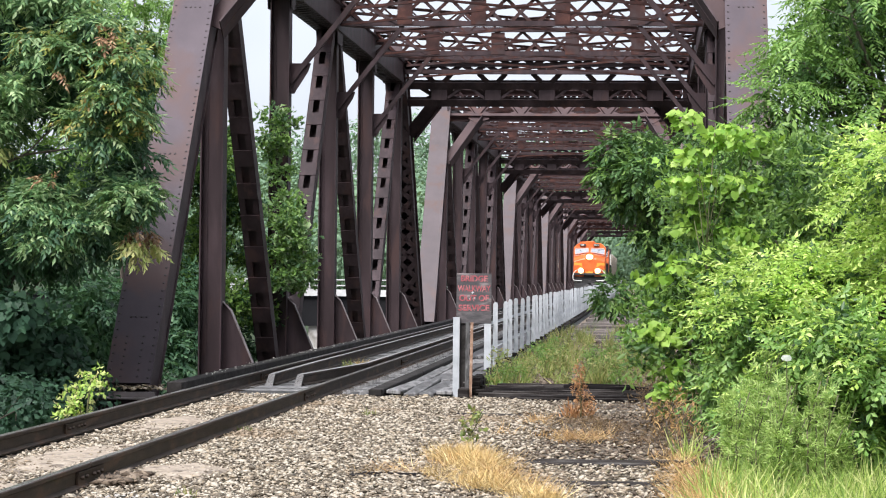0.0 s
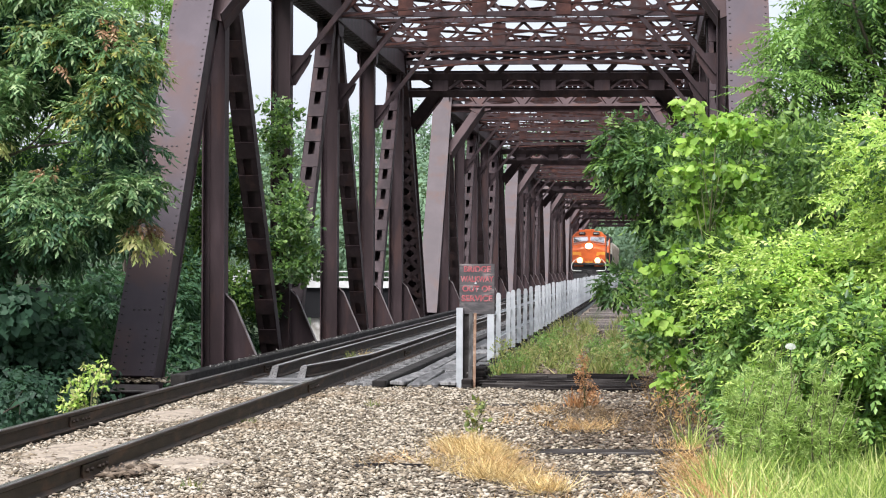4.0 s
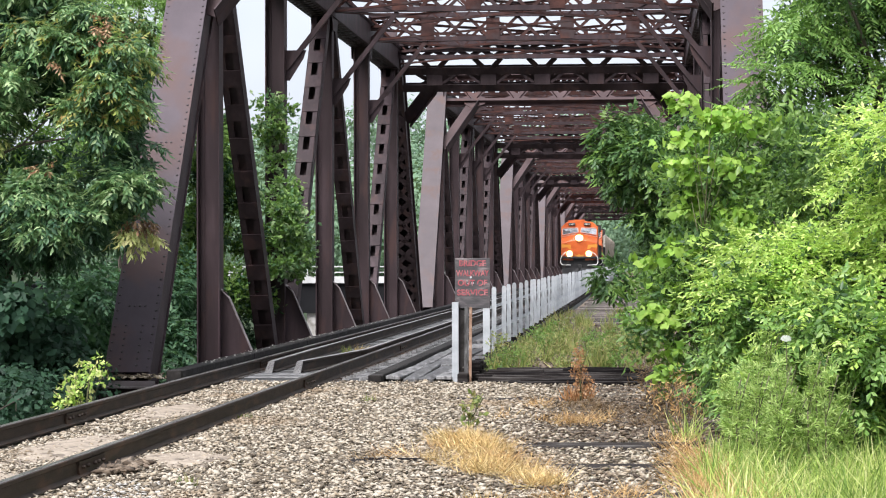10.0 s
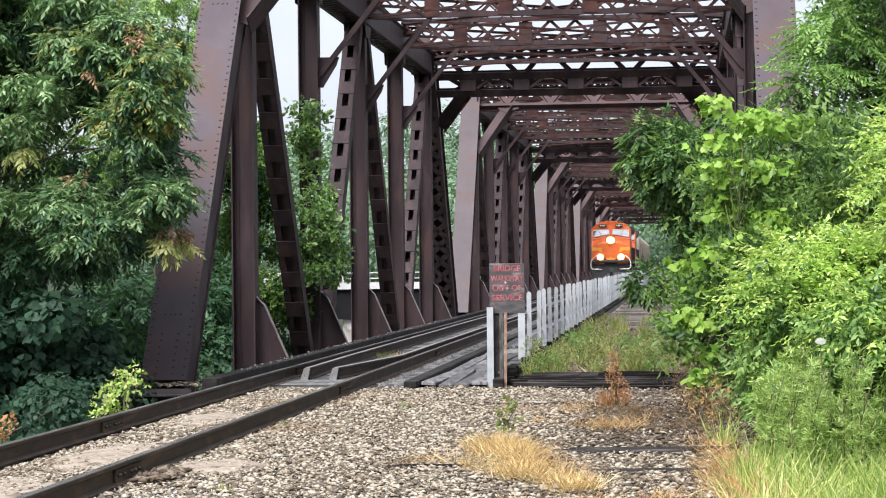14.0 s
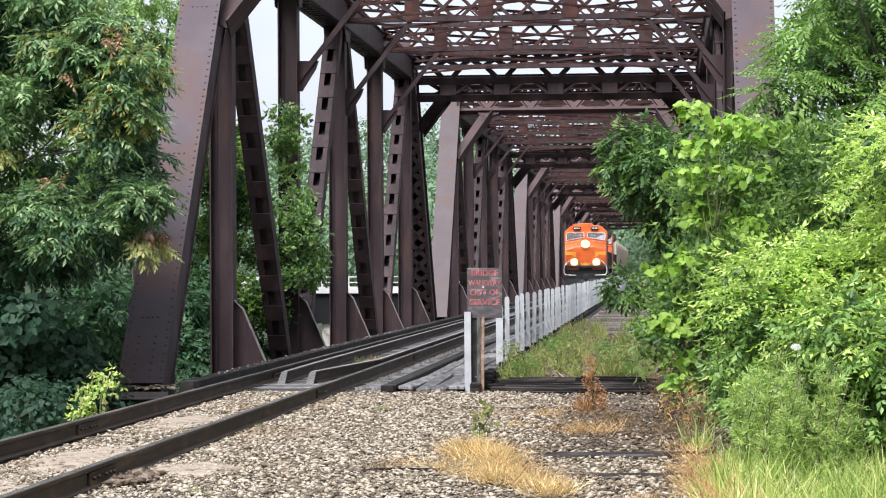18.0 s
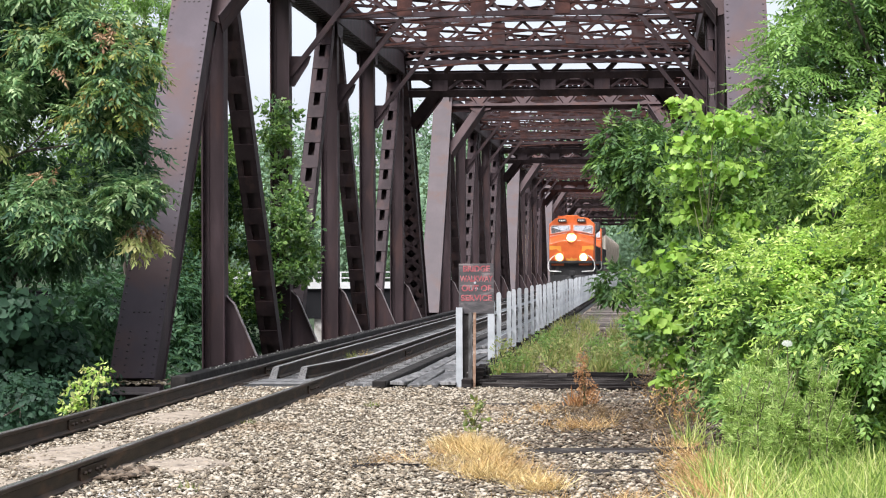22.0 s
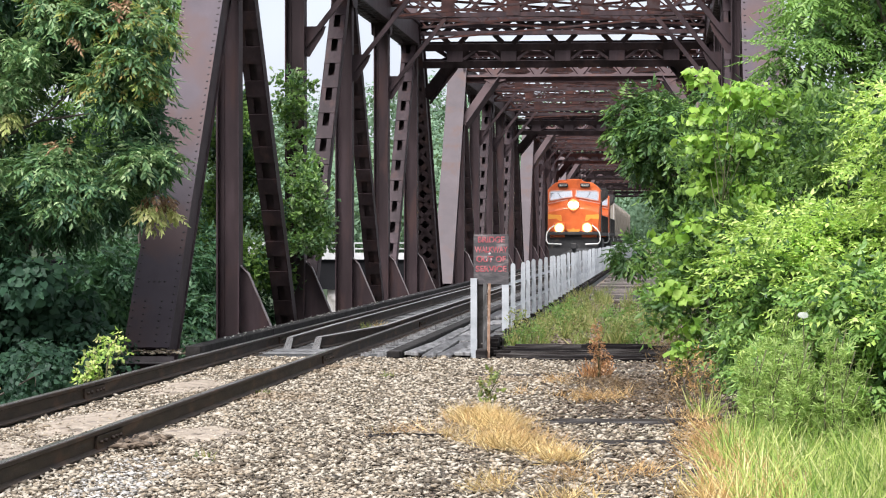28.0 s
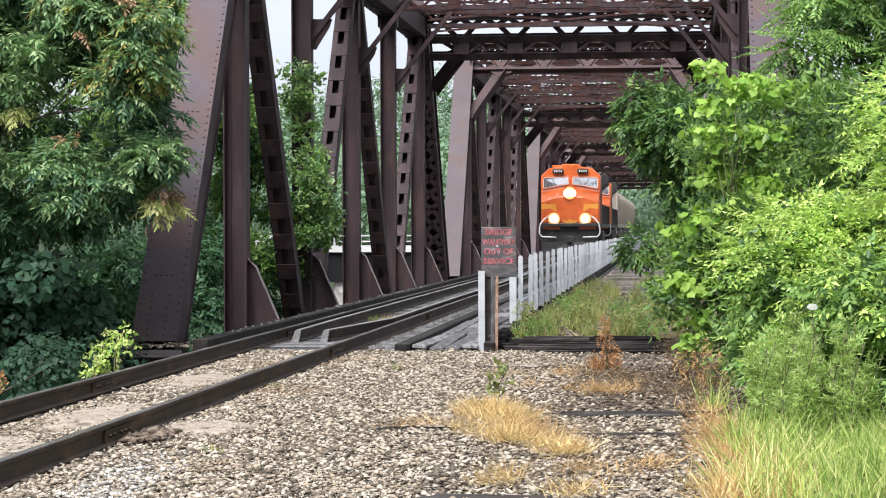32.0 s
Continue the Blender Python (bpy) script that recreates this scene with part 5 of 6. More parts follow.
LEAF_YELLOW = leaf_mat("bright_small_leaf", [(0.155, 0.29, 0.060), (0.30, 0.46, 0.09), (0.47, 0.62, 0.145), (0.66, 0.78, 0.29)], 0.42, tint=(0.48, 0.7, 0.08))
# Air haze is put into this paler, bluer green of the distant trees.
LEAF_FAR = leaf_mat("hazy_far_leaf", [(0.085, 0.150, 0.095), (0.135, 0.215, 0.135), (0.185, 0.275, 0.175)], 0.2, rough=0.95)
LEAF_DRY = leaf_mat("dry_orange_leaf", [(0.30, 0.12, 0.05), (0.42, 0.22, 0.09), (0.40, 0.30, 0.12)], 0.3, tint=(0.5, 0.3, 0.1))
DEAD_SPRAY = leaf_mat("dead_spray", [(0.13, 0.065, 0.035), (0.24, 0.135, 0.07), (0.44, 0.32, 0.19)], 0.25, tint=(0.4, 0.25, 0.12))
GRASS_M = leaf_mat("fresh_grass", [(0.07, 0.145, 0.028), (0.21, 0.34, 0.062), (0.45, 0.56, 0.135), (0.74, 0.72, 0.34)], 0.4, tint=(0.58, 0.72, 0.18))
STRAW_M = leaf_mat("dry_straw", [(0.24, 0.135, 0.052), (0.47, 0.315, 0.115), (0.66, 0.49, 0.21), (0.78, 0.65, 0.36)], 0.3, tint=(0.7, 0.55, 0.25))
TAN_M = leaf_mat("dry_tan_grass", [(0.25, 0.135, 0.055), (0.45, 0.275, 0.110), (0.64, 0.46, 0.21)], 0.3, tint=(0.6, 0.4, 0.18))
WEED_M = leaf_mat("olive_weed", [(0.065, 0.11, 0.026), (0.16, 0.215, 0.055), (0.32, 0.345, 0.12), (0.32, 0.24, 0.12)], 0.35, tint=(0.4, 0.45, 0.1))
LEAF_WEED = leaf_mat("tall_weed_leaf", [(0.13, 0.23, 0.052), (0.33, 0.48, 0.125), (0.60, 0.71, 0.29)], 0.48, tint=(0.5, 0.68, 0.16))
BROWNWEED = leaf_mat("dead_brown_leaf", [(0.07, 0.044, 0.022), (0.14, 0.088, 0.043), (0.24, 0.165, 0.085)], 0.25, tint=(0.3, 0.18, 0.08))
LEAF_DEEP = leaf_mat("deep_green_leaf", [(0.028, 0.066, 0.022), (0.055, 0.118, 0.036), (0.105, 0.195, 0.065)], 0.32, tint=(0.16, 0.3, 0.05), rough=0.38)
# The shade under the overhanging tree is put into this dark leaf colour.
LEAF_SHADE = leaf_mat("shade_dark_leaf", [(0.012, 0.036, 0.021), (0.024, 0.062, 0.035), (0.043, 0.098, 0.052)], 0.28, tint=(0.10, 0.22, 0.08), rough=0.6)
LEAF_PALE = leaf_mat("pale_yellow_leaf", [(0.30, 0.38, 0.12), (0.50, 0.54, 0.20), (0.66, 0.62, 0.30)], 0.4, tint=(0.6, 0.62, 0.2))
LEAF_WARM = leaf_mat("yellowing_leaf", [(0.13, 0.22, 0.06), (0.24, 0.34, 0.09), (0.38, 0.40, 0.11), (0.36, 0.22, 0.08)], 0.38, tint=(0.5, 0.5, 0.12))
RUSTWEED = leaf_mat("rust_red_weed", [(0.26, 0.115, 0.045), (0.4, 0.2, 0.085), (0.52, 0.34, 0.18)], 0.3, tint=(0.55, 0.3, 0.12))


def norm(a):
    return a / np.maximum(np.linalg.norm(a, axis=-1, keepdims=True), 1e-6)


def blades(base, axis, side, length, width, fold=0.25, bow=0.15, wide=0.45):
    """Pointed leaves: six corners each, folded along the middle and bowed. Arrays of base, axis, side, length, width."""
    axis, side = norm(axis), norm(side - (side * norm(axis)).sum(-1, keepdims=True) * norm(axis))
    up = np.cross(axis, side)
    L, W = length[:, None], width[:, None]
    p0 = base
    mid = base + axis * L * wide - up * L * bow * 0.2
    p1 = mid + side * W * 0.5 + up * W * fold
    p2 = base + axis * L - up * L * bow
    p3 = mid - side * W * 0.5 + up * W * fold
    m = mid
    v = np.stack([p0, p1, p2, p3, m], 1).reshape(-1, 3)
    k = (np.arange(len(base)) * 5)[:, None, None]
    f = (np.array([(0, 1, 4), (1, 2, 4), (2, 3, 4), (3, 0, 4)])[None] + k).reshape(-1, 3)
    return v, f


def in_clumps(n, clumps, shell=0.55):
    """Points in a set of ellipsoids (x, y, z, rx, ry, rz), more of them near the skin; also the outward way."""
    c = np.array(clumps, float)
    w = (c[:, 3] * c[:, 4] * c[:, 5]) ** (2 / 3)
    i = rng.choice(len(c), n, p=w / w.sum())
    d = norm(rng.normal(size=(n, 3)))
    r = shell + (1 - shell) * rng.uniform(0, 1, (n, 1)) ** 0.6
    lump = 1 + 0.22 * np.sin(d[:, :1] * 7 + c[i, :1] * 3) * np.cos(d[:, 2:] * 6 + c[i, 1:2])
    return c[i, :3] + d * r * c[i, 3:] * lump, d


def upper_skin(n, clumps, low=-0.15):
    """Points on the upper skin of flat clumps, where leaves hang over one another like shingles."""
    c = np.array(clumps, float)
    w = c[:, 3] * c[:, 4]
    i = rng.choice(len(c), n, p=w / w.sum())
    d = norm(rng.normal(size=(n, 3)))
    d[:, 2] = np.where(d[:, 2] < low, -d[:, 2], d[:, 2])
    r = 0.8 + 0.25 * rng.uniform(0, 1, (n, 1))
    flat = d * np.array([1, 1, 0.35])
    return c[i, :3] + d * r * c[i, 3:], norm(flat)


def sprays(points, out, pairs, stem, leaf, width, droop, spread=0.8, jitter=0.25, fine=False):
    """Compound leaves: at each point a stem that leads outwards and down, with pairs of leaflets and one at the tip."""
    n = len(points)
    d = norm(out * 0.9 + rng.normal(size=(n, 3)) * 0.45 + np.array([0, 0, -droop]))
    side = norm(np.cross(d, np.array([0, 0, 1.0])) + rng.normal(size=(n, 3)) * 0.15)
    s = stem * rng.uniform(0.7, 1.2, (n, 1))
    bs, ax, sd, ln = [], [], [], []
    for j in range(pairs):
        t = (j + 0.6) / (pairs + 0.2)
        pos = points + d * s * t + np.array([0, 0, -1.0]) * (t * t * s * 0.25 * droop)
        for e in (-1, 1):
            a = norm(side * e * spread + d * 0.55 + np.array([0, 0, -droop * 0.5]) + rng.normal(size=(n, 3)) * jitter)
            bs.append(pos), ax.append(a), sd.append(np.cross(a, np.cross(d, side)) + rng.normal(size=(n, 3)) * jitter)
            ln.append(leaf * rng.uniform(0.75, 1.2, n) * (1 - 0.25 * abs(t - 0.5)))
    tip = points + d * s + np.array([0, 0, -1.0]) * (s * 0.25 * droop)
    bs.append(tip), ax.append(norm(d + np.array([0, 0, -droop * 0.6]))), sd.append(side), ln.append(leaf * rng.uniform(0.8, 1.2, n))
    bs, ax, sd, ln = (np.concatenate(q) for q in (bs, ax, sd, ln))
    return (blades if fine else small_blades)(bs, ax, sd, ln, ln * width)


def crown_of(ob, name, clumps, n, material, pairs=4, stem=0.3, leaf=0.12, width=0.35, droop=0.6, shell=0.5, spread=0.8, label="", fine=False):
    p, d = in_clumps(n, clumps, shell)
    v, f = sprays(p, d, pairs, stem, leaf, width, droop, spread, fine=fine)
    return part(name, fast_mesh(name, v, f, material), None, ob, label)


def limbs_of(ob, root, clumps, r, material=None, lift=0.4, twigs=2):
    """A tapered trunk from root and a bent limb to each clump, with twigs."""
    root = Vector(root)
    c = [Vector(q[:3]) for q in clumps]
    top = sum(c, Vector()) / len(c)
    zmax = max(q.z for q in c)
    trunk = Geo()
    pts = [root, root.lerp(Vector((top.x, top.y, root.z + (zmax - root.z) * 0.35)), 0.6), Vector((top.x, top.y, root.z + (zmax - root.z) * 0.6)), Vector((top.x + 0.1, top.y, zmax))]
    for i in range(3):
        trunk.tube(pts[i], pts[i + 1], r * (1 - 0.28 * i), r * (0.72 - 0.28 * i) + 0.004, 9, (1, 0, 0))
    part("trunk", trunk, material or BARK, ob, smooth=True)
    for q, cl in zip(c, clumps):
        g = Geo()
        t = min(max((q.z - root.z) / max(zmax - root.z, 0.1) - 0.25, 0.1), 0.9)
        seg = t * 3
        i = min(int(seg), 2)
        a = pts[i].lerp(pts[i + 1], seg - i)
        mid = a.lerp(q, 0.55) + Vector((0, 0, lift * (q - a).length * 0.25))
        g.tube(a, mid, r * 0.34, r * 0.2, 7).tube(mid, q, r * 0.2, r * 0.08, 6)
        for _ in range(twigs):
            e = q + Vector((random.uniform(-1, 1) * cl[3], random.uniform(-1, 1) * cl[4], random.uniform(-0.8, 0.8) * cl[5])) * 0.85
            g.tube(mid.lerp(q, random.uniform(0.3, 1)), e, r * 0.08, r * 0.03, 5)
        part("limb", g, material or BARK, ob, smooth=True)


def clumps_in(n, box, size, seed, squash=0.8, keep=None):
    """n ellipsoids of about that size, spread over a box of the plan."""
    q = random.Random(seed)
    out = []
    while len(out) < n:
        p = [q.uniform(box[0], box[1]), q.uniform(box[2], box[3]), q.uniform(box[4], box[5])]
        if keep is None or keep(*p):
            s = size * q.uniform(0.7, 1.3)
            out.append((*p, s, s, s * squash))
    return out


def small_blades(base, axis, side, length, width, fold=0.2, bow=0.1, wide=0.5):
    """Small leaves: four corners, folded along the middle."""
    axis = norm(axis)
    side = norm(side - (side * axis).sum(-1, keepdims=True) * axis)
    up = np.cross(axis, side)
    L, W = length[:, None], width[:, None]
    v = np.stack([base, base + axis * L * wide + side * W * 0.5 + up * W * fold, base + axis * L - up * L * bow, base + axis * L * wide - side * W * 0.5 + up * W * fold], 1).reshape(-1, 3)
    f = (np.array([(0, 1, 2), (0, 2, 3)])[None] + (np.arange(len(base)) * 4)[:, None, None]).reshape(-1, 3)
    return v, f


def broad_crown(ob, name, clumps, n, material, size, shell=0.3, droop=0.5):
    """Broad, slightly lobed leaves on short stalks, each hanging and turned towards the light outside."""
    p, d = in_clumps(n, clumps, shell)
    face = norm(d * 0.8 + np.array([0, -0.25, 0.55]) + rng.normal(size=(n, 3)) * 0.45)
    ax = norm(np.array([0, 0, -1.0]) * droop + d * 0.6 + rng.normal(size=(n, 3)) * 0.5)
    ax = norm(ax - (ax * face).sum(-1, keepdims=True) * face)
    sd = np.cross(face, ax)
    s = size * rng.uniform(0.55, 1.2, (n, 1))
    ring = [(0.0, 0.08), (-0.16, 0.30), (0.10, 0.52), (0.42, 0.55), (0.62, 0.34), (1.0, 0.0), (0.62, -0.34), (0.42, -0.55), (0.10, -0.52), (-0.16, -0.30)]
    vs = [p + ax * s * 0.38]
    for a, b in ring:
        vs.append(p + ax * s * a + sd * s * b + face * s * (0.10 * abs(b) - 0.14 * max(0.0, a - 0.5)) + rng.normal(size=(n, 3)) * 0.006)
    v = np.stack(vs, 1).reshape(-1, 3)
    m = len(ring)
    tri = np.array([(0, 1 + i, 1 + (i + 1) % m) for i in range(m)])
    f = (tri[None] + (np.arange(n) * (m + 1))[:, None, None]).reshape(-1, 3)
    return part(name, fast_mesh(name, v, f, material), None, ob)


def small_crown(ob, name, clumps, n, material, leaf, width=0.45, shell=0.3, per=7, twig=0.16, droop=0.25):
    """Little twigs beset with small leaves."""
    p, d = in_clumps(n, clumps, shell)
    t = norm(d + rng.normal(size=(n, 3)) * 0.5 + np.array([0, 0, 0.25 - droop]))
    bs, ax, sd, ln = [], [], [], []
    for j in range(per):
        bs.append(p + t * twig * (j + 0.3) / per + rng.normal(size=(n, 3)) * 0.008)
        a = norm(t * 0.5 + rng.normal(size=(n, 3)) * 0.75 + np.array([0, 0, -droop]))
        ax.append(a), sd.append(np.cross(a, norm(np.array([0, -0.3, 1.0]) + rng.normal(size=(n, 3)) * 0.55)))
        ln.append(leaf * rng.uniform(0.6, 1.25, n))
    bs, ax, sd, ln = (np.concatenate(q) for q in (bs, ax, sd, ln))
    v, f = small_blades(bs, ax, sd, ln, ln * width)
    return part(name, fast_mesh(name, v, f, material), None, ob)


def shifted(clumps, at):
    return [(x - at[0], y - at[1], z - at[2], a, b, c) for x, y, z, a, b, c in clumps]


def plant(name, at, label, category, clumps, r, bark=None, limbs=None, root=(0, 0, -0.3)):
    """A plant at its root, its limbs reaching to the clumps (given in the place's own metres). Returns thing and local clumps."""
    ob = thing(name, at, label, category)
    local = shifted(clumps, at)
    limbs_of(ob, root, local[:limbs] if limbs else local, r, bark)
    return ob, local


# the big tree before the end post beside the track
cl = clumps_in(34, (-12.2, -8.0, 31.2, 33.4, 1.9, 7.6), 0.75, 3, 0.50, lambda x, y, z: x < -8.0 - max(0, z - 5.2) * 0.8 - max(0, 2.6 - z) * 0.3)
cl += [(-7.75, 32.7, 3.0, 0.45, 0.4, 0.42), (-7.7, 32.7, 3.5, 0.5, 0.4, 0.4), (-7.75, 32.6, 4.3, 0.5, 0.4, 0.5), (-7.95, 32.6, 2.4, 0.4, 0.4, 0.35), (-8.3, 32.4, 2.2, 0.5, 0.5, 0.4), (-8.1, 32.6, 5.2, 0.5, 0.4, 0.5),
       (-7.7, 31.6, 4.9, 0.4, 0.3, 0.35), (-7.65, 31.4, 4.1, 0.35, 0.3, 0.3), (-7.6, 31.4, 3.2, 0.3, 0.3, 0.25)]
ROOT = (-10.6, 31.5, -3.5)
tree, cl = plant("tree", ROOT, "large tree with drooping compound leaves beside the bridge", "tree", cl, 0.16, limbs=18)


def bough(n, at, reach, seed, size=0.22):
    """Flat leafy tiers round the end of a bough."""
    x, z = at
    q = clumps_in(n, (x - reach[0], x + reach[0], 29.8, 30.9, z - reach[1], z + reach[1]), size, seed, 0.42, lambda a, b, c: ((a - x) / reach[0]) ** 2 + ((c - z) / reach[1]) ** 2 < 1)
    return shifted(q, ROOT)


# boughs in the lighter leaf colour; darker leaves paint the shade of the hollows
upper = bough(16, (-7.40, 4.70), (0.50, 0.55), 311) + bough(9, (-8.08, 4.70), (0.42, 0.30), 312) + bough(12, (-7.38, 3.87), (0.40, 0.32), 313)
lower = bough(10, (-8.18, 2.73), (0.38, 0.26), 314) + bough(6, (-8.03, 2.25), (0.30, 0.16), 315) + bough(8, (-7.14, 2.80), (0.28, 0.24), 316) + bough(5, (-7.53, 2.43), (0.26, 0.22), 317)
side = bough(9, (-8.80, 4.25), (0.36, 0.32), 318) + bough(7, (-9.20, 3.67), (0.28, 0.24), 319) + bough(4, (-9.23, 2.65), (0.3, 0.25), 320)
above = shifted(clumps_in(66, (-12.2, -7.5, 29.4, 32.2, 1.9, 7.6), 0.46, 303, 0.40, lambda x, y, z: x < -9.7 or (z > 5.55 and x < -7.9 - (z - 5.5) * 1.2)), ROOT)
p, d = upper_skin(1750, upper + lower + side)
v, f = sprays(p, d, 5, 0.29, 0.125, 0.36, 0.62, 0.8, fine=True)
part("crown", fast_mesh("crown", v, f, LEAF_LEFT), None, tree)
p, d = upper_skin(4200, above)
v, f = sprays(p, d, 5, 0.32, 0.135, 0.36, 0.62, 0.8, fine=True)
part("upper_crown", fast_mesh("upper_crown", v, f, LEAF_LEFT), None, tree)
# A darker leaf colour paints the shade inside the crown and under boughs.
crown_of(tree, "inner_leaves", cl, 4600, LEAF_DARK, 4, 0.28, 0.14, 0.4, 0.7, 0.05, label="leaves inside the crown, darkened to stand for shade")
crown_of(tree, "hanging_leaves", upper + lower, 520, LEAF_DARK, 4, 0.26, 0.13, 0.4, 0.8, 0.2, label="leaves under the boughs, shade put into their colour")
p, d = upper_skin(330, upper)
v, f = sprays(p, d, 5, 0.29, 0.12, 0.34, 0.7, 0.8, fine=True)
part("yellowing_sprays", fast_mesh("yellowing_sprays", v, f, LEAF_WARM), None, tree, "yellowing sprays at the outer edge")
p, d = upper_skin(42, shifted([(-6.98, 30.3, 2.09, 0.16, 0.2, 0.10), (-6.85, 30.3, 2.05, 0.14, 0.2, 0.08), (-9.00, 30.1, 3.38, 0.16, 0.2, 0.06)], ROOT))
v, f = sprays(p, d, 5, 0.26, 0.13, 0.34, 0.8, 0.8, fine=True)
part("pale_sprays", fast_mesh("pale_sprays", v, f, LEAF_PALE), None, tree, "pale yellow-green sprays at the tips of the lowest boughs")
crown_of(tree, "dry_sprays", shifted([(-6.92, 30.2, 2.29, 0.20, 0.2, 0.07), (-8.10, 29.7, 2.95, 0.18, 0.15, 0.05), (-7.30, 29.8, 4.88, 0.22, 0.2, 0.2), (-7.92, 29.7, 4.41, 0.05, 0.1, 0.08)], ROOT), 46, DEAD_SPRAY, 4, 0.18, 0.10, 0.36, 0.8, 0.1, label="a few dead brown sprays")
g = Geo()
g.tube((0.8, -0.2, 6.5), (1.9, -0.8, 6.86), 0.026, 0.020, 7).tube((1.9, -0.8, 6.86), (3.0, -0.9, 7.0), 0.020, 0.009, 7)
g.tube((1.9, -0.8, 6.86), (2.6, -1.0, 7.5), 0.014, 0.006, 6)
part("bough", g, BARK, tree, "bare grey-brown bough showing in the hollow of the crown")

# growth on the bank below and behind
cl = clumps_in(40, (-13.5, -7.5, 27.2, 33.5, -3.4, 0.0), 0.6, 5, 0.8, lambda x, y, z: x < -7.8 - max(0, z + 0.4) * 0.9)
bank, cl = plant("bank_thicket", (-10.5, 30.0, -5.0), "dense thicket on the bank below the rails, shade put into its leaf colour", "thicket", cl, 0.10, limbs=12)
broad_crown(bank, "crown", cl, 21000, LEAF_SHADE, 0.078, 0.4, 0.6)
cl = clumps_in(90, (-24.0, -8.9, 36.5, 46.0, -5.5, 3.4), 1.0, 6, 0.8, lambda x, y, z: z < 1.2 + 0.16 * (-8.9 - x))
cl += clumps_in(34, (-11.5, -8.5, 34.5, 47.0, -3.6, 1.2), 0.7, 66, 0.8)
bank, cl = plant("bank_thicket", (-15.0, 45.0, -7.0), "dense dark green thicket on the river bank beyond the truss", "thicket", cl, 0.16, limbs=16)
crown_of(bank, "crown", cl, 9000, LEAF_DARK, 3, 0.32, 0.18, 0.46, 0.5, 0.4)
cl = clumps_in(46, (-22.0, -12.6, 42.0, 54.0, 3.0, 11.5), 1.2, 8, 0.8, lambda x, y, z: z < 9.0 + 0.3 * (-12.6 - x))
tall, cl = plant("tree", (-16.5, 47.0, -7.0), "tall light green tree behind the bridge", "tree", cl, 0.24)
crown_of(tall, "crown", cl, 5200, LEAF_MID, 5, 0.36, 0.17, 0.36, 0.5, 0.4)

cl = clumps_in(34, (-10.4, -8.35, 37.5, 47.0, -2.6, 1.7), 0.5, 71, 0.8)
bank, cl = plant("bank_thicket", (-9.6, 43.0, -6.5), "dark leafy growth crowding against the truss", "thicket", cl, 0.06, limbs=10)
crown_of(bank, "crown", cl, 5200, LEAF_DARK, 3, 0.26, 0.15, 0.46, 0.5, 0.35)
cl = clumps_in(40, (-10.8, -8.25, 29.4, 32.4, -1.6, 2.3), 0.5, 73, 0.8, lambda x, y, z: x < -8.2 - max(0, z) * 0.15)
bank, cl = plant("bank_thicket", (-9.8, 31.6, -4.0), "leafy undergrowth below the big tree, shade put into its leaf colour", "thicket", cl, 0.05, limbs=8)
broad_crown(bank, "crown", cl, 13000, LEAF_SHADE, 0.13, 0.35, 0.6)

cl = clumps_in(16, (-11.2, -9.3, 43.0, 47.0, 4.2, 7.4), 0.55, 77, 0.7, lambda x, y, z: x < -9.1 - max(0, z - 6.0) * 0.4)
back, cl = plant("tree", (-11.4, 45.0, -6.5), "light green tree showing behind the end post", "tree", cl, 0.12)
crown_of(back, "crown", cl, 2600, LEAF_FROND, 5, 0.34, 0.13, 0.36, 0.5, 0.35)

# slender tree beside the truss, some of its twigs reaching in between the members
cl = clumps_in(17, (-9.4, -8.2, 45.5, 47.5, 0.3, 5.4), 0.38, 12, 0.9)
cl += clumps_in(19, (-7.75, -6.80, 46.3, 47.3, 1.35, 3.15), 0.19, 13, 0.8, lambda x, y, z: x < -6.75 - abs(z - 2.0) * 0.5) + clumps_in(8, (-8.0, -7.15, 46.3, 47.2, 2.9, 5.3), 0.20, 14, 0.7, lambda x, y, z: x < -7.3 - (z - 3) * 0.12)
slim, cl = plant("tree", (-9.7, 47.0, -6.5), "slender green tree growing beside the truss", "tree", cl, 0.07, limbs=7)
small_crown(slim, "crown", cl[:17], 2000, LEAF_MID, 0.13, 0.5, 0.35, 6, 0.26)
small_crown(slim, "outer_leaves", cl[17:], 420, LEAF_FROND, 0.125, 0.62, 0.2, 6, 0.22)
# Paler leaves stand for the highlights on the outer twigs.
small_crown(slim, "pale_leaves", cl[17:], 420, LEAF_LEFT, 0.125, 0.62, 0.4, 6, 0.22)
# Core shade is painted by a darker leaf colour.
small_crown(slim, "inner_leaves", cl[:17], 800, LEAF_DARK, 0.13, 0.5, 0.1, 6, 0.26)

# small bush by the end post
cl = clumps_in(14, (-7.66, -7.14, 28.6, 29.2, -0.22, 0.34), 0.125, 21, 0.9, lambda x, y, z: z < 0.10 or x > -7.45)
bush, cl = plant("bush", (-7.4, 28.95, -2.0), "small yellow-green sprouting bush beside the end post", "bush", cl, 0.02, TWIG)
small_crown(bush, "crown", cl, 58, LEAF_YELLOW, 0.075, 0.62, 0.2, 5, 0.12)
small_crown(bush, "fading_leaves", cl, 36, LEAF_PALE, 0.075, 0.62, 0.2, 5, 0.12)

# dark tree leaning over the old deck
cl = clumps_in(30, (-0.35, 1.2, 28.5, 33.0, 1.35, 3.5), 0.30, 31, 0.75, lambda x, y, z: x > -0.30 + abs(z - 3.1) * 0.25 + (0.2 if 1.9 < z < 2.6 else 0))
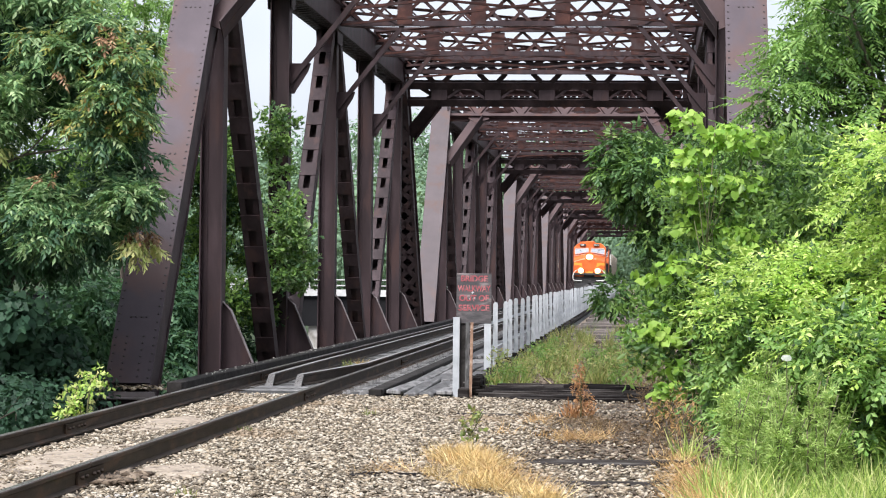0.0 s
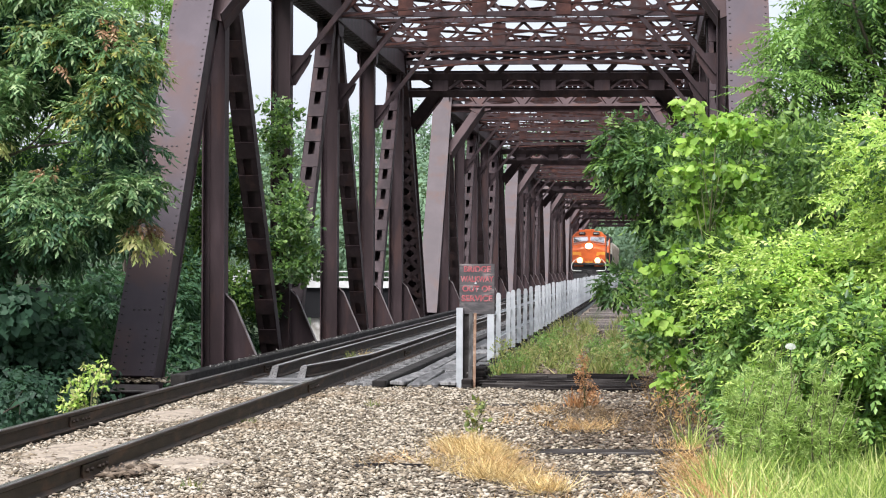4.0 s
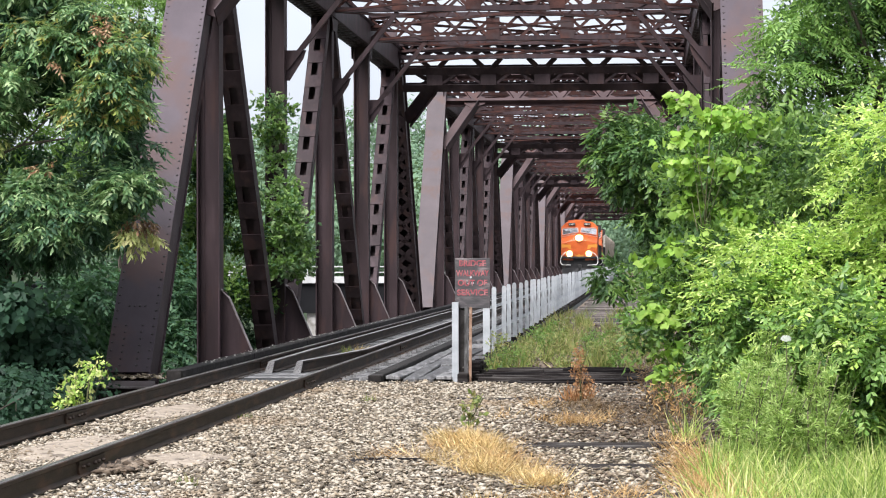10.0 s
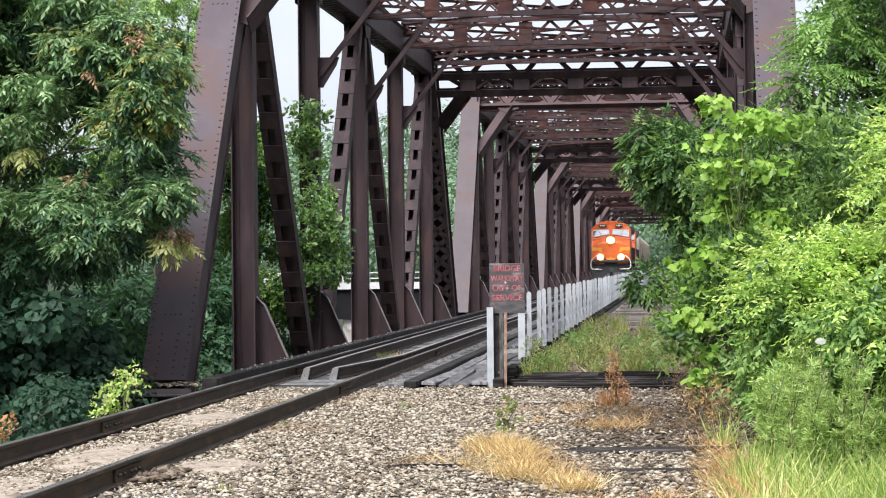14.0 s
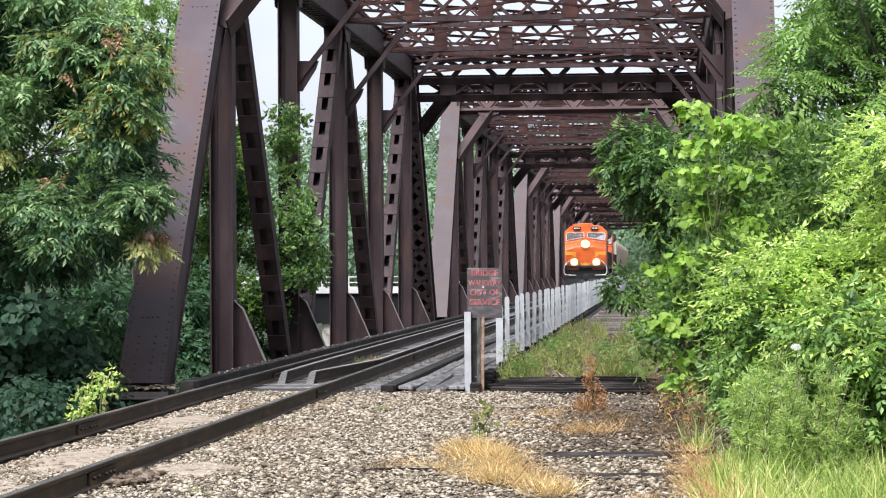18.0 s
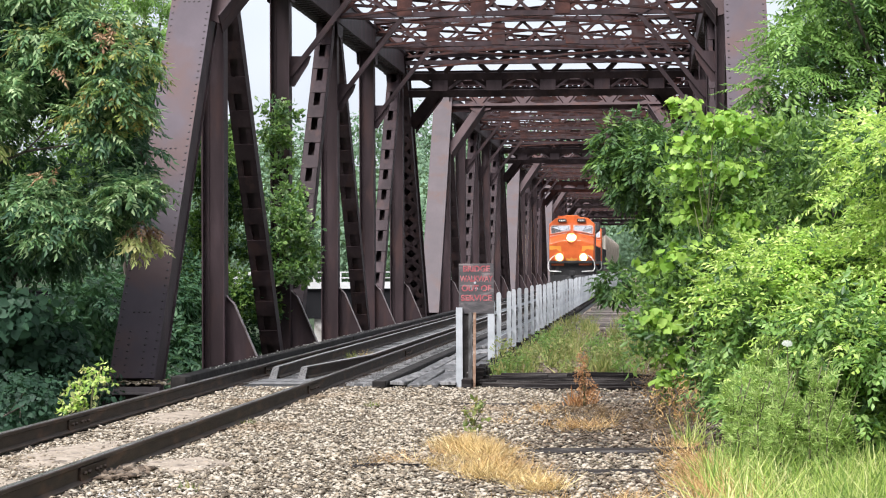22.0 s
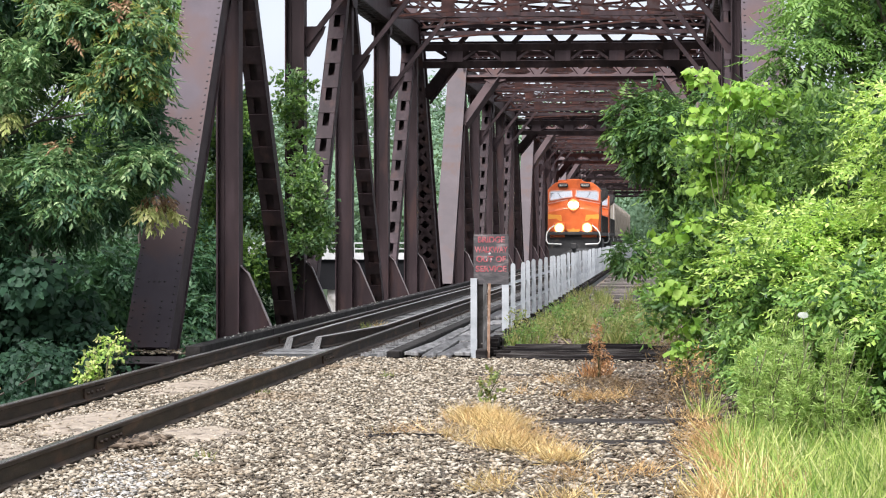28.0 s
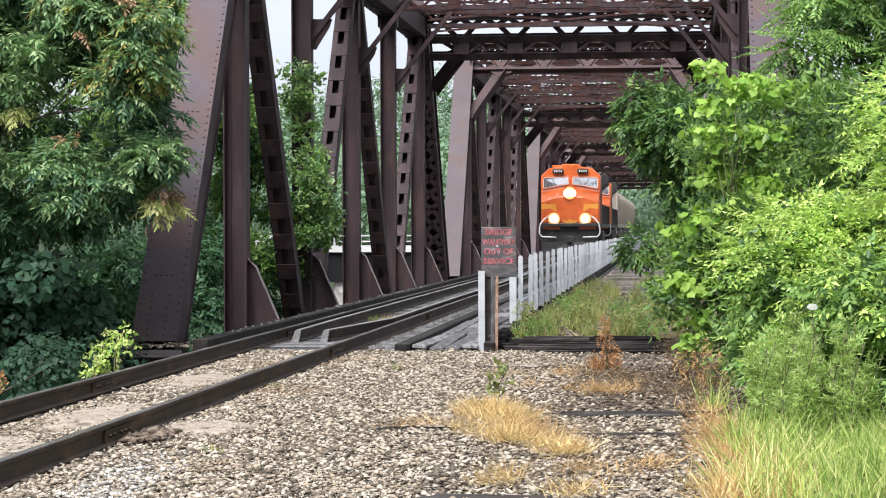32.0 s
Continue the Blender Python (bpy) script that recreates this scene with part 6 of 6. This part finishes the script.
cl += [(-0.35, 30.0, 1.50, 0.25, 0.4, 0.16), (-0.45, 30.0, 3.1, 0.25, 0.3, 0.14), (-0.38, 30, 3.45, 0.22, 0.3, 0.16), (-0.1, 30, 3.55, 0.25, 0.3, 0.16), (-0.15, 30, 2.75, 0.25, 0.3, 0.14)]
lean, cl = plant("tree", (1.7, 31.0, -0.3), "dark green tree leaning over the old deck", "tree", cl, 0.08)
crown_of(lean, "crown", cl, 2600, LEAF_DEEP, 4, 0.20, 0.105, 0.45, 0.55, 0.35)
crown_of(lean, "outer_leaves", cl, 900, LEAF_MID, 4, 0.20, 0.10, 0.45, 0.55, 0.7)

# tall tree with long compound leaves beside the end post
cl = clumps_in(52, (1.75, 6.0, 28.5, 32.0, 2.6, 9.0), 0.62, 37, 0.8, lambda x, y, z: x > 2.15 - max(0, 5.0 - z) * 0.28)
cl += [(1.85, 29.5, 3.95, 0.4, 0.4, 0.3), (1.6, 29.5, 3.5, 0.35, 0.4, 0.25), (2.1, 29.5, 4.6, 0.35, 0.4, 0.3)] + clumps_in(9, (2.5, 3.9, 29.0, 31.0, 4.7, 6.3), 0.5, 39, 0.7)
comp, cl = plant("tree", (3.6, 31.0, -0.5), "tall tree with long feathery compound leaves", "tree", cl, 0.18)
p, d = upper_skin(3700, [(x, y, z, a, b, c * 0.75) for x, y, z, a, b, c in cl])
v, f = sprays(p, d, 8, 0.50, 0.115, 0.34, 0.5, 0.9, 0.12)
part("crown", fast_mesh("crown", v, f, LEAF_FROND), None, comp)
near = shifted([(1.62, 29.3, 3.85, 0.32, 0.3, 0.3), (1.9, 29.2, 4.15, 0.35, 0.3, 0.2), (1.5, 29.3, 3.4, 0.3, 0.3, 0.25), (2.1, 29.2, 4.7, 0.35, 0.3, 0.25)], (3.6, 31.0, -0.5))
p, d = upper_skin(110, near)
v, f = sprays(p, d, 8, 0.50, 0.115, 0.34, 0.5, 0.9, 0.12, fine=True)
part("outer_fronds", fast_mesh("outer_fronds", v, f, LEAF_FROND), None, comp, "long feathery fronds at the edge of the crown")
# Deep green inside paints the shade between the fronds.
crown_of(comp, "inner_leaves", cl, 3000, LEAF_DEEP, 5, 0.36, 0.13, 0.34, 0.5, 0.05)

# light broad-leaved sapling
cl = [(0.50, 25.0, 3.45, 0.22, 0.3, 0.18), (0.55, 25.0, 3.10, 0.30, 0.3, 0.22), (0.95, 25.0, 3.25, 0.34, 0.3, 0.26), (1.28, 25.1, 3.25, 0.26, 0.3, 0.3),
      (0.45, 25.0, 2.80, 0.26, 0.3, 0.16), (0.85, 25.1, 2.80, 0.36, 0.3, 0.26), (1.15, 25.1, 2.75, 0.28, 0.3, 0.3), (0.62, 25.2, 2.40, 0.26, 0.3, 0.24), (0.95, 25.2, 2.30, 0.3, 0.3, 0.26),
      (0.36, 24.8, 1.80, 0.24, 0.3, 0.2), (0.62, 25.0, 1.85, 0.26, 0.3, 0.26), (0.10, 24.7, 1.15, 0.24, 0.3, 0.14), (0.36, 24.8, 1.12, 0.28, 0.3, 0.22), (0.62, 24.9, 1.35, 0.3, 0.3, 0.26), (0.38, 24.8, 0.72, 0.26, 0.3, 0.18), (0.34, 24.6, 0.48, 0.2, 0.2, 0.14),
      (0.92, 24.8, 1.98, 0.28, 0.3, 0.16), (1.20, 24.9, 2.25, 0.28, 0.3, 0.16), (1.15, 24.7, 1.72, 0.26, 0.3, 0.14), (0.86, 24.7, 1.55, 0.26, 0.3, 0.14)]
sap, cl = plant("sapling", (1.05, 25.2, -0.05), "light green sapling with broad lobed leaves", "sapling", cl, 0.02, TWIG)
sprigs = cl + [(x + random.uniform(-0.3, 0.16), y, z + random.uniform(-0.2, 0.16), a, b, c * 0.4) for x, y, z, a, b, c in cl]
sprigs = [(x, y, z, a, b, c * 0.55) for x, y, z, a, b, c in sprigs]
broad_crown(sap, "crown", sprigs, 1400, LEAF_LIGHT, 0.094, 0.1, 0.15)

# mixed thicket behind and the bright bush in front
cl = clumps_in(52, (0.45, 4.0, 24.5, 30.5, 0.2, 3.1), 0.5, 47, 0.8, lambda x, y, z: x > 0.45 + max(0, 1.3 - z) * 0.12)
thick, cl = plant("thicket", (2.2, 27.0, -0.1), "mixed mid-green thicket along the old track", "thicket", cl, 0.05, limbs=14)
small_crown(thick, "crown", cl, 6000, LEAF_MID, 0.11, 0.46, 0.5, 6, 0.22)
# The thicket's inner shade is put into a darker leaf colour.
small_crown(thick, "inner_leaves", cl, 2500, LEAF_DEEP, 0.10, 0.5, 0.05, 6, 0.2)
cl = clumps_in(88, (0.95, 3.6, 18.8, 23.0, 0.35, 3.2), 0.36, 43, 0.42, lambda x, y, z: x > 0.90 + max(0, 0.9 - z) * 0.15 + max(0, z - 1.6) * 0.85 + max(0, z - 2.2) * 0.6)
cl += clumps_in(20, (1.45, 2.7, 18.3, 19.6, 0.35, 1.35), 0.26, 44, 0.42)
bright, cl = plant("bush", (2.0, 20.8, -0.05), "bright yellow-green bush with many small leaves", "bush", cl, 0.04, TWIG)
high = [q for q in cl if q[2] > 1.45]
low = [q for q in cl if q[2] <= 1.45]
p, d = upper_skin(3300, high, 0.0)
v, f = sprays(p, d, 6, 0.34, 0.074, 0.46, 0.35, 0.95, fine=True)
part("crown", fast_mesh("crown", v, f, LEAF_YELLOW), None, bright)
crown_of(bright, "lower_leaves", low, 3000, LEAF_FROND, 5, 0.26, 0.085, 0.50, 0.5, 0.45, 0.95, "deeper green leaves lower on the bush", fine=True)
p, d = upper_skin(950, low, 0.1)
v, f = sprays(p, d, 5, 0.30, 0.075, 0.46, 0.3, 0.95, fine=True)
part("young_growth", fast_mesh("young_growth", v, f, LEAF_YELLOW), None, bright, "bright yellow-green sprays over the low clumps")
# Darker leaves within paint the shaded gaps of the bush.
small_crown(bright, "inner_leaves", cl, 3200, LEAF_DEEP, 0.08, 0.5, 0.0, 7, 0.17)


def grass(name, n, box, length, material, label, lean=0.35, width=0.012, tufts=0, category="grass", at_z=None, keep=None, pile=0.0):
    x, y = rng.uniform(box[0], box[1], n), rng.uniform(box[2], box[3], n)
    if tufts:
        c = np.stack([rng.uniform(box[0], box[1], tufts), rng.uniform(box[2], box[3], tufts)], -1)
        i = rng.integers(0, tufts, n)
        x, y = c[i, 0] + rng.normal(size=n) * 0.06, c[i, 1] + rng.normal(size=n) * 0.06
    if keep is not None:
        ok = keep(x, y)
        x, y = x[ok], y[ok]
        n = len(x)
    base = np.stack([x, y, (ground_height(x, y) if at_z is None else x * 0 + at_z)], -1)
    base[:, 2] += pile * rng.uniform(0, 1, n) ** 2
    a = norm(np.stack([rng.normal(size=n) * lean, rng.normal(size=n) * lean, np.ones(n)], -1))
    s = norm(np.cross(a, rng.normal(size=(n, 3))))
    ln = length * rng.uniform(0.35, 1.2, n)
    v, f = blades(base, a, s, ln, np.full(n, width) * rng.uniform(0.6, 1.4, n), 0.2, 0.3, 0.4)
    return tagged(new(name, fast_mesh(name, v, f, material)), label, category, kind="stuff")


edge = lambda x, y: x > 0.40 + 0.16 * np.sin(y * 2.1) + (y - 14) * 0.02
grass("grass", 7600, (0.3, 2.6, 13.2, 19.5), 0.30, GRASS_M, "tall fresh green grass at the edge of the thicket", 0.6, 0.010, 230, keep=edge)
grass("long_grass", 2000, (0.45, 2.4, 13.6, 18.6), 0.44, GRASS_M, "long pale arching grass blades", 0.75, 0.010, 100, keep=edge)
grass("grass_tuft", 60, (0.36, 0.50, 20.6, 21.2), 0.42, GRASS_M, "tuft of tall grass at the edge of the old bed", 0.45, 0.013, 3)
grass("dry_grass", 1250, (0.30, 0.95, 13.2, 18.4), 0.26, TAN_M, "dry tan grass in front of the green grass", 1.1, 0.008, 70)
grass("dry_grass", 700, (0.15, 0.8, 13.2, 16.0), 0.34, STRAW_M, "dry straw-coloured grass in front of the green grass", 0.8, 0.007, 24)
grass("deck_weeds", 4200, (-2.25, 0.7, 32.2, 66.0), 0.37, WEED_M, "green weeds growing over the old deck", 0.38, 0.017, 95, "weeds", 0.0, keep=lambda x, y: np.abs(x + 1.02) > 0.16)
for i in range(30):
    x, y = random.uniform(-2.2, 0.4), random.uniform(32.3, 44.0)
    cl = [(x + random.uniform(-0.1, 0.1), y + random.uniform(-0.1, 0.1), 0.08 + 0.06 * j, 0.14, 0.12, 0.06) for j in range(random.randint(3, 8))]
    weed, cl = plant("weed", (x, y, 0.0), "leafy olive-green weed growing on the old deck", "weed", cl, 0.008, TWIG, root=(0, 0, 0))
    tagged(weed, group="weeds on the deck")
    small_crown(weed, "leaves", cl, 60, WEED_M if i % 2 else LEAF_MID, 0.06, 0.35, 0.2, 5, 0.09)


def straw(name, tufts, per, reach, material, label, rise=0.35):
    """Dry tufts lying flat: blades that lead out of each tuft (x, y) and sink to the ground."""
    c = np.array(tufts, float)[np.repeat(np.arange(len(tufts)), per)]
    n = len(c)
    a = np.repeat(rng.uniform(0, 6.283, len(tufts)), per) + rng.normal(size=n) * 0.75 + np.where(rng.uniform(0, 1, n) < 0.3, 3.14, 0)
    way = np.stack([np.cos(a), np.sin(a), rise * rng.uniform(-0.15, 1.0, n)], -1)
    base = np.stack([c[:, 0] + rng.normal(size=n) * reach * 0.4, c[:, 1] + rng.normal(size=n) * reach * 0.5, 0.01 + 0.05 * rng.uniform(0, 1, n) ** 2], -1)
    v, f = blades(base, way, np.cross(way, [0, 0, 1.0]) + rng.normal(size=(n, 3)) * 0.4, reach * rng.uniform(0.5, 1.25, n), 0.0052 * rng.uniform(0.5, 1.5, n), 0.2, 0.45, 0.4)
    return tagged(new(name, fast_mesh(name, v, f, material)), label, "straw", kind="stuff")


def spread(n, along, wide, seed):
    """Tufts scattered along a line of (x, y) points."""
    q, out = random.Random(seed), []
    for i in range(n):
        t = q.random() * (len(along) - 1)
        j = min(int(t), len(along) - 2)
        (xa, ya), (xb, yb) = along[j], along[j + 1]
        out.append((xa + (xb - xa) * (t - j) + q.gauss(0, wide), ya + (yb - ya) * (t - j) + q.gauss(0, wide * 2.2)))
    return out


straw("straw_clump", spread(26, [(-1.74, 20.9), (-1.54, 19.9), (-1.27, 19.2)], 0.08, 1), 70, 0.22, STRAW_M, "flattened clump of dry straw on the ballast")
straw("straw_clump", spread(20, [(-1.74, 18.8), (-1.32, 18.0), (-0.97, 17.3), (-0.72, 16.8)], 0.07, 2), 70, 0.21, STRAW_M, "flattened clump of dry straw on the ballast")
straw("straw_clump", spread(16, [(-1.72, 20.6), (-1.22, 19.0), (-0.72, 16.9)], 0.11, 3), 60, 0.2, TAN_M, "tan withered straw among the paler blades")
straw("straw_tuft", [(-1.09, 14.75), (-1.04, 14.9), (-1.13, 14.65)], 70, 0.20, STRAW_M, "small tuft of dry straw on the ballast", 0.7)
straw("straw_tuft", [(-0.55, 14.1), (-0.62, 14.0), (-0.47, 14.2)], 60, 0.19, STRAW_M, "small tuft of dry straw on the ballast", 0.6)
straw("straw_patch", spread(9, [(-0.75, 15.6), (-0.4, 15.3), (-0.1, 16.1)], 0.08, 4), 32, 0.18, TAN_M, "thin scattered straw on the old ballast")
straw("straw_patch", spread(14, [(-1.2, 23.6), (-0.8, 22.9), (-0.45, 23.3)], 0.12, 5), 30, 0.2, TAN_M, "withered straw between the old ties")
straw("straw_patch", spread(6, [(-1.43, 26.0), (-1.0, 25.4)], 0.1, 6), 22, 0.2, TAN_M, "withered straw between the old ties")
straw("straw_patch", spread(9, [(-2.2, 18.9), (-1.9, 19.4)], 0.1, 7), 9, 0.14, TAN_M, "thin scattered straw on the ballast")
straw("leaf_litter", spread(46, [(-1.0, 26.4), (-0.5, 25.0), (-0.1, 24.0), (0.15, 22.6)], 0.22, 8), 26, 0.13, BROWNWEED, "brown litter of dead stalks on the old ballast", 0.15)
straw("leaf_litter", spread(20, [(0.36, 21.4), (0.34, 19.5), (0.32, 17.4)], 0.09, 9), 34, 0.17, TAN_M, "withered tan stalks lying along the grass", 0.3)
straw("straw_patch", spread(14, [(0.5, 19.0), (0.46, 17.6), (0.48, 16.2)], 0.08, 10), 60, 0.22, TAN_M, "flattened tan grass along the green edge", 0.5)
grass("straw_tuft", 150, (-1.72, -1.52, 20.75, 21.0), 0.2, STRAW_M, "upright tuft of dry straw round a weed", 0.7, 0.007, 4, "straw")
grass("rust_weed", 90, (-0.84, -0.64, 26.9, 27.2), 0.26, RUSTWEED, "rust-red dried weed standing in the ballast", 0.5, 0.018, 5, "weed")

# weeds and stalks
cl = [(-0.72 + random.uniform(-0.05, 0.05), 27.0, 0.10 + i * 0.075, 0.12 - i * 0.012, 0.08, 0.05) for i in range(8)]
weed, cl = plant("weed", (-0.72, 27.05, -0.03), "tall rust-red dried weed stalk in the ballast", "weed", cl, 0.012, TWIG, root=(0, 0, 0))
small_crown(weed, "leaves", cl, 140, RUSTWEED, 0.04, 0.4, 0.2, 5, 0.06)
cl = [(-1.58 + random.uniform(-0.04, 0.04), 21.1, 0.14 + i * 0.065, 0.07, 0.06, 0.04) for i in range(5)]
weed, cl = plant("weed", (-1.58, 21.1, -0.03), "small dusty green weed rising from the straw", "weed", cl, 0.010, TWIG, root=(0, 0, 0))
small_crown(weed, "leaves", cl, 22, WEED_M, 0.07, 0.55, 0.2, 4, 0.06)
q = random.Random(17)
for i in range(44):
    x, y = q.triangular(0.6, 1.85, 1.15), q.uniform(17.2, 19.8)
    h = (0.98 - 0.85 * abs(x - 1.15)) * q.uniform(0.5, 1.3)
    cl = [(x + q.uniform(-0.05, 0.05), y + q.uniform(-0.05, 0.05), 0.10 + h * j / 9, 0.062 - 0.004 * j, 0.06, 0.06) for j in range(9)]
    weed, cl = plant("weed", (x, y, -0.05), "tall light green leafy weed in the grass", "weed", cl, 0.009, TWIG, root=(0, 0, 0))
    tagged(weed, group="weeds in the grass")
    crown_of(weed, "leaves", cl, 95, LEAF_WEED, 2, 0.03, 0.066, 0.19, -0.4, 0.1)
for i, (x, y) in enumerate(((0.30, 24.6), (0.42, 23.8), (0.25, 25.6), (0.5, 22.9), (0.16, 26.6), (0.55, 22.2), (0.28, 23.2), (0.1, 27.2))):
    cl = [(x + random.uniform(-0.16, 0.16), y + random.uniform(-0.12, 0.12), 0.06 + 0.07 * j, 0.14, 0.12, 0.08) for j in range(6)]
    weed, cl = plant("dry_brush", (x, y, -0.04), "brown dried brush at the foot of the thicket", "brush", cl, 0.012, BARK, root=(0, 0, 0))
    tagged(weed, group="dry brush")
    small_crown(weed, "leaves", cl, 42, TAN_M if i % 3 == 0 else BROWNWEED, 0.07, 0.2, 0.1, 4, 0.14)
for x, y in ((-6.95, 21.9), (-6.85, 22.2)):
    cl = [(x + random.uniform(-0.14, 0.14), y + random.uniform(-0.2, 0.2), 0.02 + 0.03 * j, 0.12, 0.14, 0.05) for j in range(5)]
    weed, cl = plant("dry_brush", (x, y, -0.25), "orange-brown dry leaves on the edge of the bank", "brush", cl, 0.012, BARK, root=(0, 0, 0))
    tagged(weed, group="dry brush")
    small_crown(weed, "leaves", cl, 26, LEAF_DRY, 0.07, 0.55, 0.1, 4, 0.10)
PETAL = mat("white_petal", [(0.30, 0.33, 0.27), (0.45, 0.47, 0.41)], 6, 0.6)
flower = thing("flower", (1.17, 18.0, 0), "small flat white umbel flower above the grass", "flower")
part("stem", Geo().tube((0.03, 0.02, -0.05), (0, 0, 1.07), 0.006, 0.004, 6), TWIG, flower)
g = Geo()
for i in range(40):
    a, r = i * 2.4, 0.0060 * math.sqrt(i)
    g.tube((math.cos(a) * r, math.sin(a) * r, 1.07 + math.sin(a) * r * 0.5), (math.cos(a) * r, math.sin(a) * r, 1.086 + math.sin(a) * r * 0.5), 0.009, 0.007, 5)
part("umbel", g, PETAL, flower, kind="stuff")
for i, (x, y) in enumerate(((-5.08, 40.2), (-5.28, 39.9), (-3.3, 27.0), (-4.3, 24.0), (-3.49, 16.85))):
    grass("grass_tuft", 60 if i < 2 else 32, (x - 0.08, x + 0.08, y - 0.08, y + 0.08), 0.19 if i < 2 else 0.10, WEED_M if i else STRAW_M, "small tuft of grass between the ties" if i < 2 else "small tuft of grass between the stones", 0.5, 0.012, at_z=0.0 if i < 2 else None)

# wooded hills and banks beyond the river
def far_wood(name, n, box, size, label, leaves=80, fine=0.24):
    x, y = rng.uniform(box[0], box[1], n), rng.uniform(box[2], box[3], n)
    h = size * rng.uniform(0.7, 1.4, n)
    cl = np.stack([x, y, ground_height(x, y) + h * 0.75, h * 0.6, h * 0.6, h * 0.75], -1)
    p, d = in_clumps(n * leaves, cl, 0.7)
    k = len(p)
    ax = norm(np.cross(d, rng.normal(size=(k, 3))) + np.array([0, 0, -0.4]))
    v, f = small_blades(p, ax, np.cross(ax, d), np.full(k, size * fine) * rng.uniform(0.6, 1.3, k), np.full(k, size * fine * 0.7), 0.1)
    return tagged(new(name, fast_mesh(name, v, f, LEAF_FAR)), label, "woods", kind="stuff")


far_wood("far_woods", 620, (-170, 40, 325, 520), 8.0, "green wooded hillside beyond the river, haze put into its leaf colour", 200, 0.12)
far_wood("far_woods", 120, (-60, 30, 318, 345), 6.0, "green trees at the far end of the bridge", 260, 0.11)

# girder bridge downstream
GIRDER = mat("dark_girder_steel", [(0.006, 0.006, 0.007), (0.012, 0.012, 0.013)], 0.3, 0.8)
GIRDER.node_tree.nodes["Principled BSDF"].inputs["Specular IOR Level"].default_value = 0.1
PALE_RAIL = mat("pale_concrete_parapet", [(0.36, 0.36, 0.35), (0.46, 0.46, 0.45), (0.56, 0.56, 0.55)], 0.6, 0.8, 0, 0.1, 8, (0.36, 0.36, 0.35), 0.62, 0.5)
road = thing("girder_bridge", (-58, 255, -0.85), "distant dark girder bridge with a pale parapet on concrete piers", "bridge")
part("girder", Geo().sweep(i_outline(0, 0, 3.4, 7.6, 8.0, 0.2), (-45, 0, -1.75), (45, 0, -1.75)), GIRDER, road, "dark plate girder")
part("kerb", Geo().box((27, -4.1, 0.36), (36, 0.3, 0.76)), PALE_RAIL, road)
for i in range(24):
    part("parapet_post", Geo().box((9.7 + 1.5 * i, -4.1, 1.25), (0.26, 0.25, 1.3)), PALE_RAIL, road)
for z in (1.2, 1.85):
    part("parapet_rail", Geo().box((27, -4.1, z), (36, 0.14, 0.13)), PALE_RAIL, road)
for x in (-30, -8, 20.6, 40):
    part("pier", Geo().box((x, 0, -8.2), (1.1, 7, 9.6)), CONCRETE, road, bevel=0.1)

motions()
